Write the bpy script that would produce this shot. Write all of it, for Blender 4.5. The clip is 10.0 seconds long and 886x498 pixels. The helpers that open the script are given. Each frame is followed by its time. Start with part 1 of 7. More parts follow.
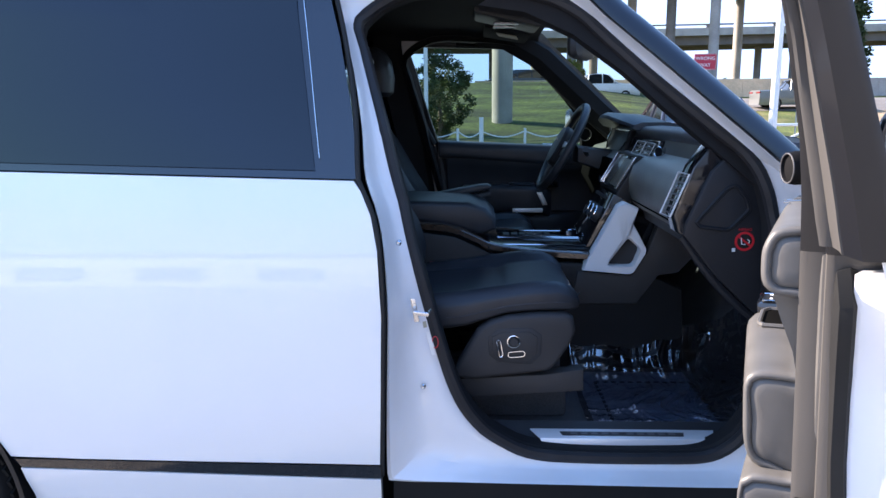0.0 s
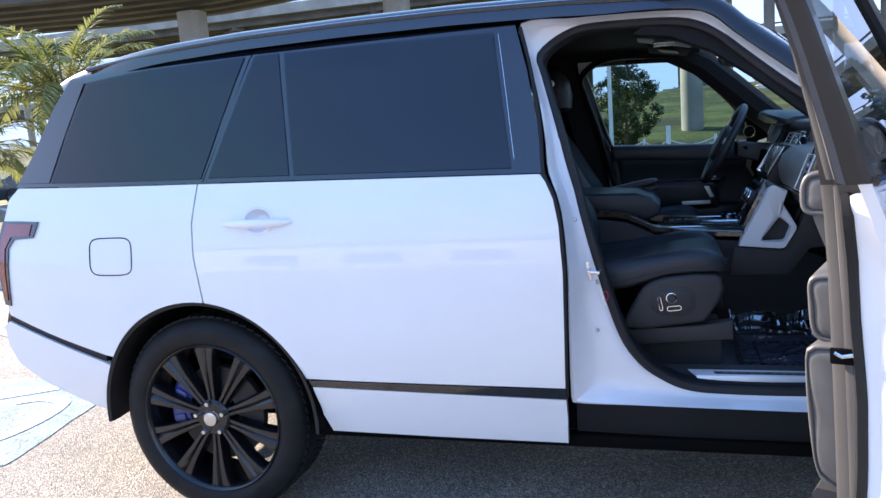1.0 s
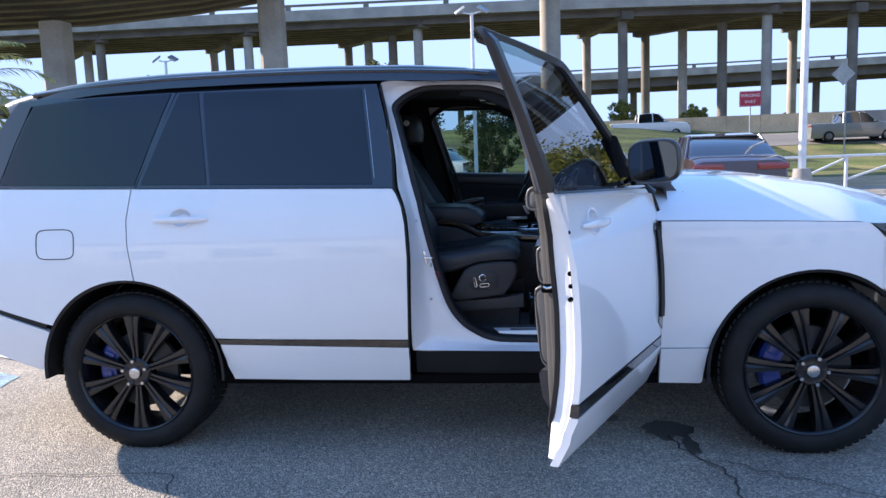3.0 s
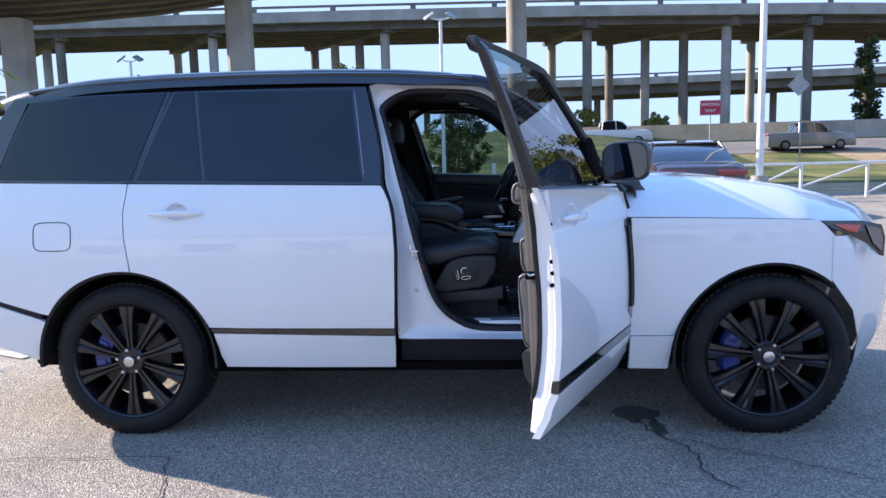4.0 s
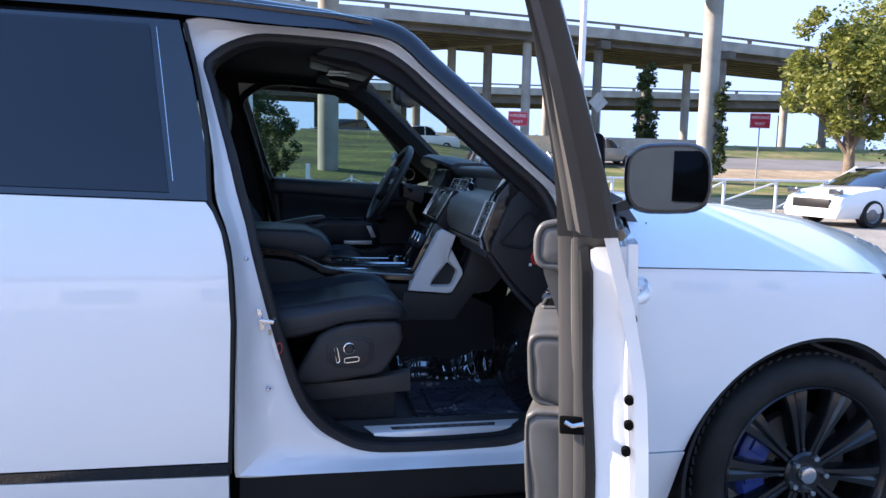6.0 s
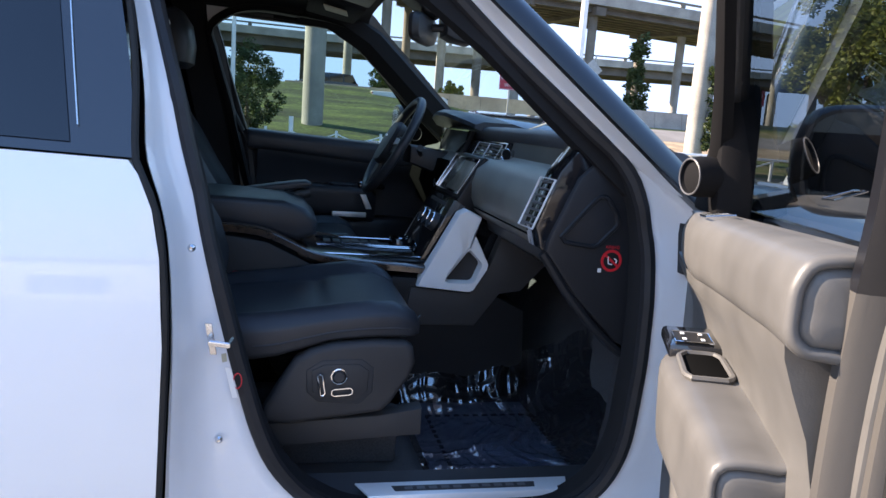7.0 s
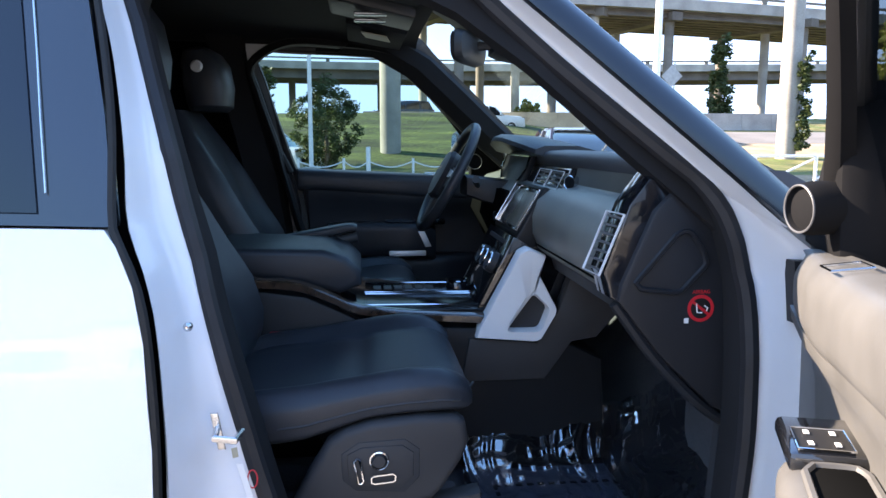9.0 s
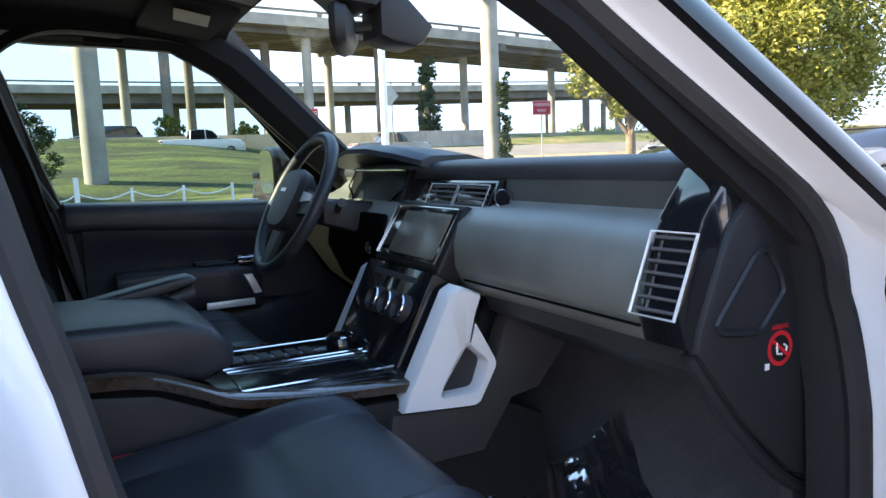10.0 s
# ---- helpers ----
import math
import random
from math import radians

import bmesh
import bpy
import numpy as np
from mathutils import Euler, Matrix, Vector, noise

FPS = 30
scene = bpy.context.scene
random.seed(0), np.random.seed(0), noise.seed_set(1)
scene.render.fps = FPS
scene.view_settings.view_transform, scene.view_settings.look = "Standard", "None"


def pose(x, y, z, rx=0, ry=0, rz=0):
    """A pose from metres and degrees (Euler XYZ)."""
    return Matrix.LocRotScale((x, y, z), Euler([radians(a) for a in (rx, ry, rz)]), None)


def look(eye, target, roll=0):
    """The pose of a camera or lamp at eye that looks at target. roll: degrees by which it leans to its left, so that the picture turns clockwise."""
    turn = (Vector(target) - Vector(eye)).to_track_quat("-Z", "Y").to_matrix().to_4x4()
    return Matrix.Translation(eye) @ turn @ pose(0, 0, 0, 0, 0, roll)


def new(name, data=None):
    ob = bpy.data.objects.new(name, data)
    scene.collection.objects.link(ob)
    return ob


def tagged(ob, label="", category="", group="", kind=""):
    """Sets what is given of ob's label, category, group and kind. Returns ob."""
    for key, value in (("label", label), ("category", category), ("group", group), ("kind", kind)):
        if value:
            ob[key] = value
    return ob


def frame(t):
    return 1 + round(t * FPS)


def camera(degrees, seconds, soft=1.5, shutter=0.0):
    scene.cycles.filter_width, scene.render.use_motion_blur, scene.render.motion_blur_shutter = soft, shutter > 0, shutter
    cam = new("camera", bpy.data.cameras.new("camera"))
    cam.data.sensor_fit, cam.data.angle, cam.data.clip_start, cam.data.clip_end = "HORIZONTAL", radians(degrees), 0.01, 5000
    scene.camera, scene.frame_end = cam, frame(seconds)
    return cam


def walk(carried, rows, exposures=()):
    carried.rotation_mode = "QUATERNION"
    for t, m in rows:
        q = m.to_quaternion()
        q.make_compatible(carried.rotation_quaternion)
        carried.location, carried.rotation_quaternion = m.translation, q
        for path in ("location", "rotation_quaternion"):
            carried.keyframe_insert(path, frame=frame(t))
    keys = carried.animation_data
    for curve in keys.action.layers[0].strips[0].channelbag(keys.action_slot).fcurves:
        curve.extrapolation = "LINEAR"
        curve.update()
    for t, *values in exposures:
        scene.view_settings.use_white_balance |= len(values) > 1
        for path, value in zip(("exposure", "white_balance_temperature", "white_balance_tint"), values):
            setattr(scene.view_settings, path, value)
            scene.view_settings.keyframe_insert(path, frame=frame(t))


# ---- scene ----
cam = camera(62.1, 10.0)
PATH = [
    (0, (1.563, -2.633, 1.399), (1.492, -0.669, 1.028), -0.4),
    (0.5, (1.635, -2.965, 1.389), (1.263, -1.029, 1.056), -3.3),
    (1, (1.659, -3.247, 1.379), (1.087, -1.355, 1.077), -4.4),
    (1.5, (1.611, -3.543, 1.364), (1.085, -1.638, 1.054), -3.0),
    (2, (1.74, -3.759, 1.374), (1.307, -1.827, 1.087), -2.4),
    (2.5, (1.901, -3.984, 1.374), (1.574, -2.028, 1.116), -2.3),
    (2.7, (1.915, -4.075, 1.382), (1.632, -2.112, 1.126), -2.3),
    (3.8, (1.84, -4.473, 1.36), (1.686, -2.494, 1.119), -1.5),
    (4, (1.83, -4.443, 1.356), (1.694, -2.463, 1.114), -1.5),
    (4.5, (1.777, -4.195, 1.326), (1.72, -2.212, 1.074), -1.4),
    (5, (1.689, -3.788, 1.348), (1.75, -1.805, 1.088), -1.3),
    (5.5, (1.539, -3.369, 1.372), (1.79, -1.402, 1.116), -0.8),
    (5.7, (1.53, -3.197, 1.365), (1.858, -1.24, 1.123), -0.5),
    (6.8, (1.481, -2.317, 1.351), (1.981, -0.402, 1.063), 4.3),
    (7, (1.533, -2.246, 1.339), (1.985, -0.327, 1.001), 4.4),
    (7.5, (1.694, -2.147, 1.344), (1.951, -0.216, 0.892), 2.7),
    (8, (1.721, -2.153, 1.359), (1.882, -0.212, 0.902), 1.0),
    (8.5, (1.713, -2.121, 1.37), (1.858, -0.162, 0.99), 0.6),
    (9, (1.654, -2.01, 1.364), (1.877, -0.044, 1.073), 0.1),
    (9.5, (1.456, -1.743, 1.377), (2.019, 0.16, 1.129), -0.5),
    (10, (1.4, -1.445, 1.347), (2.322, 0.312, 1.098), -2.3),
]
walk(cam, [(t, look(eye, target, roll)) for t, eye, target, roll in PATH], exposures=[(0.0, 2.85, 6650, 19), (2.0, 2.4, 6550, 18), (4.0, 2.2, 6450, 18), (5.5, 2.35, 6450, 19), (7.0, 2.8, 7050, 18), (8.0, 3.2, 7400, 18), (9.0, 3.3, 7050, 17), (9.5, 3.4, 7250, 18), (10.0, 3.6, 8200, 18)])

# ---- sky and sun: low sun ahead of the camera to its left, so the near flank stands in shade ----
SUN_WAY = Vector((1.87, -0.74, -1.0)).normalized()
world = bpy.data.worlds.new("sky")
scene.world = world
world.use_nodes = True
wn = world.node_tree.nodes
sky = wn.new("ShaderNodeTexSky")
sky.sky_type = "NISHITA"
sky.sun_disc = False
sky.sun_elevation = math.asin(-SUN_WAY.z)
sky.sun_rotation = math.atan2(-SUN_WAY.x, -SUN_WAY.y)
sky.altitude = 1200.0
sky.air_density, sky.dust_density, sky.ozone_density = 0.85, 0.06, 1.6
wn["Background"].inputs["Strength"].default_value = 0.15
tone = wn.new("ShaderNodeHueSaturation")
tone.inputs["Saturation"].default_value = 1.12
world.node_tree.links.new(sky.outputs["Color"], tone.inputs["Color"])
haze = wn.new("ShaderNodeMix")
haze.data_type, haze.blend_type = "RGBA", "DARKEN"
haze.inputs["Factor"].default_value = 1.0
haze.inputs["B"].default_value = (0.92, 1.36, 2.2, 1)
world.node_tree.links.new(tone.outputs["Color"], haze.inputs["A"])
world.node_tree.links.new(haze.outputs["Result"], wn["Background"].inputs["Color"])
sun_data = bpy.data.lights.new("sun", "SUN")
sun_data.energy, sun_data.angle, sun_data.color = 2.5, radians(0.6), (1.0, 0.90, 0.76)
sun = new("sun", sun_data)
sun.matrix_world = look((-40, 30, 40), Vector((-40, 30, 40)) + SUN_WAY)


# ---- materials ----
def material(name, color, rough=0.5, metal=0.0, coat=0.0, grain=0.0, grain_scale=200.0, bump=0.0, bump_scale=300.0,
             spot=0.0, spot_scale=6.0, spec=0.5, per_piece=0.0):
    """Principled surface with fine grain, broad staining and relief in object space metres."""
    m = bpy.data.materials.new(name)
    m.use_nodes = True
    nt = m.node_tree
    n, l = nt.nodes, nt.links
    p = n["Principled BSDF"]
    p.inputs["Base Color"].default_value = (*color, 1)
    p.inputs["Roughness"].default_value = rough
    p.inputs["Metallic"].default_value = metal
    p.inputs["Coat Weight"].default_value = coat
    p.inputs["Coat Roughness"].default_value = 0.03
    p.inputs["Specular IOR Level"].default_value = spec
    geo = n.new("ShaderNodeNewGeometry")
    last = None
    for amount, scale in ((grain, grain_scale), (spot, spot_scale)):
        if amount:
            t = n.new("ShaderNodeTexNoise")
            t.inputs["Scale"].default_value, t.inputs["Detail"].default_value = scale, 4.0
            l.new(geo.outputs["Position"], t.inputs["Vector"])
            r = n.new("ShaderNodeMapRange")
            r.inputs["From Min"].default_value, r.inputs["From Max"].default_value = 0.3, 0.7
            r.inputs["To Min"].default_value, r.inputs["To Max"].default_value = 1 - amount, 1 + amount
            l.new(t.outputs["Fac"], r.inputs["Value"])
            mul = n.new("ShaderNodeMix")
            mul.data_type, mul.blend_type = "RGBA", "MULTIPLY"
            mul.inputs["Factor"].default_value = 1.0
            if last is None:
                mul.inputs["A"].default_value = (*color, 1)
            else:
                l.new(last, mul.inputs["A"])
            l.new(r.outputs["Result"], mul.inputs["B"])
            last = mul.outputs["Result"]
    if per_piece:
        info = n.new("ShaderNodeObjectInfo")
        r = n.new("ShaderNodeMapRange")
        r.inputs["To Min"].default_value, r.inputs["To Max"].default_value = 1 - per_piece, 1 + per_piece
        l.new(info.outputs["Random"], r.inputs["Value"])
        mul = n.new("ShaderNodeMix")
        mul.data_type, mul.blend_type = "RGBA", "MULTIPLY"
        mul.inputs["Factor"].default_value = 1.0
        if last is None:
            mul.inputs["A"].default_value = (*color, 1)
        else:
            l.new(last, mul.inputs["A"])
        l.new(r.outputs["Result"], mul.inputs["B"])
        last = mul.outputs["Result"]
    if last is not None:
        l.new(last, p.inputs["Base Color"])
    if bump:
        t = n.new("ShaderNodeTexNoise")
        t.inputs["Scale"].default_value, t.inputs["Detail"].default_value = bump_scale, 3.0
        l.new(geo.outputs["Position"], t.inputs["Vector"])
        b = n.new("ShaderNodeBump")
        b.inputs["Strength"].default_value, b.inputs["Distance"].default_value = bump, 1.0 / bump_scale
        l.new(t.outputs["Fac"], b.inputs["Height"])
        l.new(b.outputs["Normal"], p.inputs["Normal"])
    return m


def pane_material(name, tint, base_gloss=0.06, rough=0.0):
    """A thin pane: clear tint behind a Fresnel reflection."""
    m = bpy.data.materials.new(name)
    m.use_nodes = True
    nt = m.node_tree
    n, l = nt.nodes, nt.links
    n.remove(n["Principled BSDF"])
    tr, gl, lw, mix = (n.new("ShaderNodeBsdfTransparent"), n.new("ShaderNodeBsdfGlossy"), n.new("ShaderNodeLayerWeight"), n.new("ShaderNodeMixShader"))
    tr.inputs["Color"].default_value = (*tint, 1)
    gl.inputs["Roughness"].default_value = rough
    lw.inputs["Blend"].default_value = 0.5
    power, scale = n.new("ShaderNodeMath"), n.new("ShaderNodeMath")
    power.operation, power.inputs[1].default_value = "POWER", 4.2
    scale.operation, scale.inputs[1].default_value, scale.inputs[2].default_value = "MULTIPLY_ADD", 0.9, base_gloss
    l.new(lw.outputs["Facing"], power.inputs[0])
    l.new(power.outputs["Value"], scale.inputs[0])
    l.new(scale.outputs["Value"], mix.inputs["Fac"])
    l.new(tr.outputs["BSDF"], mix.inputs[1])
    l.new(gl.outputs["BSDF"], mix.inputs[2])
    l.new(mix.outputs["Shader"], n["Material Output"].inputs["Surface"])
    return m


WHITE = material("white_paint", (0.78, 0.79, 0.80), 0.32, 0.0, 1.0, spot=0.015, spot_scale=3.0, bump=0.004, bump_scale=18)
WHITE_IN = material("white_shut_paint", (0.76, 0.77, 0.79), 0.36, 0.0, 0.7, spot=0.03, spot_scale=8.0)
GLOSS = material("gloss_black", (0.008, 0.009, 0.012), 0.12, 0.0, 1.0, bump=0.003, bump_scale=14)
ROOF = material("black_roof_paint", (0.010, 0.012, 0.018), 0.22, 0.0, 1.0, bump=0.003, bump_scale=12)
GLOSS_IN = material("console_black", (0.009, 0.009, 0.010), 0.14, spec=0.16, bump=0.003, bump_scale=30)
SATIN = material("satin_black", (0.016, 0.016, 0.017), 0.45, bump=0.05, bump_scale=600, spot=0.1, spec=0.25)
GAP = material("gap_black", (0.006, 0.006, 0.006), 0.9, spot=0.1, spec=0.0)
SEAL = material("door_seal_rubber", (0.019, 0.019, 0.021), 0.5, spec=0.3, bump=0.05, bump_scale=500, spot=0.15, spot_scale=20)
RUBBER = material("seal_rubber", (0.015, 0.015, 0.015), 0.6, spec=0.25, bump=0.08, bump_scale=500, spot=0.15, spot_scale=20)
TYRE = material("tyre_rubber", (0.014, 0.014, 0.014), 0.62, spec=0.2, bump=0.12, bump_scale=350, spot=0.25, spot_scale=14)
RIM = material("gloss_black_alloy", (0.006, 0.006, 0.007), 0.25, 0.0, 0.35, bump=0.01, bump_scale=40)
ROTOR = material("brake_steel", (0.030, 0.029, 0.028), 0.5, 0.2, bump=0.1, bump_scale=300)
CALIPER = material("blue_caliper", (0.008, 0.028, 0.17), 0.35, 0.0, 0.5, spot=0.1)
STEEL = material("bright_steel", (0.62, 0.62, 0.63), 0.22, 1.0, bump=0.02, bump_scale=200)
CHROME = material("chrome", (0.75, 0.76, 0.78), 0.08, 1.0)
BRACKET = material("pale_silver", (0.84, 0.85, 0.86), 0.32, 0.0, bump=0.02, bump_scale=500, spot=0.03)
SLAT = material("vent_slat", (0.10, 0.10, 0.105), 0.35, spec=0.5)
FRAME_LINING = material("frame_lining", (0.062, 0.058, 0.054), 0.6, bump=0.1, bump_scale=700, spot=0.08)
DASH_LEATHER = material("dash_leather", (0.180, 0.190, 0.176), 0.38, bump=0.16, bump_scale=420, spot=0.12, spot_scale=9)
DASH_TOP = material("dash_top_leather", (0.060, 0.066, 0.078), 0.46, bump=0.16, bump_scale=420, spot=0.12, spot_scale=9, spec=0.35)
DASH_BAND = material("dash_band", (0.088, 0.092, 0.084), 0.5, bump=0.1, bump_scale=600, spot=0.1, spot_scale=9, spec=0.3)
SILVER = material("satin_silver", (0.78, 0.79, 0.80), 0.34, 0.3, bump=0.02, bump_scale=500)
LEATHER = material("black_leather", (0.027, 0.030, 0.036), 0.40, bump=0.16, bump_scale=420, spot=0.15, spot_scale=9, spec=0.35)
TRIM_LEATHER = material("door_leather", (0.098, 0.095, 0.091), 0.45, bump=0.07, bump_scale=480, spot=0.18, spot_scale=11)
STITCH = material("grey_thread", (0.11, 0.105, 0.10), 0.7, bump=0.2, bump_scale=900)
PLASTIC = material("dark_plastic", (0.036, 0.037, 0.040), 0.46, spec=0.3, bump=0.12, bump_scale=900, spot=0.1)
PILLAR_TRIM = material("pillar_cloth", (0.013, 0.013, 0.014), 0.8, spec=0.2, bump=0.1, bump_scale=900, spot=0.1)
POD_BLACK = material("pod_black", (0.011, 0.011, 0.012), 0.75, spec=0.04, bump=0.1, bump_scale=900, spot=0.1)
PANEL_BLACK = material("panel_black", (0.017, 0.018, 0.021), 0.42, spec=0.3, bump=0.10, bump_scale=900, spot=0.1)
GREYPLASTIC = material("charcoal_plastic", (0.042, 0.041, 0.042), 0.55, spec=0.3, bump=0.12, bump_scale=800, spot=0.1)
CARPET = material("black_carpet", (0.088, 0.088, 0.095), 0.95, bump=0.7, bump_scale=700, grain=0.4, grain_scale=500, spot=0.2)
HEADLINER = material("dark_headliner", (0.020, 0.021, 0.023), 0.9, spec=0.15, bump=0.2, bump_scale=900, spot=0.1)
WOOD = material("dark_veneer", (0.055, 0.032, 0.020), 0.22, 0.0, 0.9, grain=0.4, grain_scale=60)
# The tan reflection on the switched-off screen is put into this colour.
DISPLAY = material("touch_display", (0.150, 0.132, 0.105), 0.22, spec=0.5, spot=0.25, spot_scale=18)
SCREEN = material("dark_screen", (0.014, 0.015, 0.017), 0.30, spec=0.10)
TAIL_RED = material("tail_lens", (0.22, 0.012, 0.015), 0.12, 0.0, 1.0, spot=0.15, spot_scale=30)
AMBER = material("side_marker", (0.55, 0.06, 0.03), 0.15, 0.0, 1.0)
LAMP_CLEAR = material("lamp_reflector", (0.22, 0.23, 0.25), 0.12, 0.9)
PANE = pane_material("clear_pane", (0.80, 0.88, 0.84))
TINT = pane_material("privacy_pane", (0.05, 0.055, 0.065), 0.070)
FAR_PANE = pane_material("far_pane", (0.43, 0.57, 0.55), 0.06)
DOOR_PANE = pane_material("door_pane", (0.26, 0.30, 0.31), 0.16)
# Dark reflected scenery is put into the mirror colour.
MIRROR = material("dark_reflection_mirror", (0.05, 0.066, 0.09), 0.01, 1.0)
MIRROR_CASE = material("mirror_case_black", (0.008, 0.008, 0.010), 0.32, 0.0, 0.25, spot=0.05)
WHITE_PRINT = material("white_print", (0.75, 0.75, 0.75), 0.5, spot=0.05)
SIGNPALE = material("pale_label", (0.38, 0.36, 0.27), 0.6, spot=0.05)
RED_PRINT = material("red_print", (0.6, 0.02, 0.03), 0.45, spot=0.05)
BLACK_PRINT = material("black_print", (0.01, 0.01, 0.01), 0.5)


# ---- mesh helpers ----
def lerp(a, b, f):
    return a + (b - a) * f


def table(x, xs, ys):
    return float(np.interp(x, xs, ys))


def part(name, bm, mat, parent=None, label="", sharp=38.0, flip=True):
    """Link a bmesh as one mesh object under a thing or a part."""
    if flip:
        bmesh.ops.recalc_face_normals(bm, faces=bm.faces[:])
    lim = radians(sharp)
    for e in bm.edges:
        e.smooth = len(e.link_faces) == 2 and e.calc_face_angle(0.0) < lim
    for f in bm.faces:
        f.smooth = True
    me = bpy.data.meshes.new(name)
    bm.to_mesh(me)
    bm.free()
    me.materials.append(mat)
    ob = new(name, me)
    if parent is not None:
        ob.parent = parent
    if label:
        ob["label"] = label
    return ob


def thing(name, label, category, group="", kind="", m=None):
    ob = tagged(new(name), label, category, group, kind)
    if m is not None:
        ob.matrix_basis = m
    return ob


def face(bm, vs):
    try:
        return bm.faces.new(vs)
    except ValueError:
        return None


def loft(bm, rows, close_row=False, close_col=False, cap=False):
    """Quads between rows of points of equal length."""
    vs = [[bm.verts.new(p) for p in r] for r in rows]
    n, c = len(vs), len(vs[0])
    for i in range(n if close_col else n - 1):
        a, b = vs[i], vs[(i + 1) % n]
        for j in range(c if close_row else c - 1):
            k = (j + 1) % c
            face(bm, (a[j], a[k], b[k], b[j]))
    if cap:
        face(bm, vs[0][::-1])
        face(bm, vs[-1])
    return vs


def box(bm, c, s, m=None, bevel=0.0, seg=2):
    made = bmesh.ops.create_cube(bm, size=1.0, matrix=(m or Matrix()) @ Matrix.Translation(c) @ Matrix.Diagonal((*s, 1)))
    if bevel:
        es = list({e for v in made["verts"] for e in v.link_edges})
        bmesh.ops.bevel(bm, geom=es, offset=bevel, segments=seg, profile=0.5, affect="EDGES")
    return bm


def prism(bm, pts, way, bevel=0.0, seg=2):
    """A polygon of 3D points pushed along a vector, with its edges rounded."""
    way = Vector(way)
    a = [bm.verts.new(p) for p in pts]
    b = [bm.verts.new(Vector(p) + way) for p in pts]
    n = len(a)
    fs = [face(bm, a[::-1]), face(bm, b)] + [face(bm, (a[i], a[(i + 1) % n], b[(i + 1) % n], b[i])) for i in range(n)]
    if bevel:
        bmesh.ops.recalc_face_normals(bm, faces=[f for f in fs if f])
        es = [e for f in fs[:2] for e in f.edges]
        bmesh.ops.bevel(bm, geom=es, offset=bevel, segments=seg, profile=0.5, affect="EDGES")
    return bm


def xz(pts, y):
    return [(x, y, z) for x, z in pts]


def smooth_line(pts, n, closed=False):
    """n points evenly along a Catmull-Rom curve through pts."""
    P = [Vector(p) for p in pts]
    k = len(P)
    out = []
    spans = k if closed else k - 1
    for i in range(spans):
        if closed:
            p0, p1, p2, p3 = P[(i - 1) % k], P[i], P[(i + 1) % k], P[(i + 2) % k]
        else:
            p0, p1, p2, p3 = P[max(i - 1, 0)], P[i], P[i + 1], P[min(i + 2, k - 1)]
        for j in range(16):
            t = j / 16
            out.append(0.5 * ((2 * p1) + (p2 - p0) * t + (2 * p0 - 5 * p1 + 4 * p2 - p3) * t * t + (3 * p1 - p0 - 3 * p2 + p3) * t ** 3))
    if not closed:
        out.append(P[-1])
    return even(out, n, closed)


def even(pts, n, closed=False):
    P = [Vector(p) for p in pts]
    if closed:
        P = P + [P[0]]
    d = [0.0]
    for a, b in zip(P, P[1:]):
        d.append(d[-1] + (b - a).length)
    out = []
    for i in range(n):
        s = d[-1] * i / (n if closed else n - 1)
        j = min(max(int(np.searchsorted(d, s, side="right")) - 1, 0), len(P) - 2)
        f = 0 if d[j + 1] == d[j] else (s - d[j]) / (d[j + 1] - d[j])
        out.append(P[j].lerp(P[j + 1], f))
    return out


def tube(bm, pts, r, n=8, closed=False, squash=1.0, cap=True):
    """A round (or oval) bar along points; r may be a list."""
    P = [Vector(p) for p in pts]
    k = len(P)
    rows = []
    up = None
    for i in range(k):
        a = P[(i - 1) % k] if (closed or i) else P[0]
        b = P[(i + 1) % k] if (closed or i < k - 1) else P[-1]
        t = (b - a).normalized()
        if up is None:
            up = Vector((0, 0, 1)) if abs(t.z) < 0.9 else Vector((0, 1, 0))
        side = t.cross(up).normalized()
        up = side.cross(t).normalized()
        q = r[i] if isinstance(r, (list, tuple)) else r
        rows.append([P[i] + side * (math.cos(2 * math.pi * j / n) * q) + up * (math.sin(2 * math.pi * j / n) * q * squash) for j in range(n)])
    loft(bm, rows, close_row=True, close_col=closed, cap=cap and not closed)
    return bm


def revolve(bm, profile, n=48, m=None, axis="Y", closed=False):
    """Profile of (radius, along) turned about an axis."""
    m = m or Matrix()
    rows = []
    for i in range(n):
        a = 2 * math.pi * i / n
        c, s = math.cos(a), math.sin(a)
        row = []
        for r, h in profile:
            p = {"Y": (r * c, h, r * s), "Z": (r * c, r * s, h), "X": (h, r * c, r * s)}[axis]
            row.append(m @ Vector(p))
        rows.append(row)
    loft(bm, rows, close_row=closed, close_col=True)
    bmesh.ops.remove_doubles(bm, verts=bm.verts[:], dist=1e-5)
    return bm


def arc(cx, cz, r, a0, a1, n=14):
    return [(cx + r * math.cos(radians(lerp(a0, a1, i / (n - 1)))), cz + r * math.sin(radians(lerp(a0, a1, i / (n - 1))))) for i in range(n)]


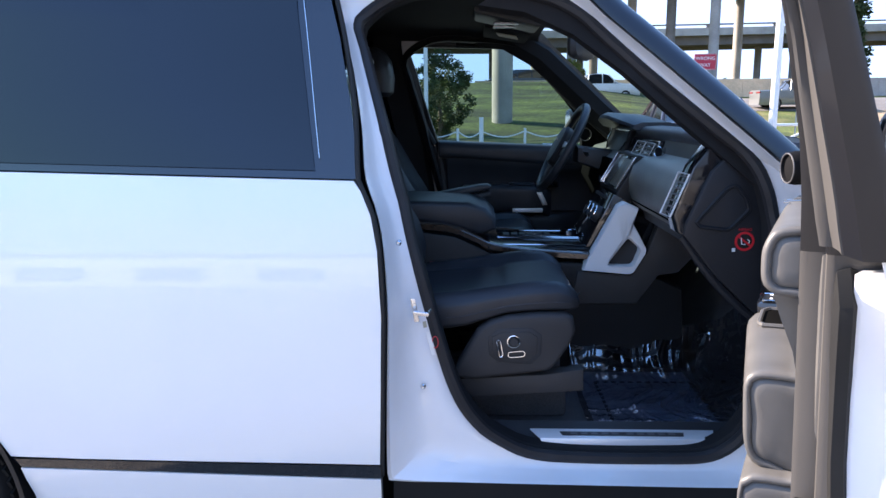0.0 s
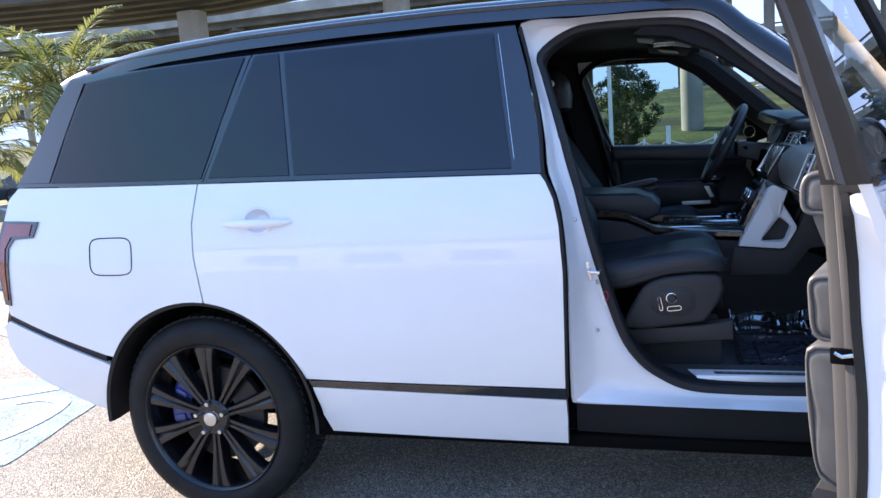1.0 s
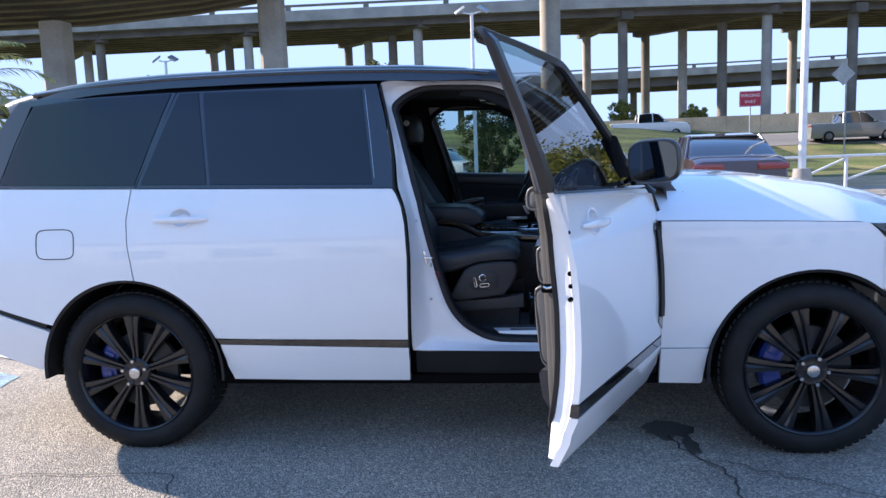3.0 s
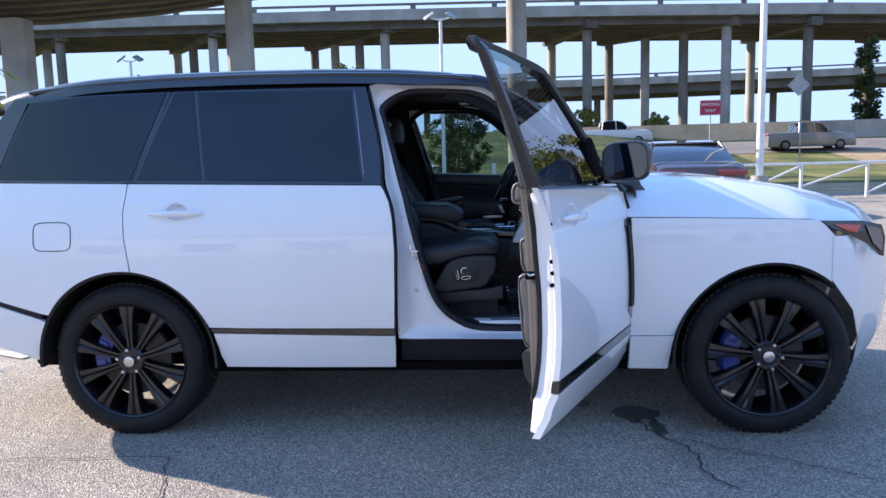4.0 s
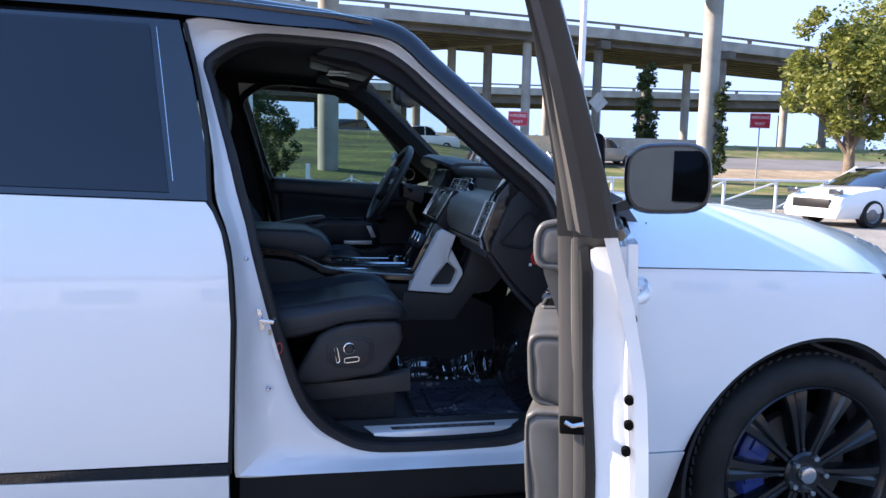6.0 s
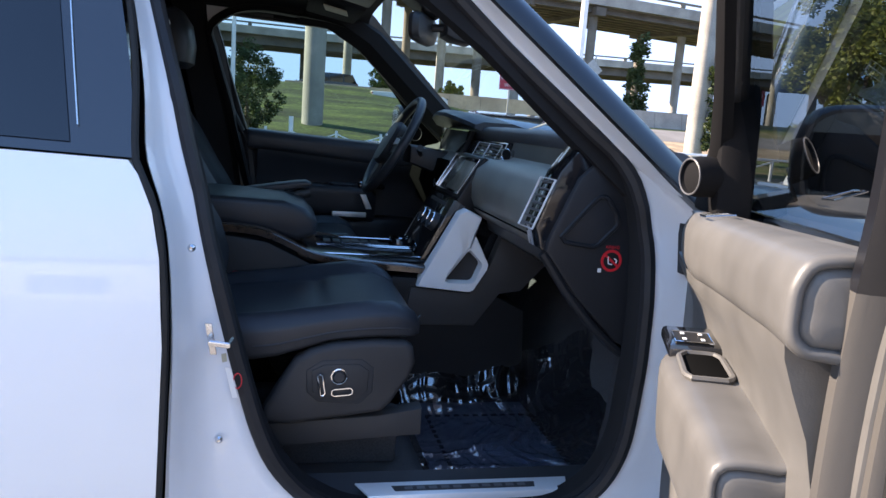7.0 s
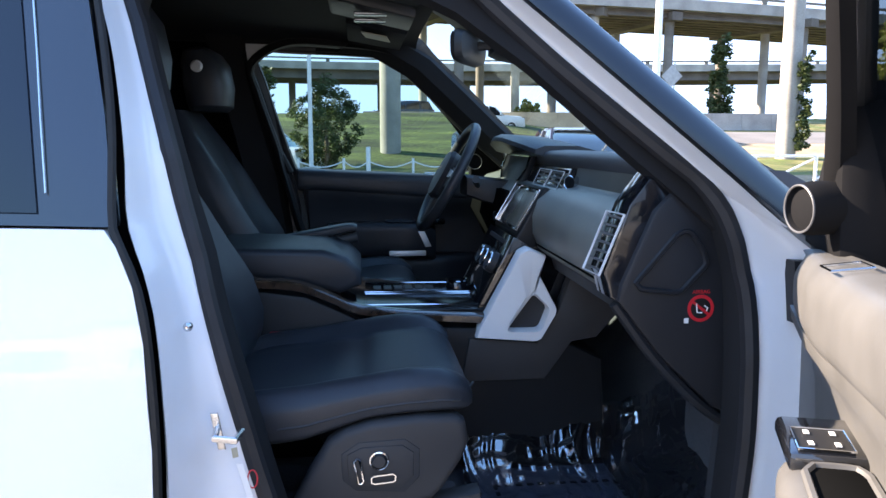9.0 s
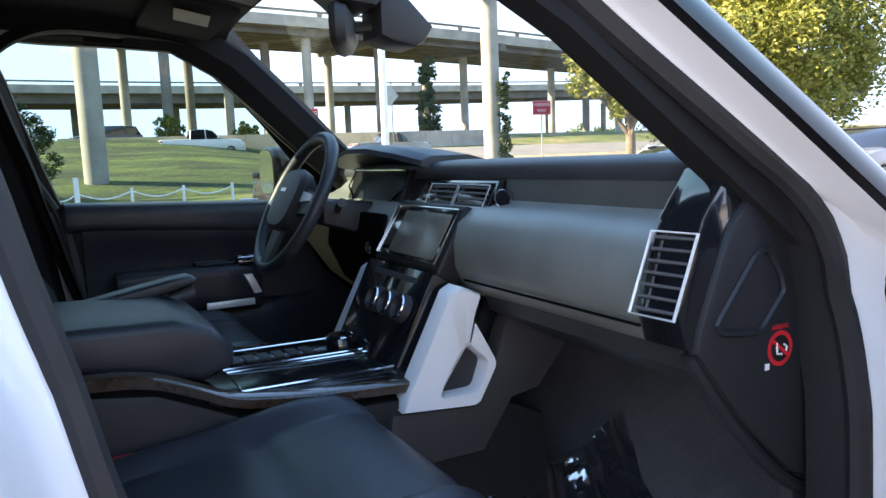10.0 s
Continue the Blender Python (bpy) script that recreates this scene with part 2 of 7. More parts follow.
def skin(outline, width, side=-1, depth=0.03, step=0.09, out=0.0):
    """A body panel: an outline in x, z laid on the curved flank, its rim turned inwards."""
    bm = bmesh.new()
    vs = [bm.verts.new((x, 0, z)) for x, z in outline]
    bm.faces.new(vs)
    xs, zs = [p[0] for p in outline], [p[1] for p in outline]
    for axis, lo, hi in (((1, 0, 0), min(xs), max(xs)), ((0, 0, 1), min(zs), max(zs))):
        k = math.floor(lo / step) + 1
        while k * step < hi - 1e-4:
            bmesh.ops.bisect_plane(bm, geom=bm.verts[:] + bm.edges[:] + bm.faces[:], dist=1e-5, plane_co=Vector(axis) * k * step, plane_no=axis)
            k += 1
    for v in bm.verts:
        v.co.y = side * (width(v.co.x, v.co.z) + out)
        if width is flank:
            k = lean(v.co.z) / 3.2
            v.co.x += (v.co.x - 1.8) * k
            v.co.z += (v.co.z - 1.36) * k
    rim = [e for e in bm.edges if len(e.link_faces) == 1]
    if depth:
        ex = bmesh.ops.extrude_edge_only(bm, edges=rim)
        for v in ex["geom"]:
            if isinstance(v, bmesh.types.BMVert):
                v.co.y -= side * depth
    return bm


def text_mesh(words, size, depth=0.0015):
    cu = bpy.data.curves.new("words", "FONT")
    cu.body, cu.size, cu.align_x, cu.align_y, cu.extrude = words, size, "CENTER", "CENTER", depth
    tmp = bpy.data.objects.new("words", cu)
    scene.collection.objects.link(tmp)
    me = bpy.data.meshes.new_from_object(tmp.evaluated_get(bpy.context.evaluated_depsgraph_get()))
    bm = bmesh.new()
    bm.from_mesh(me)
    bpy.data.objects.remove(tmp)
    bpy.data.curves.remove(cu)
    bpy.data.meshes.remove(me)
    return bm


# ---- the white four-door car: flank shape ----
FLANK_Z = (0.28, 0.34, 0.42, 0.50, 0.60, 0.70, 0.85, 1.00, 1.13, 1.24, 1.30, 1.50, 1.70, 1.78)
FLANK_W = (0.890, 0.912, 0.940, 0.962, 0.979, 0.987, 0.990, 0.984, 0.963, 0.937, 0.925, 0.875, 0.820, 0.760)


LEAN_Z = (1.20, 1.305, 1.385, 1.50, 1.615, 1.675, 1.80)
LEAN_W = (0.0, 0.020, 0.028, 0.045, 0.054, 0.057, 0.058)


def lean(z):
    """How far the glasshouse leans in above the waist."""
    return table(z, LEAN_Z, LEAN_W)


def door_flank(x, z):
    """Half width of the door skin, whose frame springs out a little when it stands open."""
    w = table(z, FLANK_Z, FLANK_W)
    if x < -0.2:
        w -= 0.10 * ((-0.2 - x) / 0.8) ** 2
    if x > 2.9:
        w -= 0.15 * ((x - 2.9) / 0.9) ** 2
    return w


def flank(x, z):
    """Half width of the body at a place along it and a height."""
    return door_flank(x, z) - lean(z)


def belt(x):
    return 1.238 + 0.0285 * (1.31 - x)


REAR, FRONT, AXLE = 0.0, 3.12, 0.39
car = thing("parked_car", "white sport utility car with black roof, front passenger door open", "car")

# outer panels, one of each on both flanks
quarter_line = [(0.043, belt(0.043))] + [(x, belt(x)) for x in (-0.2, -0.45, -0.7, -0.84)] + [(-0.90, 1.255), (-0.925, 1.175), (-0.935, 1.0), (-0.945, 0.86), (-0.94, 0.785),
    (-0.70, 0.716), (-0.422, 0.640)] + arc(REAR, AXLE, 0.460, 148, 84, 14) + [(0.040, 0.92), (0.026, 1.02), (0.022, 1.133), (0.032, 1.20)]
bumper_line = [(-0.432, 0.610), (-0.70, 0.690), (-0.945, 0.758), (-0.985, 0.735), (-0.985, 0.66), (-0.94, 0.575), (-0.80, 0.500), (-0.62, 0.435), (-0.47, 0.385), (-0.450, 0.42)] + arc(REAR, AXLE, 0.460, 170, 153, 4)
rear_strip_line = [(-0.425, 0.638), (-0.70, 0.713), (-0.945, 0.784), (-0.947, 0.760), (-0.70, 0.692), (-0.432, 0.613)]
rear_door_line = [(0.050, belt(0.05))] + [(0.038, 1.20), (0.028, 1.133), (0.032, 1.02), (0.046, 0.92), (0.056, 0.846)] + arc(REAR, AXLE, 0.460, 82.5, 22, 14) + \
    [(0.6, 0.557), (0.9, 0.553), (1.2, 0.550), (1.345, 0.548), (1.352, 0.70), (1.358, 0.93), (1.350, 1.08), (1.335, 1.16), (1.312, 1.215), (1.295, belt(1.295))] + [(x, belt(x)) for x in (1.1, 0.8, 0.5, 0.25)]
strip_line = [(0.430, 0.557), (0.9, 0.550), (1.347, 0.545), (1.347, 0.511), (0.9, 0.522), (0.447, 0.534)]
mould_line = [(0.448, 0.531), (0.9, 0.519), (1.346, 0.508), (1.345, 0.43), (1.340, 0.343), (0.9, 0.345), (0.49, 0.351), (0.470, 0.42)]
fender_line = [(2.475, 0.500), (2.478, 0.8), (2.476, 1.062), (2.75, 1.056), (3.05, 1.047), (3.335, 1.034), (3.37, 1.005), (3.415, 0.955), (3.42, 0.88), (3.405, 0.747)] + arc(FRONT, AXLE, 0.452, 51, 166, 22)
fender_low_line = [(2.475, 0.496), (2.681, 0.496)] + arc(FRONT, AXLE, 0.452, 167, 176, 3) + [(2.662, 0.330), (2.655, 0.322), (2.475, 0.326)]

for side, near in ((-1, True), (1, False)):
    part("quarter_panel", skin(quarter_line, flank, side), WHITE, car, "glossy white quarter panel with fuel flap" if near else "")
    part("bumper_corner", skin(bumper_line, flank, side, out=0.006), WHITE, car)
    part("bumper_strip", skin(rear_strip_line, flank, side, out=-0.004), SATIN, car, "black plastic strip")
    part("fender", skin(fender_line, flank, side), WHITE, car)
    part("fender_sill", skin(fender_low_line, flank, side, out=0.008), WHITE, car)

def scoop(bm, cx, cz, rx=0.062, rz=0.048):
    """Open an oval hole in a door skin for the handle's finger cup."""
    for axis, c, r in (((1, 0, 0), cx, rx), ((0, 0, 1), cz, rz)):
        for k in range(-7, 8):
            at = Vector(axis) * (c + r * k / 7)
            near_faces = [f for f in bm.faces if abs(f.calc_center_median().x - cx) < 0.16 and abs(f.calc_center_median().z - cz) < 0.14]
            geo = list({v for f in near_faces for v in f.verts}) + list({e for f in near_faces for e in f.edges}) + near_faces
            bmesh.ops.bisect_plane(bm, geom=geo, dist=1e-6, plane_co=at, plane_no=axis)
    gone = []
    for f in bm.faces:
        c = f.calc_center_median()
        if abs(f.normal.y) > 0.5 and ((c.x - cx) / rx) ** 2 + ((c.z - cz) / rz) ** 2 < 0.85:
            gone.append(f)
    bmesh.ops.delete(bm, geom=gone, context="FACES")
    return bm


def finger_cup(parent, side, cx, cz, rx=0.062, rz=0.048):
    bm = bmesh.new()
    ring = [(rx * math.cos(a), rz * math.sin(a)) for a in [2 * math.pi * k / 32 for k in range(32)]]
    rows = []
    for s, o in ((1.03, 0.0), (1.02, 0.0012), (0.84, 0.0010), (0.78, -0.006), (0.62, -0.022), (0.35, -0.030)):
        rows.append([(cx + x * s, side * (flank(cx + x, cz + z) + o), cz + z * s) for x, z in ring])
    vs = loft(bm, rows, close_row=True)
    face(bm, vs[-1])
    part("handle_cup", bm, WHITE_IN, parent)


# rear door of each flank, closed


def rear_door(side):
    near = side < 0
    d = part("rear_door", scoop(skin(rear_door_line, flank, side), 0.295, 1.135), WHITE, car, "closed white rear door")
    part("door_strip", skin(strip_line, flank, side, out=0.004), GLOSS, d, "gloss black strip")
    part("door_moulding", skin(mould_line, lambda x, z: flank(x, z) + 0.012 * (1 if z < 0.425 else 0.45), side, step=0.05), WHITE, d)
    top = [(0.262, 1.743), (0.5, 1.738), (0.8, 1.731), (1.10, 1.724), (1.222, 1.720)]
    frame_line = [(0.068, belt(0.068) + 0.004)] + top + [(1.26, 1.57), (1.29, 1.40), (1.308, belt(1.308) + 0.004)] + [(x, belt(x) + 0.004) for x in (1.0, 0.6, 0.3)]
    part("window_surround", skin(frame_line, flank, side, out=-0.002), GLOSS, d)
    pane = [(0.385, 1.716), (0.8, 1.709), (1.150, 1.701), (1.178, 1.48), (1.205, belt(1.205) + 0.022), (0.8, belt(0.8) + 0.022), (0.437, belt(0.437) + 0.022), (0.41, 1.5)]
    part("door_glass", skin(pane, flank, side, depth=0, out=0.002), TINT, d, "dark tinted glass")
    small = [(0.268, 1.718), (0.362, 1.718), (0.392, 1.5), (0.418, belt(0.418) + 0.022), (0.092, belt(0.092) + 0.022)]
    part("fixed_glass", skin(small, flank, side, depth=0, out=0.002), TINT, d, "dark tinted glass")
    bm = bmesh.new()
    tube(bm, [(lerp(1.157, 1.213, f), side * (flank(1.2, lerp(1.700, 1.29, f)) + 0.004), lerp(1.700, 1.29, f)) for f in (0, 0.25, 0.5, 0.75, 1)], 0.0014, 6)
    part("pillar_trim", bm, STEEL if near else SATIN, d, "thin bright trim line")
    bm = bmesh.new()
    rows = []
    for i in range(13):
        f = i / 12
        x = lerp(0.160, 0.430, f)
        t = math.sin(math.pi * min(max(f, 0.02), 0.98)) ** 0.35
        y = flank(x, 1.13) + 0.034 * t - 0.004
        rows.append([(x, side * (y + 0.010 * math.cos(a) * t), 1.128 + 0.016 * math.sin(a) * max(t, 0.25)) for a in [2 * math.pi * k / 10 for k in range(10)]])
    loft(bm, rows, close_row=True, cap=True)
    part("door_handle", bm, WHITE, d, "white pull handle")
    finger_cup(d, side, 0.295, 1.135)
    bm = bmesh.new()
    tube(bm, smooth_line([(1.348, side * (flank(1.3, z) - 0.004), z) if z < 0.6 else (x, side * (flank(x, z) - 0.004), z) for x, z in ((1.350, 0.515), (1.356, 0.70), (1.363, 0.93), (1.355, 1.08), (1.340, 1.16), (1.316, 1.215), (1.303, 1.25), (1.293, 1.40), (1.264, 1.57), (1.228, 1.715))], 40), 0.0065, 6)
    part("edge_seal", bm, RUBBER, d, "black rubber edge seal")
    return d


rear_door(-1)
rear_door(1)

# rear quarter windows, roof, tailgate
for side in (-1, 1):
    ql = [(-0.855, belt(-0.855) + 0.004), (-0.76, 1.43), (-0.66, 1.60), (-0.575, 1.715), (-0.30, 1.738), (0.0, 1.745), (0.257, 1.745), (0.162, 1.50), (0.0635, belt(0.0635) + 0.004), (-0.3, belt(-0.3) + 0.004), (-0.6, belt(-0.6) + 0.004)]
    part("quarter_surround", skin(ql, flank, side, out=-0.002), GLOSS, car)
    qg = [(-0.645, belt(-0.645) + 0.02), (-0.57, 1.50), (-0.483, 1.690), (-0.2, 1.712), (0.225, 1.720), (0.14, 1.50), (0.062, belt(0.062) + 0.02), (-0.3, belt(-0.3) + 0.02)]
    part("quarter_glass", skin(qg, flank, side, depth=0, out=0.002), TINT, car, "dark tinted quarter window")
    qt = [(-0.84, belt(-0.84) + 0.02), (-0.755, 1.43), (-0.66, 1.59), (-0.57, 1.705), (-0.495, 1.695), (-0.58, 1.50), (-0.655, belt(-0.655) + 0.02)]
    part("pillar_panel", skin(qt, flank, side, depth=0, out=0.001), GLOSS, car)

ROOF_X = (-0.98, -0.80, -0.60, -0.43, -0.1, 0.2, 0.6, 1.0, 1.4, 1.66, 1.80, 1.87)
ROOF_Z = (1.751, 1.782, 1.803, 1.819, 1.842, 1.853, 1.855, 1.850, 1.835, 1.806, 1.771, 1.742)
ROOF_HALF = 0.752


SECTION_U = (0.0, 0.3, 0.6, 0.8, 0.9, 0.945, 0.965, 0.980, 0.992, 1.0)
SECTION_D = (0.0, 0.002, 0.009, 0.017, 0.024, 0.031, 0.040, 0.056, 0.080, 0.102)


def roof_z(x, y):
    top = table(x, ROOF_X, ROOF_Z)
    return top - table(abs(y) / ROOF_HALF, SECTION_U, SECTION_D) * (min(1.0, max(top - 1.716, 0.02) / 0.112) if x > 1.0 else 1.0)


bm = bmesh.new()
rows = []
for i in range(40):
    x = lerp(-0.98, 1.87, i / 39)
    half = ROOF_HALF - (0.10 * ((-0.2 - x) / 0.8) ** 2 if x < -0.2 else 0)
    pull = (-0.2 - x) / 0.78 * 0.30 if x < -0.2 else (-0.16 * ((x - 1.5) / 0.37) ** 2 if x > 1.5 else 0.0)
    row = []
    for u in [-a for a in SECTION_U[:0:-1]] + list(SECTION_U):
        row.append((x + pull * abs(u) ** 3 + (x - 1.8) * 0.016, half * u, roof_z(x, ROOF_HALF * u)))
    rows.append(row)
loft(bm, rows)
part("roof", bm, ROOF, car, "gloss black painted roof")
for side in (-1, 1):
    bm = bmesh.new()
    tube(bm, [(x, side * (table(x, (-0.9, -0.2, 1.8), (0.680, 0.735, 0.735))), roof_z(x, 0.735) - 0.004) for x in np.linspace(-0.55, 1.74, 24)], 0.010, 8)
    part("roof_rail", bm, GLOSS, car)
bm = bmesh.new()
loft(bm, [[(-0.14 - 0.17 * f, 0.016 * sd * (1 - f * 0.4), 1.815 + h * (0.12 + 0.88 * f ** 0.8) if h else 1.80) for sd, h in ((-1, 0), (-0.7, 0.07), (-0.25, 0.102), (0.25, 0.102), (0.7, 0.07), (1, 0))] for f in (0, 0.2, 0.45, 0.7, 0.9, 1)], cap=True)
part("roof_antenna", bm, GLOSS, car, "black fin antenna")
bm = bmesh.new()
rows = []
for i in range(9):
    z = lerp(1.735, 1.28, i / 8)
    xe = table(z, (1.28, 1.43, 1.60, 1.72), (-0.86, -0.765, -0.665, -0.575))
    half = flank(xe, z) - 0.012
    rows.append([(xe - 0.20 * (1 - (abs(j) / 8) ** 3), half * j / 8, z) for j in range(-8, 9)])
loft(bm, rows)
part("rear_window", bm, TINT, car, "dark tinted rear window")
bm = bmesh.new()
rows = []
for z, xr, xe in ((1.29, -1.10, -0.865), (1.22, -1.15, -0.910), (1.0, -1.18, -0.935), (0.80, -1.20, -0.943), (0.76, -1.22, -0.960), (0.66, -1.23, -0.984), (0.575, -1.20, -0.940), (0.51, -1.12, -0.82)):
    half = flank(xe, z) + (0.004 if z < 0.78 else 0)
    rows.append([(xr + (xe - xr) * (abs(j) / 10) ** 4, half * j / 10, z) for j in range(-10, 11)])
loft(bm, rows)
part("tailgate", bm, WHITE, car)
for side in (-1, 1):
    lamp = [(-0.705, 1.166), (-0.80, 1.170), (-0.925, 1.172), (-0.955, 1.10), (-0.968, 0.95), (-0.952, 0.83), (-0.915, 0.825), (-0.905, 0.95), (-0.893, 1.06), (-0.855, 1.098), (-0.735, 1.104)]
    t = part("tail_lamp", skin(lamp, flank, side, out=0.006), GLOSS, car, "dark red wraparound tail lamp")
    lens = [(-0.74, 1.157), (-0.90, 1.162), (-0.94, 1.09), (-0.952, 0.95), (-0.938, 0.85), (-0.924, 0.85), (-0.922, 0.95), (-0.912, 1.06), (-0.87, 1.108), (-0.755, 1.113)]
    part("lens", skin(lens, flank, side, out=0.009, depth=0.01), TAIL_RED, t)
bm = bmesh.new()
flap = [(-0.337 + s * 0.098 * abs(math.cos(a)) ** 0.42, 1.026 + u * 0.070 * abs(math.sin(a)) ** 0.42) for a in [2 * math.pi * k / 40 for k in range(40)] for s, u in ((1 if math.cos(a) >= 0 else -1, 1 if math.sin(a) >= 0 else -1),)]
tube(bm, [(x, -flank(x, z) - 0.0002, z) for x, z in flap], 0.0022, 5, closed=True)
part("fuel_flap_gap", bm, GAP, car)

# bonnet, nose, front lamps
HOOD_X = (2.45, 2.70, 3.00, 3.30, 3.55, 3.72, 3.80, 3.86)
HOOD_ZC = (1.262, 1.258, 1.238, 1.194, 1.136, 1.080, 1.030, 0.965)
HOOD_ZE = (1.067, 1.061, 1.052, 1.039, 1.015, 0.990, 0.970, 0.950)
bm = bmesh.new()
rows = []
for i in range(26):
    x = lerp(2.455, 3.84, i / 25)
    zc, ze = table(x, HOOD_X, HOOD_ZC), table(x, HOOD_X, HOOD_ZE)
    half = flank(min(x, 3.62), 1.06) + 0.002
    row = []
    for j in range(-14, 15):
        u = math.sin(math.pi / 2 * j / 14)
        back = max(0.0, x - 3.30) * 0.55 * abs(u) ** 3
        z = ze + (zc - ze) * (1 - abs(u) ** 4.2) + 0.012 * math.exp(-((abs(u) - 0.62) / 0.06) ** 2)
        row.append((x - back, half * u, z))
    rows.append(row)
loft(bm, rows)
part("bonnet", bm, WHITE, car, "white clamshell bonnet")
bm = bmesh.new()
rows = []
for z, grow in ((0.955, -0.03), (0.90, 0.0), (0.75, 0.02), (0.60, 0.03), (0.45, 0.02), (0.33, -0.02), (0.27, -0.06)):
    row = []
    for j in range(-18, 19):
        u = abs(j) / 18
        x = 3.86 + grow - 0.46 * max(0.0, u - 0.45) ** 2 / 0.3025 if u < 1 else 3.40
        x = max(x, 3.405 if z > 0.747 else 3.12 + math.sqrt(0.452 ** 2 - (z - 0.39) ** 2))
        y = (1 if j > 0 else -1) * min(u * 1.06, 1.0) * (flank(min(max(x, 3.40), 3.7), z) + 0.003)
        row.append((x, y, z))
    rows.append(row)
loft(bm, rows)
part("front_bumper", bm, WHITE, car)
for side in (-1, 1):
    lamp = [(3.345, 1.030), (3.55, 1.022), (3.645, 1.000), (3.665, 0.94), (3.660, 0.85), (3.635, 0.857), (3.573, 0.915), (3.47, 0.966), (3.40, 0.990)]
    h = part("headlamp", skin(lamp, flank, side, out=0.006, depth=0.03, step=0.05), GLOSS, car, "clear headlamp with red side marker")
    part("marker", skin([(3.40, 1.012), (3.535, 1.004), (3.515, 0.968), (3.47, 0.978)], flank, side, out=0.013, depth=0.004, step=0.05), AMBER, h, "red side marker")
    part("reflector", skin([(3.56, 1.000), (3.635, 0.985), (3.650, 0.93), (3.645, 0.875), (3.60, 0.915)], flank, side, out=0.013, depth=0.004, step=0.05), LAMP_CLEAR, h)
for side in (-1, 1):
    bm2 = skin([(2.36, 1.068), (2.45, 1.064), (2.45, 1.13), (2.40, 1.17), (2.36, 1.17)], flank, side, out=-0.06)
    part("cowl_side", bm2, SATIN, car)
bm = bmesh.new()
loft(bm, [[(2.42 + 0.06 * (1 - (j / 8) ** 2), 0.86 * j / 8, 1.215) for j in range(-8, 9)], [(2.50 + 0.14 * (1 - (j / 8) ** 2), 0.86 * j / 8, 1.200) for j in range(-8, 9)], [(2.52 + 0.14 * (1 - (j / 8) ** 2), 0.86 * j / 8, 1.15) for j in range(-8, 9)]])
part("cowl", bm, SATIN, car, "black scuttle grille")

# door opening: white shut frame, seal, black sill
ring_out = [(1.227, 1.734), (1.256, 1.60), (1.282, 1.50), (1.306, 1.36), (1.316, 1.249), (1.342, 1.175), (1.360, 1.09), (1.369, 0.93), (1.364, 0.70), (1.360, 0.52), (1.372, 0.488), (1.60, 0.484), (1.90, 0.480), (2.20, 0.476), (2.44, 0.474),
            (2.458, 0.55), (2.458, 0.80), (2.456, 1.05), (2.43, 1.16), (2.34, 1.222), (2.25, 1.305), (2.16, 1.385), (2.03, 1.502), (1.90, 1.615), (1.835, 1.678), (1.77, 1.708), (1.60, 1.723), (1.40, 1.730)]
ring_in = [(1.283, 1.625), (1.296, 1.54), (1.322, 1.445), (1.350, 1.35), (1.368, 1.272), (1.392, 1.18), (1.412, 1.09), (1.445, 0.97), (1.478, 0.85), (1.520, 0.72), (1.566, 0.635), (1.640, 0.566), (1.76, 0.519), (2.05, 0.512), (2.20, 0.531),
           (2.282, 0.64), (2.303, 0.82), (2.306, 1.00), (2.300, 1.12), (2.268, 1.228), (2.225, 1.296), (2.160, 1.350), (2.01, 1.478), (1.90, 1.580), (1.835, 1.640), (1.74, 1.683), (1.58, 1.698), (1.40, 1.696)]


def shut_depth(x, z, full):
    """Depth of the shut face: deep on the middle pillar, shallow along the windscreen pillar."""
    rear = table(z, (0.6, 0.9, 1.18, 1.35, 1.7), (1.0, 1.35, 1.40, 1.0, 0.95))
    front = table(z, (0.8, 1.15, 1.25, 1.7), (1.0, 1.0, 0.70, 0.68))
    return full * lerp(rear, front, min(max((x - 1.5) / 0.35, 0.0), 1.0))


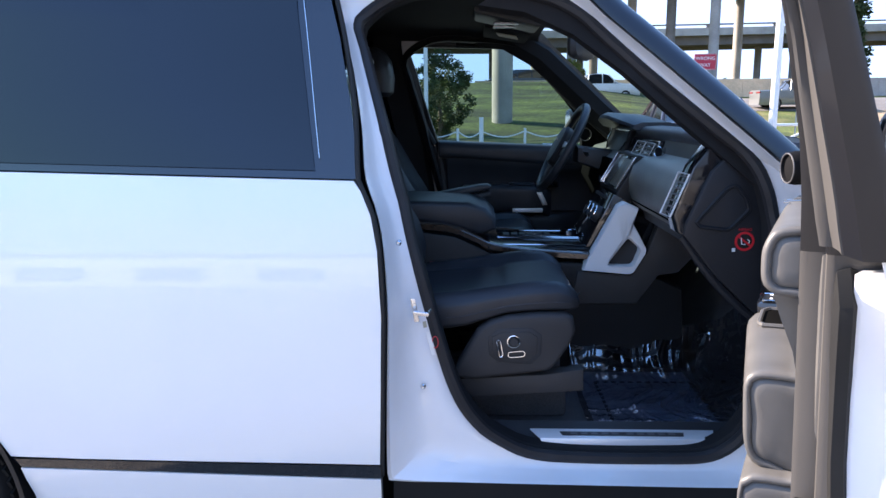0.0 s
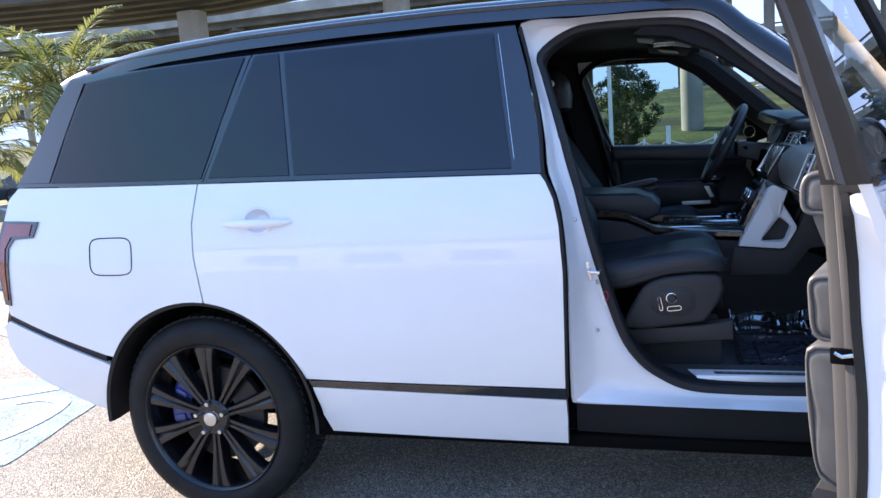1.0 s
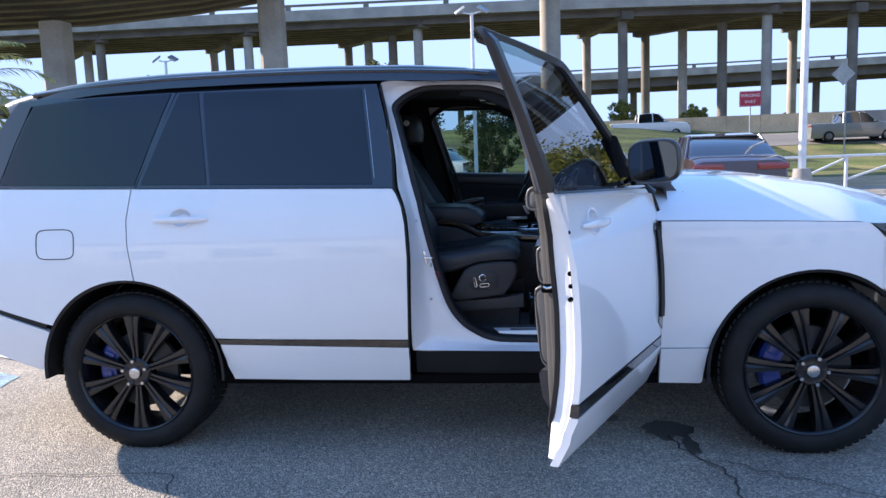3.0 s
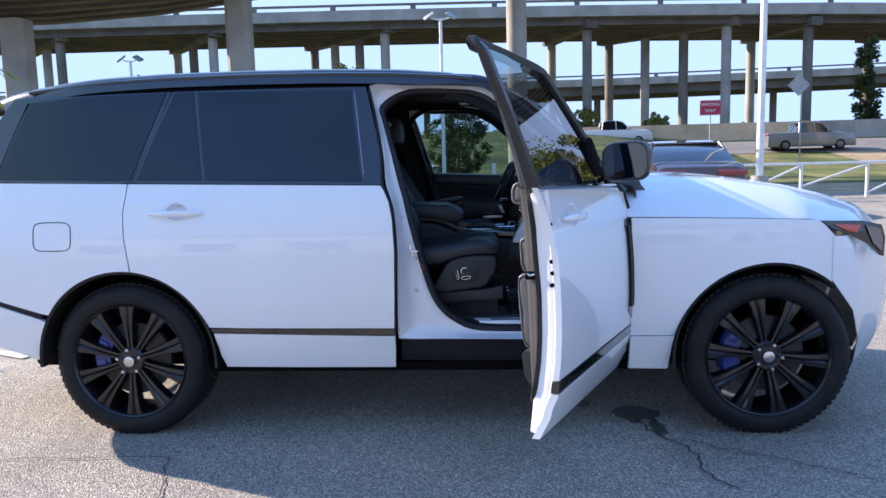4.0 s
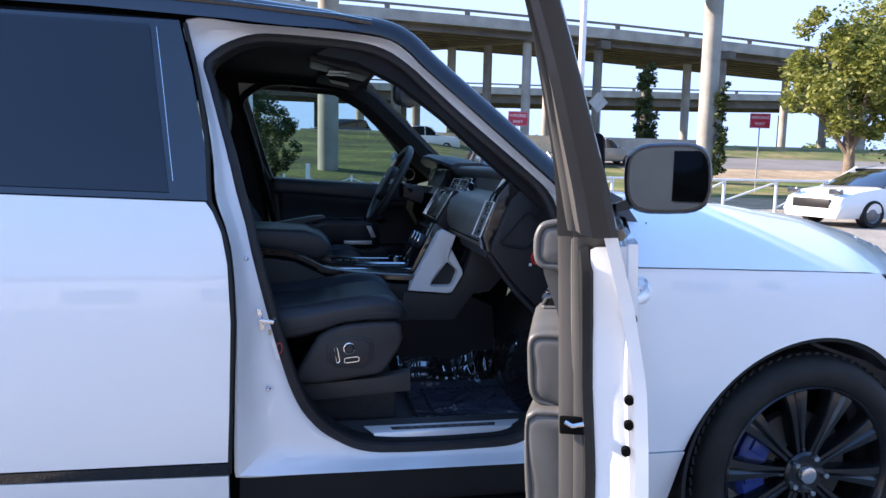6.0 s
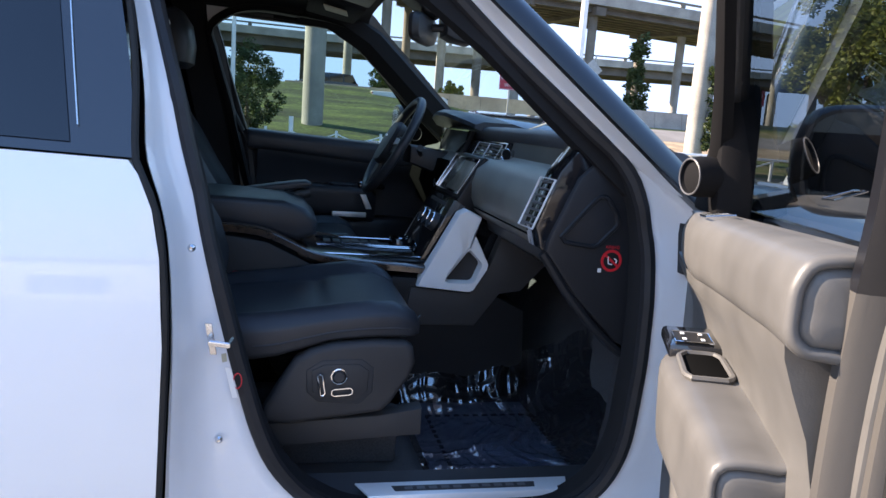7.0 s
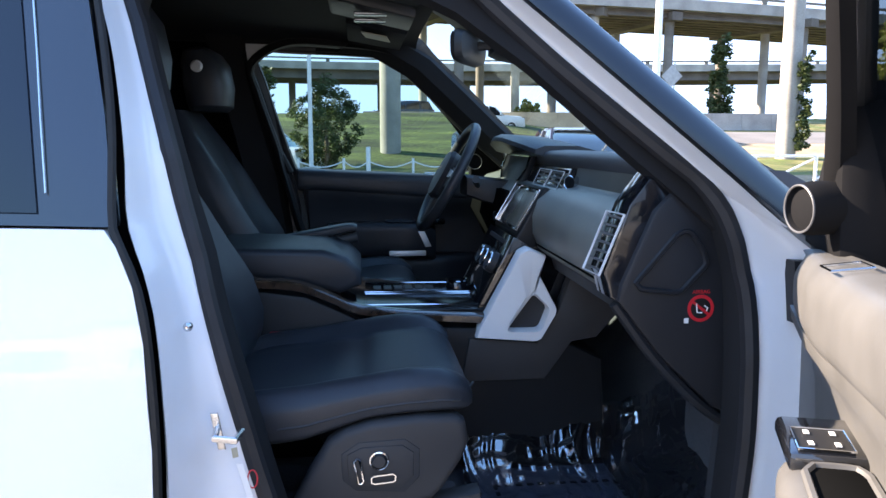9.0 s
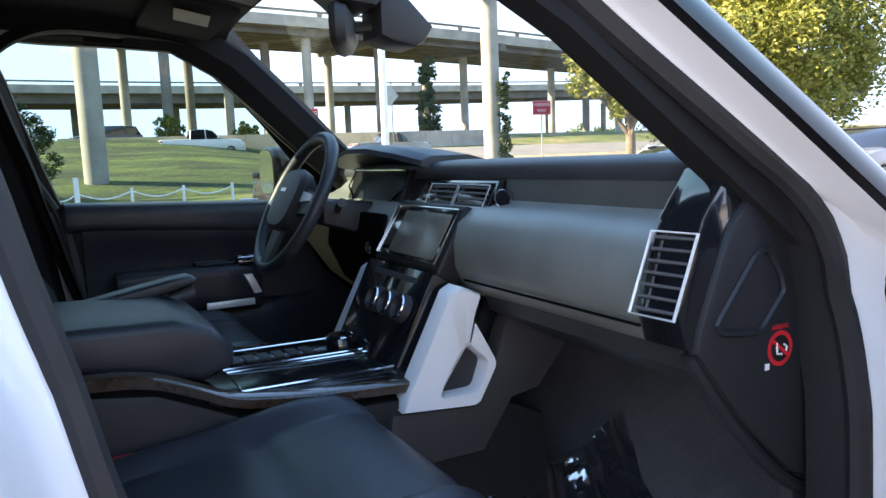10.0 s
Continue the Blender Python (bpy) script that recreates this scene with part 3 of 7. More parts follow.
def door_ring(side):
    a = smooth_line([(x, 0, z) for x, z in ring_out], 140, True)
    b = smooth_line([(x, 0, z) for x, z in ring_in], 140, True)
    rows = []
    for f, dep in ((0.0, 0.040), (0.0, 0.012), (0.05, 0.008), (0.18, 0.030), (0.34, 0.066), (0.55, 0.082), (0.78, 0.088), (0.92, 0.094), (1.0, 0.110)):
        row = []
        for p, q in zip(a, b):
            m = p.lerp(q, f)
            row.append((m.x, side * (flank(m.x, m.z) - 0.012 - shut_depth(m.x, m.z, dep)), m.z))
        rows.append(row)
    bm = bmesh.new()
    loft(bm, rows, close_row=True)
    part("door_frame", bm, WHITE_IN, car, "white painted door shut frame")
    bm = bmesh.new()
    tube(bm, [(p.x, side * (flank(p.x, p.z) - 0.012 - shut_depth(p.x, p.z, 0.100)), p.z) for p in b], 0.0160, 8, closed=True)
    part("door_seal", bm, SEAL, car, "dark grey rubber door seal")
    bm = bmesh.new()
    inner = [Vector((p.x + (1.85 - p.x) * 0.025, 0, p.z + (1.1 - p.z) * 0.025)) for p in b]
    loft(bm, [[(p.x, side * (flank(p.x, p.z) - 0.012 - shut_depth(p.x, p.z, d)), p.z) for p in L] for L, d in ((b, 0.106), (inner, 0.125), (inner, 0.17))], close_row=True)
    part("frame_trim", bm, PILLAR_TRIM, car)
    bm = skin([(1.372, 0.486), (1.7, 0.482), (2.1, 0.476), (2.47, 0.472), (2.47, 0.335), (2.1, 0.345), (1.7, 0.358), (1.366, 0.366)], flank, side, out=-0.045, depth=0.06)
    part("sill_cover", bm, SATIN, car, "black plastic sill cover")
    bm = bmesh.new()
    box(bm, (1.5, side * 0.86, 0.335), (2.2, 0.06, 0.045), bevel=0.01)
    part("sill_flange", bm, GAP, car)


door_ring(-1)
door_ring(1)
# windscreen pillars (outside finisher) and screen
for side in (-1, 1):
    bm = bmesh.new()
    rows = []
    line = smooth_line([(1.56, 0, 1.727), (1.68, 0, 1.719), (1.77, 0, 1.709), (1.835, 0, 1.679), (1.90, 0, 1.615), (2.03, 0, 1.502), (2.16, 0, 1.385), (2.25, 0, 1.305), (2.35, 0, 1.213), (2.43, 0, 1.150)], 44)
    for k, p in enumerate(line):
        t = (line[min(k + 1, 43)] - line[max(k - 1, 0)]).normalized()
        nx, nz = -t.z, t.x
        w = flank(p.x, p.z)
        rows.append([(p.x + nx * d, side * (w - q), p.z + nz * d) for d, q in ((-0.002, 0.03), (0.001, 0.002), (0.012, 0.002), (0.034, 0.014), (0.050, 0.030), (0.058, 0.052), (0.060, 0.095), (0.02, 0.10))])
    loft(bm, rows, close_row=True, cap=True)
    part("pillar_finisher", bm, MIRROR_CASE, car, "gloss black windscreen pillar strip")
bm = bmesh.new()
rows = []
for i in range(11):
    f = i / 10
    rows.append([(lerp(1.84, 2.44, f) + lerp(0.07, 0.16, min(1.0, f * 5)) * (1 - (j / 10) ** 2) - 0.02, lerp(0.66, 0.80, f) * j / 10, lerp(1.752, 1.205, f) + 0.02 * (1 - (j / 10) ** 2)) for j in range(-10, 11)])
loft(bm, rows)
glass = part("windscreen", bm, PANE, car, "clear windscreen")


# wheels
def build_wheel(parent, name):
    w = part("wheel", revolve(bmesh.new(), [(0.028, 0.004), (0.046, 0.006), (0.062, 0.004), (0.070, 0.012), (0.072, 0.05)], 40), RIM, parent, "gloss black ten-spoke alloy wheel")
    w.name = name
    prof = [(0.284, 0.20), (0.300, 0.215), (0.345, 0.225), (0.378, 0.205), (0.388, 0.17), (0.390, 0.10), (0.388, 0.045), (0.381, 0.018), (0.372, 0.003), (0.345, -0.013), (0.318, -0.015), (0.296, -0.008), (0.286, 0.004), (0.286, 0.05)]
    bm = revolve(bmesh.new(), prof, 72)
    part("tyre", bm, TYRE, w, "black low-profile tyre")
    bm = bmesh.new()
    for i in range(72):
        a = 2 * math.pi * i / 72
        for y, dy in ((0.045, 0.03), (0.125, 0.05), (0.185, 0.03)):
            m = Matrix.Rotation(a + (0.012 if y == 0.125 else -0.02), 4, "Y") @ Matrix.Translation((0.389, y, 0)) @ Matrix.Rotation(0.35 if y < 0.1 else -0.35, 4, "X")
            box(bm, (0, 0, 0), (0.008, dy * 1.2, 0.024), m)
    part("tread", bm, TYRE, w)
    bm = revolve(bmesh.new(), [(0.286, 0.003), (0.292, -0.004), (0.287, -0.010), (0.280, -0.004), (0.275, 0.01), (0.262, 0.05), (0.256, 0.12), (0.262, 0.20), (0.285, 0.21)], 72)
    part("rim", bm, RIM, w)
    bm = bmesh.new()
    for i in range(10):
        a = 2 * math.pi * (i + 0.5) / 10
        rot = Matrix.Rotation(-a, 4, "Y")
        rows = []
        for r, half, y, lean in ((0.062, 0.018, 0.014, 0), (0.10, 0.019, 0.012, 0), (0.15, 0.024, 0.008, 0), (0.20, 0.031, 0.003, 0), (0.25, 0.040, 0.001, 0), (0.276, 0.047, 0.003, 0)):
            rows.append([rot @ Vector((r, yy, s * half)) for s, yy in ((-1, y + 0.050), (-1, y + 0.014), (-0.80, y + 0.001), (-0.25, y), (0.0, y + 0.008), (0.25, y), (0.80, y + 0.001), (1, y + 0.014), (1, y + 0.050))])
        loft(bm, rows, close_row=True, cap=True)
    part("spoke_set", bm, RIM, w)
    bm = revolve(bmesh.new(), [(0.0, -0.014), (0.020, -0.014), (0.026, -0.012), (0.029, -0.006), (0.030, 0.0)], 32)
    part("centre_cap", bm, STEEL, w, "silver wheel centre cap")
    for i in range(5):
        a = 2 * math.pi * (i + 0.3) / 5
        m = Matrix.Translation((0.060 * math.cos(a), 0, 0.060 * math.sin(a)))
        bm = revolve(bmesh.new(), [(0.0, -0.018), (0.008, -0.018), (0.0105, -0.013), (0.0105, 0.01)], 8, m)
        part("wheel_nut", bm, STEEL, w)
    return w


def brakes(x, side, front):
    y0 = side * 0.955
    m = Matrix.Translation((x, y0 - side * 0.085, AXLE)) @ Matrix.Diagonal((1, -side, 1, 1))
    bm = revolve(bmesh.new(), [(0.06, 0.0), (0.085, -0.03), (0.10, -0.02), (0.185, -0.02), (0.187, 0.01), (0.10, 0.012)], 48, m)
    part("brake_disc", bm, ROTOR, car, "grey steel brake disc")
    bm = bmesh.new()
    mid = 168 if front else 172
    rows = []
    for i in range(9):
        a = radians(lerp(mid - 34, mid + 34, i / 8))
        c, s = math.cos(a), math.sin(a)
        rows.append([(x + r * c, y0 - side * yy, AXLE + r * s) for r, yy in ((0.125, 0.045), (0.20, 0.045), (0.215, 0.06), (0.215, 0.12), (0.125, 0.12))])
    loft(bm, rows, close_row=True, cap=True)
    for k in (-1, 1):
        a = radians(mid + 17 * k)
        box(bm, (0, 0, 0), (0.05, 0.012, 0.045), Matrix.Translation((x + 0.17 * math.cos(a), y0 - side * 0.042, AXLE + 0.17 * math.sin(a))) @ Matrix.Rotation(-a, 4, "Y"), bevel=0.004)
    part("brake_caliper", bm, CALIPER, car, "blue brake caliper")


first = build_wheel(car, "wheel")
first.location = (REAR, -0.955, AXLE)
brakes(REAR, -1, False)
for x, side in ((FRONT, -1), (REAR, 1), (FRONT, 1)):
    w = first.copy()
    scene.collection.objects.link(w)
    for c in first.children:
        k = c.copy()
        scene.collection.objects.link(k)
        k.parent = w
    w.matrix_basis = pose(x, side * 0.955, AXLE, 0, 24 if x else 0, 0 if side < 0 else 180)
    brakes(x, side, x > 1)
for x, side in ((REAR, -1), (FRONT, -1), (REAR, 1), (FRONT, 1)):
    bm = bmesh.new()
    R = 0.460 if x == REAR else 0.452
    rows = []
    for r, y in ((R, 0.0), (R - 0.015, -0.004), (R - 0.018, -0.05), (R - 0.005, -0.12), (R - 0.005, -0.45)):
        rows.append([(x + r * math.cos(radians(a)), side * (flank(x + r * math.cos(radians(a)), 0.8) - 0.006 + y), AXLE + r * math.sin(radians(a))) for a in np.linspace(-4 if x == REAR else 46, 183 if x == REAR else 187, 40)])
    loft(bm, rows)
    part("arch_liner", bm, SATIN, car, "black wheel arch liner")
    bm = bmesh.new()
    a = [(x + (R - 0.006) * math.cos(radians(t)), side * 0.52, AXLE + (R - 0.006) * math.sin(radians(t))) for t in np.linspace(-12, 192, 30)]
    bm.faces.new([bm.verts.new(p) for p in a])
    part("arch_wall", bm, GAP, car)
bm = bmesh.new()
box(bm, (1.45, 0, 0.36), (4.3, 1.30, 0.16), bevel=0.03)
part("underbody", bm, GAP, car)

for side in (-1, 1):
    liner = [(-0.90, 0.60), (-0.45, 0.55)] + arc(REAR, AXLE, 0.475, 155, 5, 14) + [(0.5, 0.36), (1.37, 0.36), (1.37, 0.9), (1.33, 1.20), (1.30, 1.24), (-0.85, 1.27), (-0.90, 1.0)]
    part("body_liner", skin(liner, flank, side, out=-0.075, depth=0.0, step=0.2), GAP, car)
    part("pillar_liner", skin([(1.10, 1.22), (1.295, 1.22), (1.225, 1.70), (1.10, 1.70)], flank, side, out=-0.06, depth=0.02, step=0.1), GAP, car)


# ---- open front passenger door, and its closed twin on the far side ----
HINGE, HINGE_AXIS, SWING = Vector((2.429, -0.934, 1.0)), Vector((-0.037, -0.009, 1.0)), 66.1
OPEN = Matrix.Translation(HINGE) @ Matrix.Rotation(radians(SWING), 4, HINGE_AXIS) @ Matrix.Translation(-HINGE)
door_low = [(2.468, 0.556), (2.470, 0.80), (2.466, 1.02), (2.452, 1.10), (2.415, 1.170), (2.36, 1.206), (2.1, 1.214), (1.8, 1.223), (1.5, 1.232), (1.338, 1.237), (1.356, 1.19), (1.374, 1.13), (1.386, 1.02), (1.391, 0.93), (1.389, 0.75), (1.383, 0.556)]
door_strip = [(1.383, 0.552), (1.9, 0.551), (2.467, 0.552), (2.466, 0.512), (1.9, 0.511), (1.381, 0.510)]
door_mould = [(1.380, 0.507), (1.9, 0.508), (2.465, 0.509), (2.462, 0.42), (2.455, 0.335), (1.9, 0.338), (1.374, 0.340), (1.378, 0.42)]
frame_out = [(1.336, 1.238), (1.310, 1.36), (1.282, 1.50), (1.256, 1.60), (1.226, 1.716), (1.252, 1.726), (1.40, 1.716), (1.60, 1.711), (1.76, 1.700), (1.83, 1.672), (1.90, 1.613), (2.03, 1.500), (2.16, 1.383), (2.25, 1.303), (2.345, 1.212)]


frame_near = [(1.336, 1.238), (1.310, 1.36), (1.282, 1.50), (1.256, 1.60), (1.231, 1.712), (1.224, 1.744), (1.236, 1.749), (1.30, 1.744), (1.40, 1.738), (1.60, 1.724), (1.76, 1.706), (1.83, 1.675), (1.90, 1.613), (2.03, 1.500), (2.16, 1.383), (2.25, 1.303), (2.345, 1.212)]


def front_door(side, m):
    near = side < 0
    wide = door_flank if near else flank
    rim = frame_near if near else frame_out
    tuck = 0.030 if near else 0.0
    d = part("front_door", scoop(skin(door_low, wide, side, depth=0.02), 1.635, 1.125), WHITE, car, "white front door standing wide open" if near else "closed white driver's door")
    d.matrix_basis = m
    part("door_strip", skin(door_strip, wide, side, out=0.004), GLOSS, d, "gloss black strip")
    part("door_moulding", skin(door_mould, lambda x, z: wide(x, z) + 0.012 * (1 if z < 0.425 else 0.45) - tuck * min(max((0.50 - z) / 0.16, 0.0), 1.0), side, step=0.05), WHITE, d)
    shell = [(2.44, 0.345), (2.445, 0.60), (2.445, 1.02), (2.425, 1.11), (2.37, 1.185), (2.1, 1.20), (1.5, 1.222), (1.360, 1.226), (1.376, 1.17), (1.394, 1.11), (1.403, 1.00), (1.407, 0.90), (1.405, 0.72), (1.399, 0.56), (1.396, 0.345)]
    line = even([(x, 0, z) for x, z in shell], 120, True)
    rows = []
    for s, n in ((1.0, 0.016), (1.0, 0.030), (0.990, 0.034), (0.985, 0.078), (0.975, 0.086)):
        rows.append([(1.92 + (p.x - 1.92) * s, side * (wide(p.x, min(p.z, 1.0)) - n * table(p.z, (0.345, 0.47), (0.45, 1.0)) - tuck * table(p.z, (0.34, 0.50), (1.0, 0.0))), 0.80 + (p.z - 0.80) * s) for p in line])
    bm = bmesh.new()
    loft(bm, rows, close_row=True)
    bm.verts.ensure_lookup_table()
    face(bm, bm.verts[-120:])
    part("door_shell", bm, WHITE_IN, d, "white painted door edge")
    bm = bmesh.new()
    ring = [(1.92 + (p.x - 1.92) * 0.968, side * (wide(p.x, min(p.z, 1.0)) - 0.092), 0.80 + (max(p.z, 0.455) - 0.80) * 0.965) for p in even([(q.x, 0, max(q.z, 0.455)) for q in line], 90, True)]
    tube(bm, ring, 0.013, 6, closed=True)
    part("door_seal", bm, RUBBER, d, "black rubber seal")
    # window frame and pane
    F = smooth_line([(x, 0, z) for x, z in rim], 70)
    bm = bmesh.new()
    rows = []
    for i, p in enumerate(F):
        a, b = F[max(i - 1, 0)], F[min(i + 1, 69)]
        t = (b - a).normalized()
        inn = Vector((t.z, 0, -t.x))
        y0 = wide(p.x, p.z)
        slim = table(p.z, (1.25, 1.45, 1.72), (1.0, 0.78, 0.70)) if near else 1.0
        thin = table(p.z, (1.25, 1.42), (1.0, 0.70)) if near else 1.0
        rows.append([(p.x + inn.x * k * thin, side * (y0 - n * slim), p.z + inn.z * k * thin) for k, n in ((0.004, 0.0), (0.040, 0.0), (0.042, 0.010), (0.046, 0.016), (0.046, 0.040), (0.040, 0.052), (0.012, 0.052), (-0.004, 0.036), (-0.004, 0.010))])
    loft(bm, rows, close_row=True, cap=True)
    part("window_frame", bm, MIRROR_CASE if near else SATIN, d, "black window frame")
    bm = bmesh.new()
    rows = []
    for i, p in enumerate(F):
        a, b = F[max(i - 1, 0)], F[min(i + 1, 69)]
        t = (b - a).normalized()
        inn = Vector((t.z, 0, -t.x))
        y0 = wide(p.x, p.z)
        rear, front = min(max((1.42 - p.x) / 0.12, 0), 1) * min(max((1.66 - p.z) / 0.14, 0), 1), min(max((p.x - 1.72) / 0.12, 0), 1)
        w = (0.038 if near else 0.046) + 0.026 * rear * table(p.z, (1.30, 1.50), (1.0, 0.45)) + front * (table(p.z, (1.2, 1.35, 1.5, 1.68), (0.17, 0.10, 0.070, 0.048)) - 0.046)
        dp = 0.054 + (0.010 + 0.011 * rear + 0.004 * front) * table(p.z, (1.3, 1.7), (1.0, 0.2))
        slim = table(p.z, (1.25, 1.45, 1.72), (1.0, 0.80, 0.72)) if near else 1.0
        rows.append([(min(p.x + inn.x * k, 2.37), side * (y0 - n * slim), max(p.z + inn.z * k, 1.195)) for k, n in ((0.012, 0.045), (0.012, 0.054), (0.022, dp - 0.016), (0.034, dp - 0.010), (w * 0.6, dp - 0.002), (w - 0.020, dp + 0.002), (w - 0.006, dp - 0.006), (w, 0.050), (w - 0.004, 0.030))])
    split = next(i for i, p in enumerate(F) if p.x > 1.5)
    loft(bm, rows[:split + 1], close_row=True, cap=True)
    part("frame_lining", bm, FRAME_LINING if near else GREYPLASTIC, d, "grey inner window frame lining")
    bm = bmesh.new()
    loft(bm, rows[split:], close_row=True, cap=True)
    part("sash_lining", bm, POD_BLACK, d, "black front sash lining")
    inner = [p for p in F]
    pane = [(p.x + (1.78 - p.x) * 0.045, p.z + (1.42 - p.z) * 0.06) for p in even(inner, 40)]
    pane = pane + [(2.25, 1.205), (1.9, 1.205), (1.5, 1.212), (1.37, 1.215)]
    part("door_glass", skin(pane, wide, side, depth=0, out=-0.018), DOOR_PANE if near else FAR_PANE, d, "lightly tinted door window")
    bm = bmesh.new()
    tube(bm, [(lerp(1.345, 2.34, f), side * (wide(1.8, 1.235) + 0.002), lerp(1.240, 1.214, f)) for f in np.linspace(0, 1, 12)], 0.010, 6, squash=0.9)
    part("belt_strip", bm, GLOSS, d, "gloss black belt strip")
    # quarter pod with tweeter at the front of the window
    bm = bmesh.new()
    pod = [(2.34, 1.215), (2.25, 1.30), (2.13, 1.405), (2.095, 1.43), (2.085, 1.36), (2.085, 1.215)]
    y0 = side * (wide(2.2, 1.25) - 0.02)
    prism(bm, xz(pod, y0), (0, -side * 0.058, 0), 0.012)
    part("quarter_pod", bm, POD_BLACK, d, "black trim pod")
    tw = Matrix.Translation((2.100, side * 0.822, 1.284)) @ Matrix.Rotation(radians(-26 * side), 4, "Z") @ Matrix.Diagonal((1, -side, 1, 1))
    bm = revolve(bmesh.new(), [(0.0, 0.003), (0.016, 0.002), (0.025, 0.000), (0.027, 0.005), (0.030, 0.005), (0.033, -0.01), (0.032, -0.06)], 28, tw)
    part("tweeter", bm, POD_BLACK, d, "round tweeter")
    bm = bmesh.new()
    tube(bm, [tw @ Vector((0.0285 * math.cos(a), 0.006, 0.0285 * math.sin(a))) for a in np.linspace(0, 2 * math.pi, 33)[:-1]], 0.0015, 6, closed=True)
    part("tweeter_ring", bm, SLAT, d, "silver tweeter ring")
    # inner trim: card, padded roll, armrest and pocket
    # Near trim takes a paler leather: its sunlit brightness is put into the colour.
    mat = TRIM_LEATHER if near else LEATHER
    bm = bmesh.new()
    card = [(2.36, 0.50), (2.40, 0.80), (2.38, 1.10), (2.33, 1.205), (1.8, 1.225), (1.395, 1.235), (1.412, 1.14), (1.432, 0.98), (1.440, 0.80), (1.440, 0.50), (1.50, 0.43), (2.2, 0.43)]
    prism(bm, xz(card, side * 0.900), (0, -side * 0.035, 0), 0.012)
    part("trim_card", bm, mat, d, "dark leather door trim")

    def roll(name, label, x0, x1, sec_at, n=25):
        """A padded bar along the door; its rear end is a piped, slightly sunken cap."""
        out = []
        for i in range(n):
            f = i / (n - 1)
            x = lerp(x0, x1, f)
            out.append([(x, side * p.x, p.y) for p in smooth_line([(yy, z, 0) for yy, z in sec_at(f)], 44, True)])
        last = out[-1]
        cy, cz = sum(p[1] for p in last) / 44, sum(p[2] for p in last) / 44
        x = x1

        def ring(dx, inset):
            r = []
            for p in last:
                v = Vector((0, p[1] - cy, p[2] - cz))
                v *= max(0.0, 1 - inset / max(v.length, 1e-6))
                r.append((x - dx, cy + v.y, cz + v.z))
            return r
        ob_rows = out + [ring(0.005, 0.0012), ring(0.008, 0.005), ring(0.0075, 0.009), ring(0.003, 0.0115)]
        bm = bmesh.new()
        loft(bm, ob_rows, close_row=True)
        ob = part(name, bm, mat, d, label, sharp=70)
        bm = bmesh.new()
        vs = loft(bm, [ring(0.0025, 0.011), ring(0.006, 0.014), ring(0.008, 0.020), ring(0.009, 0.028)], close_row=True)
        face(bm, vs[-1])
        part("end_cap", bm, mat, ob, "leather end cap")
        return ob

    def pad_section(f):
        low = table(f, (0, 0.15, 0.30, 0.6, 0.9, 1.0), (1.150, 1.136, 1.138, 1.158, 1.176, 1.178))
        top = lerp(1.220, 1.257, f)
        y = table(f, (0, 0.08, 0.3, 1.0), (0.835, 0.818, 0.810, 0.806))
        return [(0.880, top - 0.004), (0.862, top + 0.002), (0.838, top + 0.002), (y + 0.012, top - 0.004), (y + 0.002, top - 0.022), (y, lerp(top, low, 0.5)), (y + 0.001, lerp(top, low, 0.78)), (y + 0.008, low + 0.006), (y + 0.024, low), (0.880, low + 0.004)]

    pad = roll("upper_pad", "padded leather upper roll", 2.20, 1.428, pad_section)
    bm = bmesh.new()
    tube(bm, [(1.899, side * 0.818, 1.2385), (1.906, side * 0.856, 1.2415), (1.962, side * 0.856, 1.2390), (1.955, side * 0.818, 1.2355)], 0.0016, 5, closed=True)
    part("pad_badge", bm, CHROME, pad, "thin bright rectangular badge")
    bm = bmesh.new()
    rows = []
    for i in range(20):
        f = i / 19
        x = lerp(2.16, 1.462, f)
        low = table(f, (0, 0.15, 0.30, 0.6, 0.9, 1.0), (1.150, 1.138, 1.140, 1.160, 1.178, 1.180))
        rows.append([(x, side * yy, z) for yy, z in ((0.880, low + 0.01), (0.818, low + 0.004), (0.8195, low - 0.012), (0.828, lerp(low, 1.07, 0.35)), (0.842, lerp(low, 1.07, 0.7)), (0.850, 1.06), (0.852, 1.00), (0.850, 0.93), (0.880, 0.92))])
    loft(bm, rows, close_row=True, cap=True)
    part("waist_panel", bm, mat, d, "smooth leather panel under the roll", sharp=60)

    def arm_section(f):
        top = table(f, (0, 0.06, 0.2, 0.6, 1.0), (1.030, 1.044, 1.052, 1.056, 1.052))
        y = table(f, (0, 0.06, 0.25, 1.0), (0.800, 0.776, 0.768, 0.784))
        return [(0.880, top - 0.006), (0.846, top - 0.001), (y + 0.030, top), (y + 0.010, top - 0.004), (y + 0.001, top - 0.018), (y, top - 0.05), (y + 0.002, top - 0.10), (y + 0.010, top - 0.125), (y + 0.03, top - 0.136), (0.880, top - 0.14)]

    arm = roll("armrest", "padded leather armrest", 1.945, 1.540, arm_section)
    bm = bmesh.new()
    hole = [(1.752, 0.797), (1.765, 0.790), (1.850, 0.792), (1.866, 0.802), (1.866, 0.838), (1.850, 0.846), (1.765, 0.846), (1.752, 0.838)]
    prism(bm, [(x, side * yy, 1.0535) for x, yy in hole], (0, 0, 0.004), 0.0015)
    part("pull_cup", bm, GAP, arm, "dark pull recess")
    bm = bmesh.new()
    tube(bm, [(q.x, side * q.y, 1.0575) for q in even([(q[0], q[1], 0) for q in hole], 32, True)], 0.004, 6, closed=True)
    part("cup_rim", bm, mat, arm)
    bm = bmesh.new()
    box(bm, (1.925, side * 0.818, 1.056), (0.110, 0.075, 0.022), bevel=0.007)
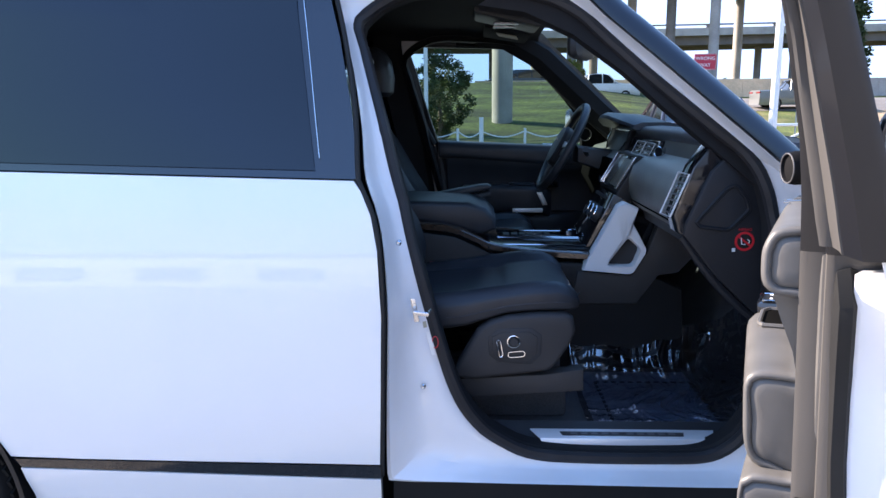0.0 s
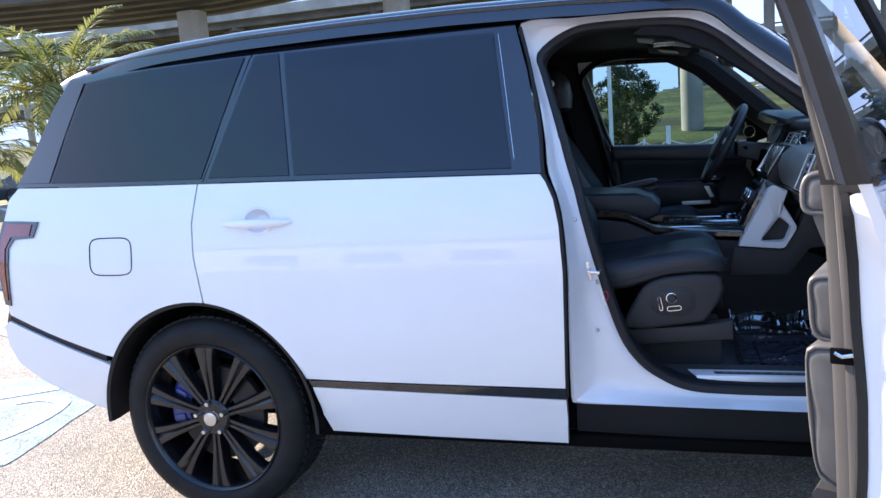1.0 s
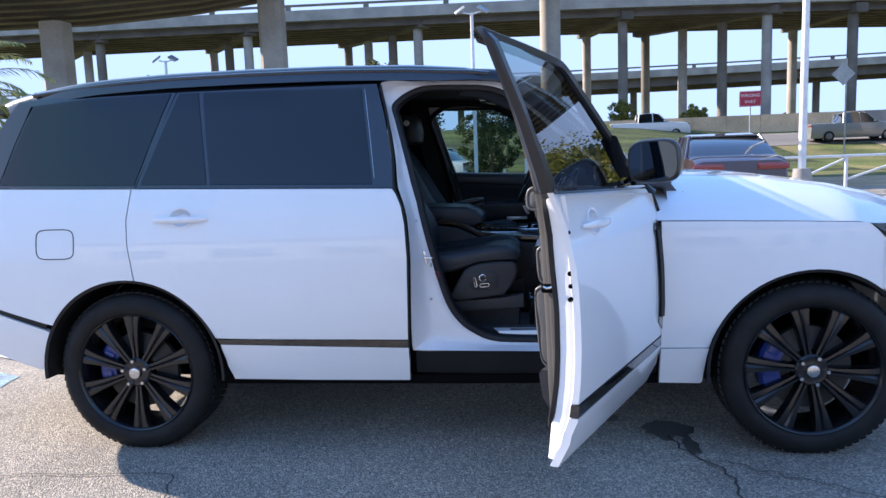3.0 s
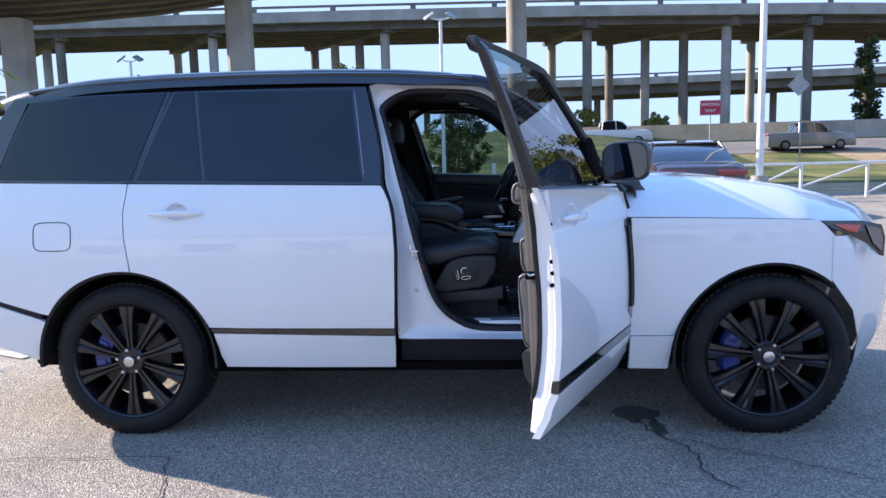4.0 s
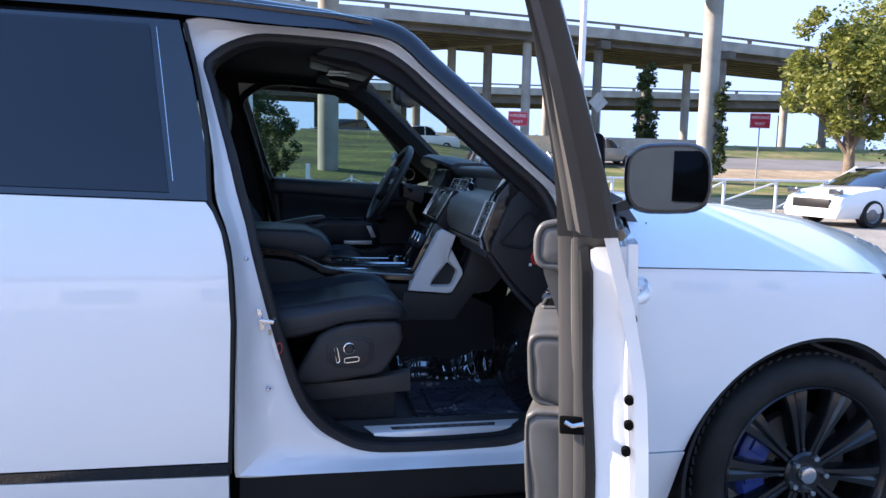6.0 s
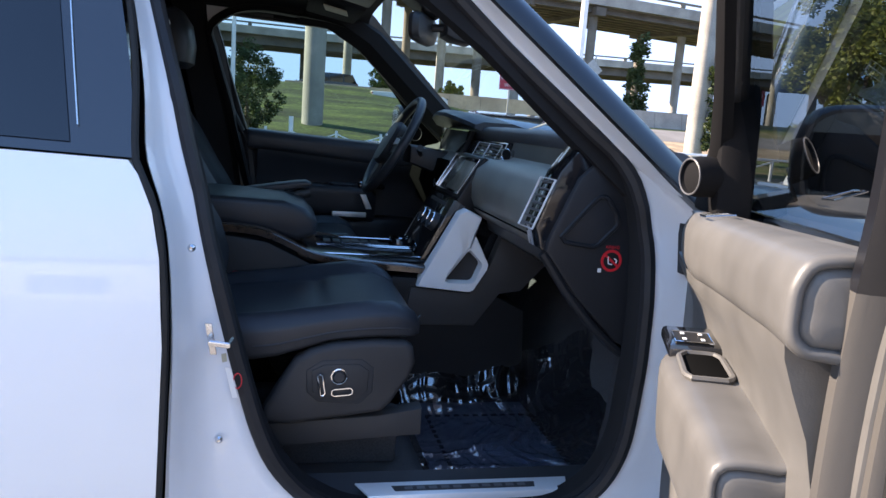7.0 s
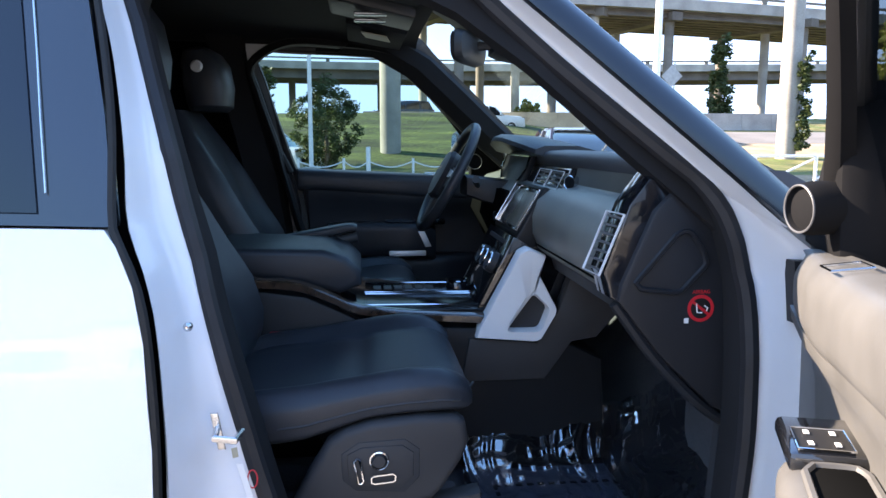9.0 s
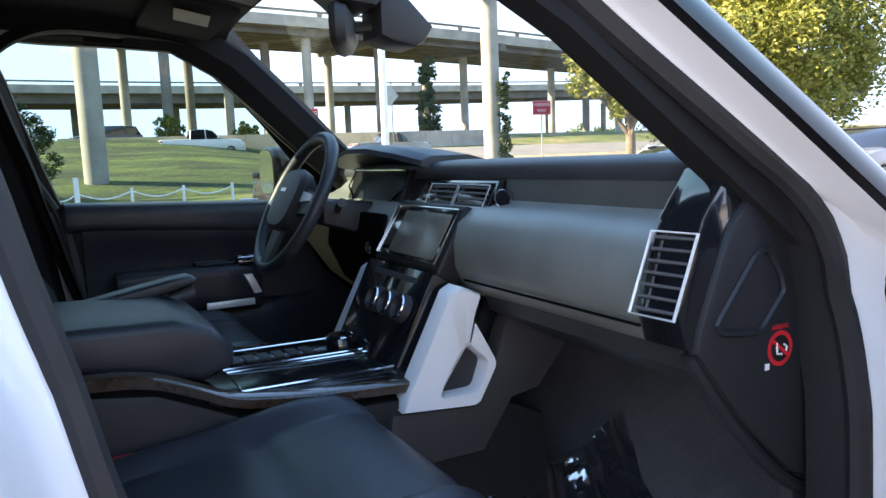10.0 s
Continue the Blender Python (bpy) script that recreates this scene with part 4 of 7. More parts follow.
    part("switch_plinth", bm, GLOSS, d, "gloss black switch plinth")
    bm = bmesh.new()
    box(bm, (1.905, side * 0.815, 1.067), (0.058, 0.050, 0.004), bevel=0.001, seg=1)
    part("switch_plate", bm, SATIN, d)
    bm = bmesh.new()
    tube(bm, [(1.876, side * 0.790, 1.0695), (1.934, side * 0.790, 1.0695), (1.934, side * 0.840, 1.0695), (1.876, side * 0.840, 1.0695)], 0.0012, 5, closed=True)
    part("switch_edge", bm, CHROME, d)
    for i in range(2):
        for j in range(2):
            bm = bmesh.new()
            box(bm, (1.890 + 0.030 * i, side * (0.803 + 0.024 * j), 1.0705), (0.010, 0.005, 0.001))
            part("switch_mark", bm, WHITE_PRINT, d)

    def pocket_section(f):
        y = table(f, (0, 0.2, 1.0), (0.842, 0.800, 0.782))
        return [(0.880, 0.916), (0.850, 0.918), (y + 0.022, 0.918), (y + 0.006, 0.910), (y, 0.892), (y - 0.001, 0.80), (y + 0.004, 0.72), (y + 0.012, 0.66), (y + 0.032, 0.634), (0.880, 0.632)]

    roll("door_pocket", "leather faced door pocket", 2.10, 1.515, pocket_section)
    bm = bmesh.new()
    rows = []
    for i in range(9):
        x = lerp(2.15, 1.505, i / 8)
        sec = [(0.880, 0.622), (0.795, 0.625), (0.785, 0.61), (0.794, 0.53), (0.820, 0.485), (0.880, 0.465)]
        rows.append([(x, side * yy, z) for yy, z in sec])
    loft(bm, rows, close_row=True, cap=True)
    part("lower_pocket", bm, GREYPLASTIC, d, "dark plastic bin")
    bm = bmesh.new()
    edge = [(1.262, 1.70), (1.290, 1.62), (1.312, 1.55), (1.340, 1.43), (1.374, 1.30), (1.398, 1.23), (1.414, 1.16), (1.424, 1.08), (1.428, 1.00), (1.432, 0.90), (1.434, 0.75), (1.432, 0.58), (1.447, 0.46), (1.50, 0.425)]
    P = smooth_line([(x, 0, z) for x, z in edge], 64)
    inset = (1.24, 1.36, 1.52, 1.70), (1.0, 0.76, 0.58, 0.36)
    strip = [[(p.x + dx * table(p.z, (1.30, 1.52), (1.0, 0.62)), side * (min(0.937, wide(p.x, p.z)) - (0.937 - yy) * table(p.z, *inset)), p.z) for dx, yy in ((-0.002, 0.930), (-0.012, 0.922), (-0.015, 0.879), (-0.011, 0.872), (-0.002, 0.871), (0.003, 0.874), (0.005, 0.853), (0.010, 0.846), (0.026, 0.846), (0.031, 0.856), (0.031, 0.890))] for p in P]
    turn = next(i for i, p in enumerate(P) if p.z < 1.25)
    loft(bm, strip[turn:], close_row=True, cap=True)
    part("trim_edge", bm, FRAME_LINING if near else GREYPLASTIC, d, "grey plastic trim edge")
    bm = bmesh.new()
    loft(bm, strip[:turn + 1], close_row=True, cap=True)
    part("frame_edge", bm, MIRROR_CASE, d, "black window frame edge")
    bm = bmesh.new()
    box(bm, (1.4165, side * 0.872, 0.925), (0.008, 0.046, 0.030), bevel=0.003)
    part("latch", bm, GAP, d, "door latch slot")
    bm = bmesh.new()
    tube(bm, [(1.412, side * 0.888, 0.930), (1.411, side * 0.870, 0.926), (1.412, side * 0.858, 0.932)], 0.004, 6)
    part("latch_claw", bm, STEEL, d, "bright steel latch claw")
    for z, yy in ((1.108, 0.961), (0.977, 0.958), (0.936, 0.958), (0.893, 0.954)):
        xx = table(z, (0.85, 0.93, 1.05, 1.13), (1.398, 1.398, 1.390, 1.380))
        bm = revolve(bmesh.new(), [(0.0, -0.004), (0.0065, -0.004), (0.0075, -0.002), (0.0075, 0.010)], 14, Matrix.Translation((xx, side * yy, z)), "X")
        part("drain_plug", bm, GAP, d)
    bm = bmesh.new()
    rows = []
    for i in range(13):
        f = i / 12
        x = lerp(1.50, 1.77, f)
        t = math.sin(math.pi * min(max(f, 0.02), 0.98)) ** 0.35
        y = wide(x, 1.13) + 0.034 * t - 0.004
        rows.append([(x, side * (y + 0.010 * math.cos(a) * t), 1.118 + 0.016 * math.sin(a) * max(t, 0.25)) for a in [2 * math.pi * k / 10 for k in range(10)]])
    loft(bm, rows, close_row=True, cap=True)
    part("door_handle", bm, WHITE, d, "white pull handle")
    bm = bmesh.new()
    tube(bm, smooth_line([(x, side * (wide(x, z) - 0.003), z) for x, z in ((2.474, 0.56), (2.474, 0.80), (2.472, 1.03), (2.457, 1.105), (2.424, 1.182), (2.370, 1.220))], 30), 0.014, 8)
    part("edge_strip", bm, RUBBER, d, "black door edge strip")
    finger_cup(d, side, 1.635, 1.125)
    g = part("side_gill", skin([(2.345, 0.63), (2.43, 0.58), (2.452, 0.62), (2.455, 1.02), (2.44, 1.055), (2.36, 1.058), (2.335, 1.03)], wide, side, out=0.005, depth=0.01), GLOSS, d, "gloss black side vent with grey fins")
    for i in range(3):
        x = 2.365 + 0.027 * i
        bm = bmesh.new()
        tube(bm, [(x, side * (wide(x, z) + 0.010), z) for z in np.linspace(0.65, 1.03, 8)], 0.006, 6)
        part("gill_fin", bm, GREYPLASTIC, d)
    # mirror
    M = Matrix.Translation((2.090, side * 1.062, 1.318)) @ Matrix.Diagonal((0.9, 0.80, 0.95, 1))
    bm = bmesh.new()
    rows = []
    for x, sy, sz in ((-0.045, 0.118, 0.082), (-0.035, 0.124, 0.088), (-0.01, 0.126, 0.090), (0.03, 0.120, 0.084), (0.07, 0.098, 0.066), (0.095, 0.060, 0.038), (0.102, 0.02, 0.014)):
        rows.append([M @ Vector((x, sy * abs(math.cos(a)) ** 0.55 * (1 if math.cos(a) > 0 else -1), sz * abs(math.sin(a)) ** 0.6 * (1 if math.sin(a) > 0 else -1))) for a in [2 * math.pi * k / 28 for k in range(28)]])
    loft(bm, rows, close_row=True, cap=True)
    part("mirror_housing", bm, MIRROR_CASE, d, "gloss black door mirror")
    bm = bmesh.new()
    ring = [M @ Vector((-0.047, 0.112 * abs(math.cos(a)) ** 0.55 * (1 if math.cos(a) > 0 else -1), 0.077 * abs(math.sin(a)) ** 0.6 * (1 if math.sin(a) > 0 else -1))) for a in [2 * math.pi * k / 28 for k in range(28)]]
    face(bm, [bm.verts.new(p) for p in ring])
    # Near glass is coloured for a dark reflection, far glass for a bright one.
    part("mirror_glass", bm, MIRROR if near else CHROME, d, "mirror glass")
    bm = bmesh.new()
    loft(bm, [[(2.12, side * 0.925, 1.232), (2.19, side * 0.925, 1.232), (2.19, side * 0.925, 1.252), (2.12, side * 0.925, 1.252)], [(2.085, side * 0.99, 1.248), (2.135, side * 0.99, 1.248), (2.135, side * 0.99, 1.274), (2.085, side * 0.99, 1.274)]], close_row=True, cap=True)
    part("mirror_arm", bm, GLOSS, d)
    return d


front_door(-1, OPEN)
front_door(1, Matrix())


# ---- cabin ----
def slab(name, pts, way, mat, parent, bevel=0.01, label="", seg=2):
    return part(name, prism(bmesh.new(), pts, way, bevel, seg), mat, parent, label)


bm = bmesh.new()
loft(bm, [[(x, y, z) for y in np.linspace(-0.80, 0.80, 9)] for x, z in ((-0.8, 0.62), (0.3, 0.56), (1.2, 0.50), (2.28, 0.50), (2.46, 0.60), (2.58, 0.85), (2.60, 1.18))])
part("cabin_floor", bm, CARPET, car, "black carpet")
bm = bmesh.new()
rows = []
for x, z in ((-0.55, 1.70), (0.2, 1.745), (1.0, 1.745), (1.55, 1.735), (1.80, 1.705), (1.86, 1.715)):
    rows.append([(x, (0.61 if j < 0 else 0.67) * math.sin(math.pi / 2 * j / 8), z - 0.045 * (abs(j) / 8) ** 4) for j in range(-8, 9)])
loft(bm, rows)
part("headliner", bm, HEADLINER, car, "dark roof lining")
for side in (-1, 1):
    bm = bmesh.new()
    loft(bm, [[(x, side * y, z - drop) for y, z in (((0.585, 1.700), (0.605, 1.704), (0.618, 1.716), (0.620, 1.745), (0.600, 1.790)) if side < 0 else ((0.655, 1.702), (0.715, 1.706), (0.756, 1.712), (0.745, 1.750), (0.705, 1.800)))] for x, drop in ((-0.62, 0.012), (-0.2, 0.0), (0.6, 0.0), (1.4, 0.0), (1.72, 0.006), (1.80, 0.025))])
    part("cant_rail", bm, PILLAR_TRIM, car)
    bm = bmesh.new()
    rows = []
    tuck = 0.045 if side < 0 else 0.0
    for x, y, z in ((1.62, 0.660 - tuck, 1.71 - tuck * 0.4), (1.74, 0.660 - tuck, 1.692 - tuck * 0.4), (1.86, 0.665 - tuck * 0.6, 1.625 - tuck * 0.2), (1.98, 0.690, 1.520), (2.12, 0.725, 1.395), (2.26, 0.755, 1.275), (2.36, 0.77, 1.19)):
        rows.append([(x + dx, side * (y + dy), z + dz) for dx, dy, dz in ((-0.035, 0.055, -0.03), (-0.030, 0.01, -0.038), (0.005, -0.028, -0.012), (0.045, -0.030, 0.022), (0.06, 0.01, 0.032), (0.05, 0.06, 0.02))])
    loft(bm, rows, close_row=True, cap=True)
    part("pillar_trim_front", bm, PILLAR_TRIM, car, "dark pillar trim")
    bm = bmesh.new()
    rows = []
    cover = 0.045 if side > 0 else 0.0
    for x, y, z, w in ((1.225, 0.675, 1.72, 0.10), (1.235, 0.685, 1.60, 0.085), (1.275, 0.735, 1.42, 0.085), (1.32, 0.775, 1.24, 0.095), (1.37, 0.785, 0.9, 0.11), (1.40, 0.785, 0.55, 0.14)):
        rows.append([(x - w, side * (y + 0.03), z), (x - w * 0.8, side * (y - 0.03), z), (x - 0.015 + cover, side * (y - 0.03), z), (x + 0.005 + cover, side * (y + 0.03), z)])
    loft(bm, rows, close_row=True, cap=True)
    part("pillar_trim_middle", bm, PILLAR_TRIM, car)
# inside of the closed far door window line
bm = bmesh.new()
tube(bm, smooth_line([(1.40, 0.79, 1.245), (1.31, 0.79, 1.43), (1.275, 0.765, 1.58), (1.29, 0.745, 1.655), (1.34, 0.735, 1.690), (1.5, 0.73, 1.705), (1.70, 0.725, 1.695), (1.83, 0.73, 1.62), (2.02, 0.745, 1.43), (2.2, 0.76, 1.27)], 50), 0.014, 8)
part("window_seal", bm, RUBBER, car)
box_bm = bmesh.new()
box(box_bm, (1.830, 0.716, 0.946), (0.138, 0.012, 0.020), bevel=0.003)
part("door_pull_trim", box_bm, SILVER, car, "bright door pull strip")
slab("pull_handle", xz([(1.868, 1.030), (1.892, 1.030), (1.918, 0.974), (1.895, 0.972)], 0.69), (0, 0.02, 0), SILVER, car, 0.004, "satin silver pull handle")


# seats
CUSHION = ((1.38, 0.868, 0.80, 0.240), (1.44, 0.882, 0.80, 0.252), (1.50, 0.888, 0.802, 0.257), (1.55, 0.892, 0.810, 0.258), (1.59, 0.898, 0.824, 0.258), (1.61, 0.901, 0.831, 0.258), (1.635, 0.904, 0.840, 0.258), (1.65, 0.906, 0.846, 0.258), (1.665, 0.908, 0.850, 0.258), (1.69, 0.912, 0.853, 0.258), (1.74, 0.918, 0.857, 0.258), (1.80, 0.922, 0.857, 0.256), (1.832, 0.916, 0.857, 0.250), (1.850, 0.906, 0.860, 0.240), (1.860, 0.894, 0.866, 0.228))


def build_seat(x0, y0, near):
    def P(x, y, z):
        return (x + x0, y + y0, z)
    seat = bmesh.new()
    rows, piping = [], []
    for x, top, bot, w in CUSHION:
        sec = []
        for k in range(64):
            a = 2 * math.pi * k / 64
            c, s = math.cos(a), math.sin(a)
            y = w * abs(c) ** 0.5 * (1 if c > 0 else -1)
            mid, h = (top + bot) / 2, (top - bot) / 2
            z = mid + h * abs(s) ** 0.45 * (1 if s > 0 else -1)
            if s > 0:
                z += 0.030 * math.exp(-((abs(y) / w - 0.86) / 0.16) ** 2) * min(1, (1.9 - x) / 0.12) - 0.012 * math.exp(-((abs(y) / w - 0.66) / 0.035) ** 2) - 0.006 * math.exp(-((x - 1.65) / 0.02) ** 2) * (abs(y) / w < 0.64)
            sec.append(P(x, y, z))
        rows.append(sec)
        if 1.44 < x < 1.85:
            mid, h, zs = (top + bot) / 2, (top - bot) / 2, lerp(bot, top, 0.52)
            piping.append((x, w * 0.997, zs))
    loft(seat, rows, close_row=True, cap=True)
    s = part("front_seat", seat, LEATHER, car, "black leather front seat with power controls")
    for sd in (-1, 1):
        bm = bmesh.new()
        tube(bm, [P(x, sd * w, z) for x, w, z in piping] + [P(1.866, sd * 0.200, 0.905)], 0.0026, 6)
        part("piping", bm, PLASTIC, s)
    back = bmesh.new()
    rows = []
    for f in np.linspace(0, 1, 16):
        z = lerp(0.84, 1.455, f)
        front = table(z, (0.84, 0.885, 0.95, 1.05, 1.134, 1.25, 1.35, 1.455), (1.385, 1.425, 1.440, 1.410, 1.357, 1.290, 1.225, 1.150))
        th = table(f, (0, 0.5, 0.9, 1.0), (0.15, 0.13, 0.09, 0.05))
        w = table(f, (0, 0.25, 0.6, 0.85, 1.0), (0.235, 0.262, 0.255, 0.225, 0.165))
        bol = table(f, (0, 0.12, 0.22, 0.32, 0.55, 0.75, 1.0), (0.010, 0.040, 0.060, 0.068, 0.060, 0.035, 0.0))
        xf = front - bol
        sec = []
        for k in range(26):
            a = 2 * math.pi * k / 26
            c, q = math.cos(a), math.sin(a)
            y = w * abs(c) ** 0.55 * (1 if c > 0 else -1)
            x = xf - th / 2 + th / 2 * abs(q) ** 0.5 * (1 if q > 0 else -1)
            if q > -0.1:
                x += bol * math.exp(-((abs(y) / w - 0.88) / 0.20) ** 2)
            sec.append(P(x, y, z))
        rows.append(sec)
    loft(back, rows, close_row=True, cap=True)
    part("backrest", back, LEATHER, s, "black leather backrest with side bolsters")
    head = bmesh.new()
    rows = []
    for z, w, d, x in ((1.455, 0.10, 0.05, 1.200), (1.470, 0.125, 0.062, 1.206), (1.53, 0.135, 0.070, 1.204), (1.60, 0.130, 0.066, 1.196), (1.635, 0.115, 0.050, 1.188), (1.648, 0.08, 0.03, 1.183)):
        rows.append([P(x + d * abs(math.cos(a)) ** 0.6 * (1 if math.cos(a) > 0 else -1), w * abs(math.sin(a)) ** 0.6 * (1 if math.sin(a) > 0 else -1), z) for a in [2 * math.pi * k / 22 for k in range(22)]])
    loft(head, rows, close_row=True, cap=True)
    part("headrest", head, LEATHER, s, "black leather headrest")
    side = -1
    bm = revolve(bmesh.new(), [(0.0, -0.006), (0.014, -0.005), (0.018, 0.0), (0.018, 0.01)], 18, Matrix.Translation(P(1.192, side * 0.137, 1.585)))
    part("headrest_button", bm, SILVER, s, "chrome button")
    for sd in (-1, 1):
        yy = sd * 0.268
        panel = [(1.515, 0.682), (1.530, 0.720), (1.555, 0.765), (1.590, 0.822), (1.620, 0.842), (1.665, 0.856), (1.757, 0.864), (1.825, 0.862), (1.842, 0.850), (1.849, 0.812), (1.836, 0.778), (1.800, 0.722), (1.780, 0.702), (1.687, 0.689), (1.58, 0.675)]
        slab("side_cover", [P(x, yy, z) for x, z in panel], (0, -sd * 0.05, 0), GREYPLASTIC, s, 0.014, "charcoal plastic side cover", 3)
        if sd < 0:
            recess = [(1.612, 0.800), (1.645, 0.822), (1.73, 0.826), (1.758, 0.805), (1.757, 0.750), (1.73, 0.722), (1.640, 0.728), (1.615, 0.750)]
            slab("control_panel", [P(x, yy - 0.003, z) for x, z in recess], (0, 0.02, 0), PLASTIC, s, 0.005)
            face_pts = [(1.624, 0.800), (1.650, 0.813), (1.725, 0.815), (1.746, 0.800), (1.745, 0.755), (1.722, 0.734), (1.648, 0.738), (1.627, 0.752)]
            slab("control_face", [P(x, yy - 0.006, z) for x, z in face_pts], (0, 0.01, 0), GREYPLASTIC, s, 0.003)
            def ring_of(pts, name):
                bm = bmesh.new()
                tube(bm, [P(x, yy - 0.010, z) for x, z in pts], 0.0022, 5, closed=True)
                part(name, bm, CHROME, s, "chrome edged seat switch")
            ring_of([(1.682 + 0.016 * math.cos(a), 0.789 + 0.016 * math.sin(a)) for a in np.linspace(0, 2 * math.pi, 25)[:-1]], "lumbar_switch")
            ring_of([(1.668, 0.748), (1.668, 0.757), (1.673, 0.760), (1.707, 0.763), (1.712, 0.759), (1.711, 0.750), (1.706, 0.748), (1.674, 0.745)], "slide_switch")
            ring_of([(1.636, 0.790), (1.642, 0.794), (1.647, 0.791), (1.654, 0.752), (1.650, 0.746), (1.644, 0.747)], "recline_switch")
            bm = revolve(bmesh.new(), [(0.0, -0.012), (0.011, -0.012), (0.013, -0.008), (0.013, 0.004)], 20, Matrix.Translation(P(1.682, yy - 0.004, 0.789)))
            part("switch_knob", bm, PLASTIC, s)
        bm = bmesh.new()
        prism(bm, [P(x, yy - sd * 0.02, z) for x, z in ((1.53, 0.672), (1.772, 0.686), (1.875, 0.702), (1.877, 0.638), (1.772, 0.632), (1.56, 0.618))], (0, -sd * 0.05, 0), 0.006)
        part("rail_cover", bm, GREYPLASTIC, s, "charcoal rail cover")
        bm = bmesh.new()
        box(bm, P(1.64, yy - sd * 0.19, 0.57), (0.42, 0.05, 0.14), bevel=0.012)
        part("seat_rail", bm, CARPET, s)
    return s


build_seat(0.0, -0.462, True)
build_seat(-0.02, 0.462, False)
# driver's folded arm, belt buckle
bm = bmesh.new()
rows = []
for x, z, h in ((1.28, 1.045, 0.03), (1.40, 1.068, 0.032), (1.52, 1.092, 0.030), (1.60, 1.108, 0.026), (1.632, 1.114, 0.020), (1.645, 1.114, 0.008)):
    rows.append([(x, 0.155 + 0.035 * abs(math.cos(a)) ** 0.6 * (1 if math.cos(a) > 0 else -1), z + h * 0.55 * abs(math.sin(a)) ** 0.6 * (1 if math.sin(a) > 0 else -1)) for a in [2 * math.pi * k / 16 for k in range(16)]])
loft(bm, rows, close_row=True, cap=True)
part("seat_arm", bm, LEATHER, car, "folded leather seat arm")
bm = bmesh.new()
tube(bm, [(1.595, 0.155, 1.075), (1.645, 0.155, 1.085)], 0.017, 14)
part("arm_wheel", bm, PLASTIC, car)
bm = bmesh.new()
box(bm, (1.455, -0.225, 0.892), (0.05, 0.022, 0.016), pose(0, 0, 0), bevel=0.003)
part("belt_buckle", bm, RED_PRINT, car, "red seat belt release")

# centre console
slab("console_body", xz([(1.20, 0.52), (1.20, 1.00), (1.42, 0.998), (1.52, 0.983), (1.59, 0.950), (1.66, 0.915), (1.78, 0.902), (1.95, 0.893), (2.10, 0.885), (2.28, 0.80), (2.30, 0.52)], -0.205), (0, 0.41, 0), SATIN, car, 0.015, "dark plastic centre console")
for side in (-1, 1):
    P = smooth_line([(1.22, 0, 1.030), (1.42, 0, 1.027), (1.51, 0, 1.016), (1.58, 0, 0.988), (1.64, 0, 0.960), (1.72, 0, 0.946), (1.80, 0, 0.938), (1.95, 0, 0.928), (2.02, 0, 0.922)], 40)
    bm = bmesh.new()
    loft(bm, [[(p.x, side * 0.215, p.z - 0.020), (p.x, side * 0.217, p.z - 0.004), (p.x, side * 0.212, p.z), (p.x, side * 0.185, p.z + 0.002), (p.x, side * 0.185, p.z - 0.02)] for p in P], close_row=True, cap=True)
    part("veneer_edge", bm, WOOD, car, "dark wood veneer edge")
slab("console_top", xz([(1.60, 0.915), (1.60, 0.962), (1.67, 0.945), (1.80, 0.940), (2.02, 0.936), (2.02, 0.90)], -0.185), (0, 0.37, 0), GLOSS_IN, car, 0.004, "gloss black console top")
for y0, y1, z in ((-0.150, -0.012, 0.942), (0.012, 0.150, 0.942)):
    bm = bmesh.new()
    tube(bm, [(1.665, y0, z + 0.004), (1.99, y0, z), (1.99, y1, z), (1.665, y1, z + 0.004)], 0.0028, 6, closed=True)
    part("console_trim", bm, CHROME, car, "bright console trim")
slab("arm_rest", xz([(1.24, 1.03), (1.24, 1.095), (1.36, 1.098), (1.56, 1.092), (1.62, 1.072), (1.655, 1.035), (1.655, 1.000), (1.60, 0.978), (1.50, 1.005), (1.36, 1.028)], -0.165), (0, 0.33, 0), LEATHER, car, 0.018, "padded black leather centre armrest", 3)
bm = revolve(bmesh.new(), [(0.0, 0.030), (0.026, 0.030), (0.030, 0.025), (0.031, 0.0)], 24, Matrix.Translation((1.93, 0.075, 0.938)), "Z")
part("gear_dial", bm, GLOSS, car, "rotary gear selector")
bm = bmesh.new()
tube(bm, [(1.93 + 0.031 * math.cos(a), 0.075 + 0.031 * math.sin(a), 0.964) for a in np.linspace(0, 2 * math.pi, 25)[:-1]], 0.0022, 5, closed=True)
part("dial_ring", bm, CHROME, car)
for i in range(6):
    bm = bmesh.new()
    box(bm, (1.70 + 0.03 * i, 0.07, 0.946), (0.022, 0.05, 0.004), bevel=0.001, seg=1)
    part("console_switch", bm, GREYPLASTIC, car)
# centre stack
slab("console_fascia", [(2.045, -0.165, 1.118), (1.945, -0.165, 0.915), (2.20, -0.165, 0.90), (2.25, -0.165, 1.118)], (0, 0.33, 0), GLOSS, car, 0.006, "gloss black console fascia")
way = Vector((2.045 - 1.945, 0, 1.118 - 0.915)).normalized()
outw = Vector((-way.z, 0, way.x))
for k, y in enumerate((-0.112, -0.046, 0.020)):
    c = Vector((2.0082, y, 1.043)) + outw * 0.002
    m = Matrix.Translation(c) @ Vector((0, 0, 1)).rotation_difference(outw).to_matrix().to_4x4()
    bm = revolve(bmesh.new(), [(0.0, 0.012), (0.018, 0.012), (0.022, 0.022), (0.027, 0.018), (0.029, 0.0)], 26, m, "Z")
    part("climate_dial", bm, PLASTIC, car, "climate dial with bright rim")
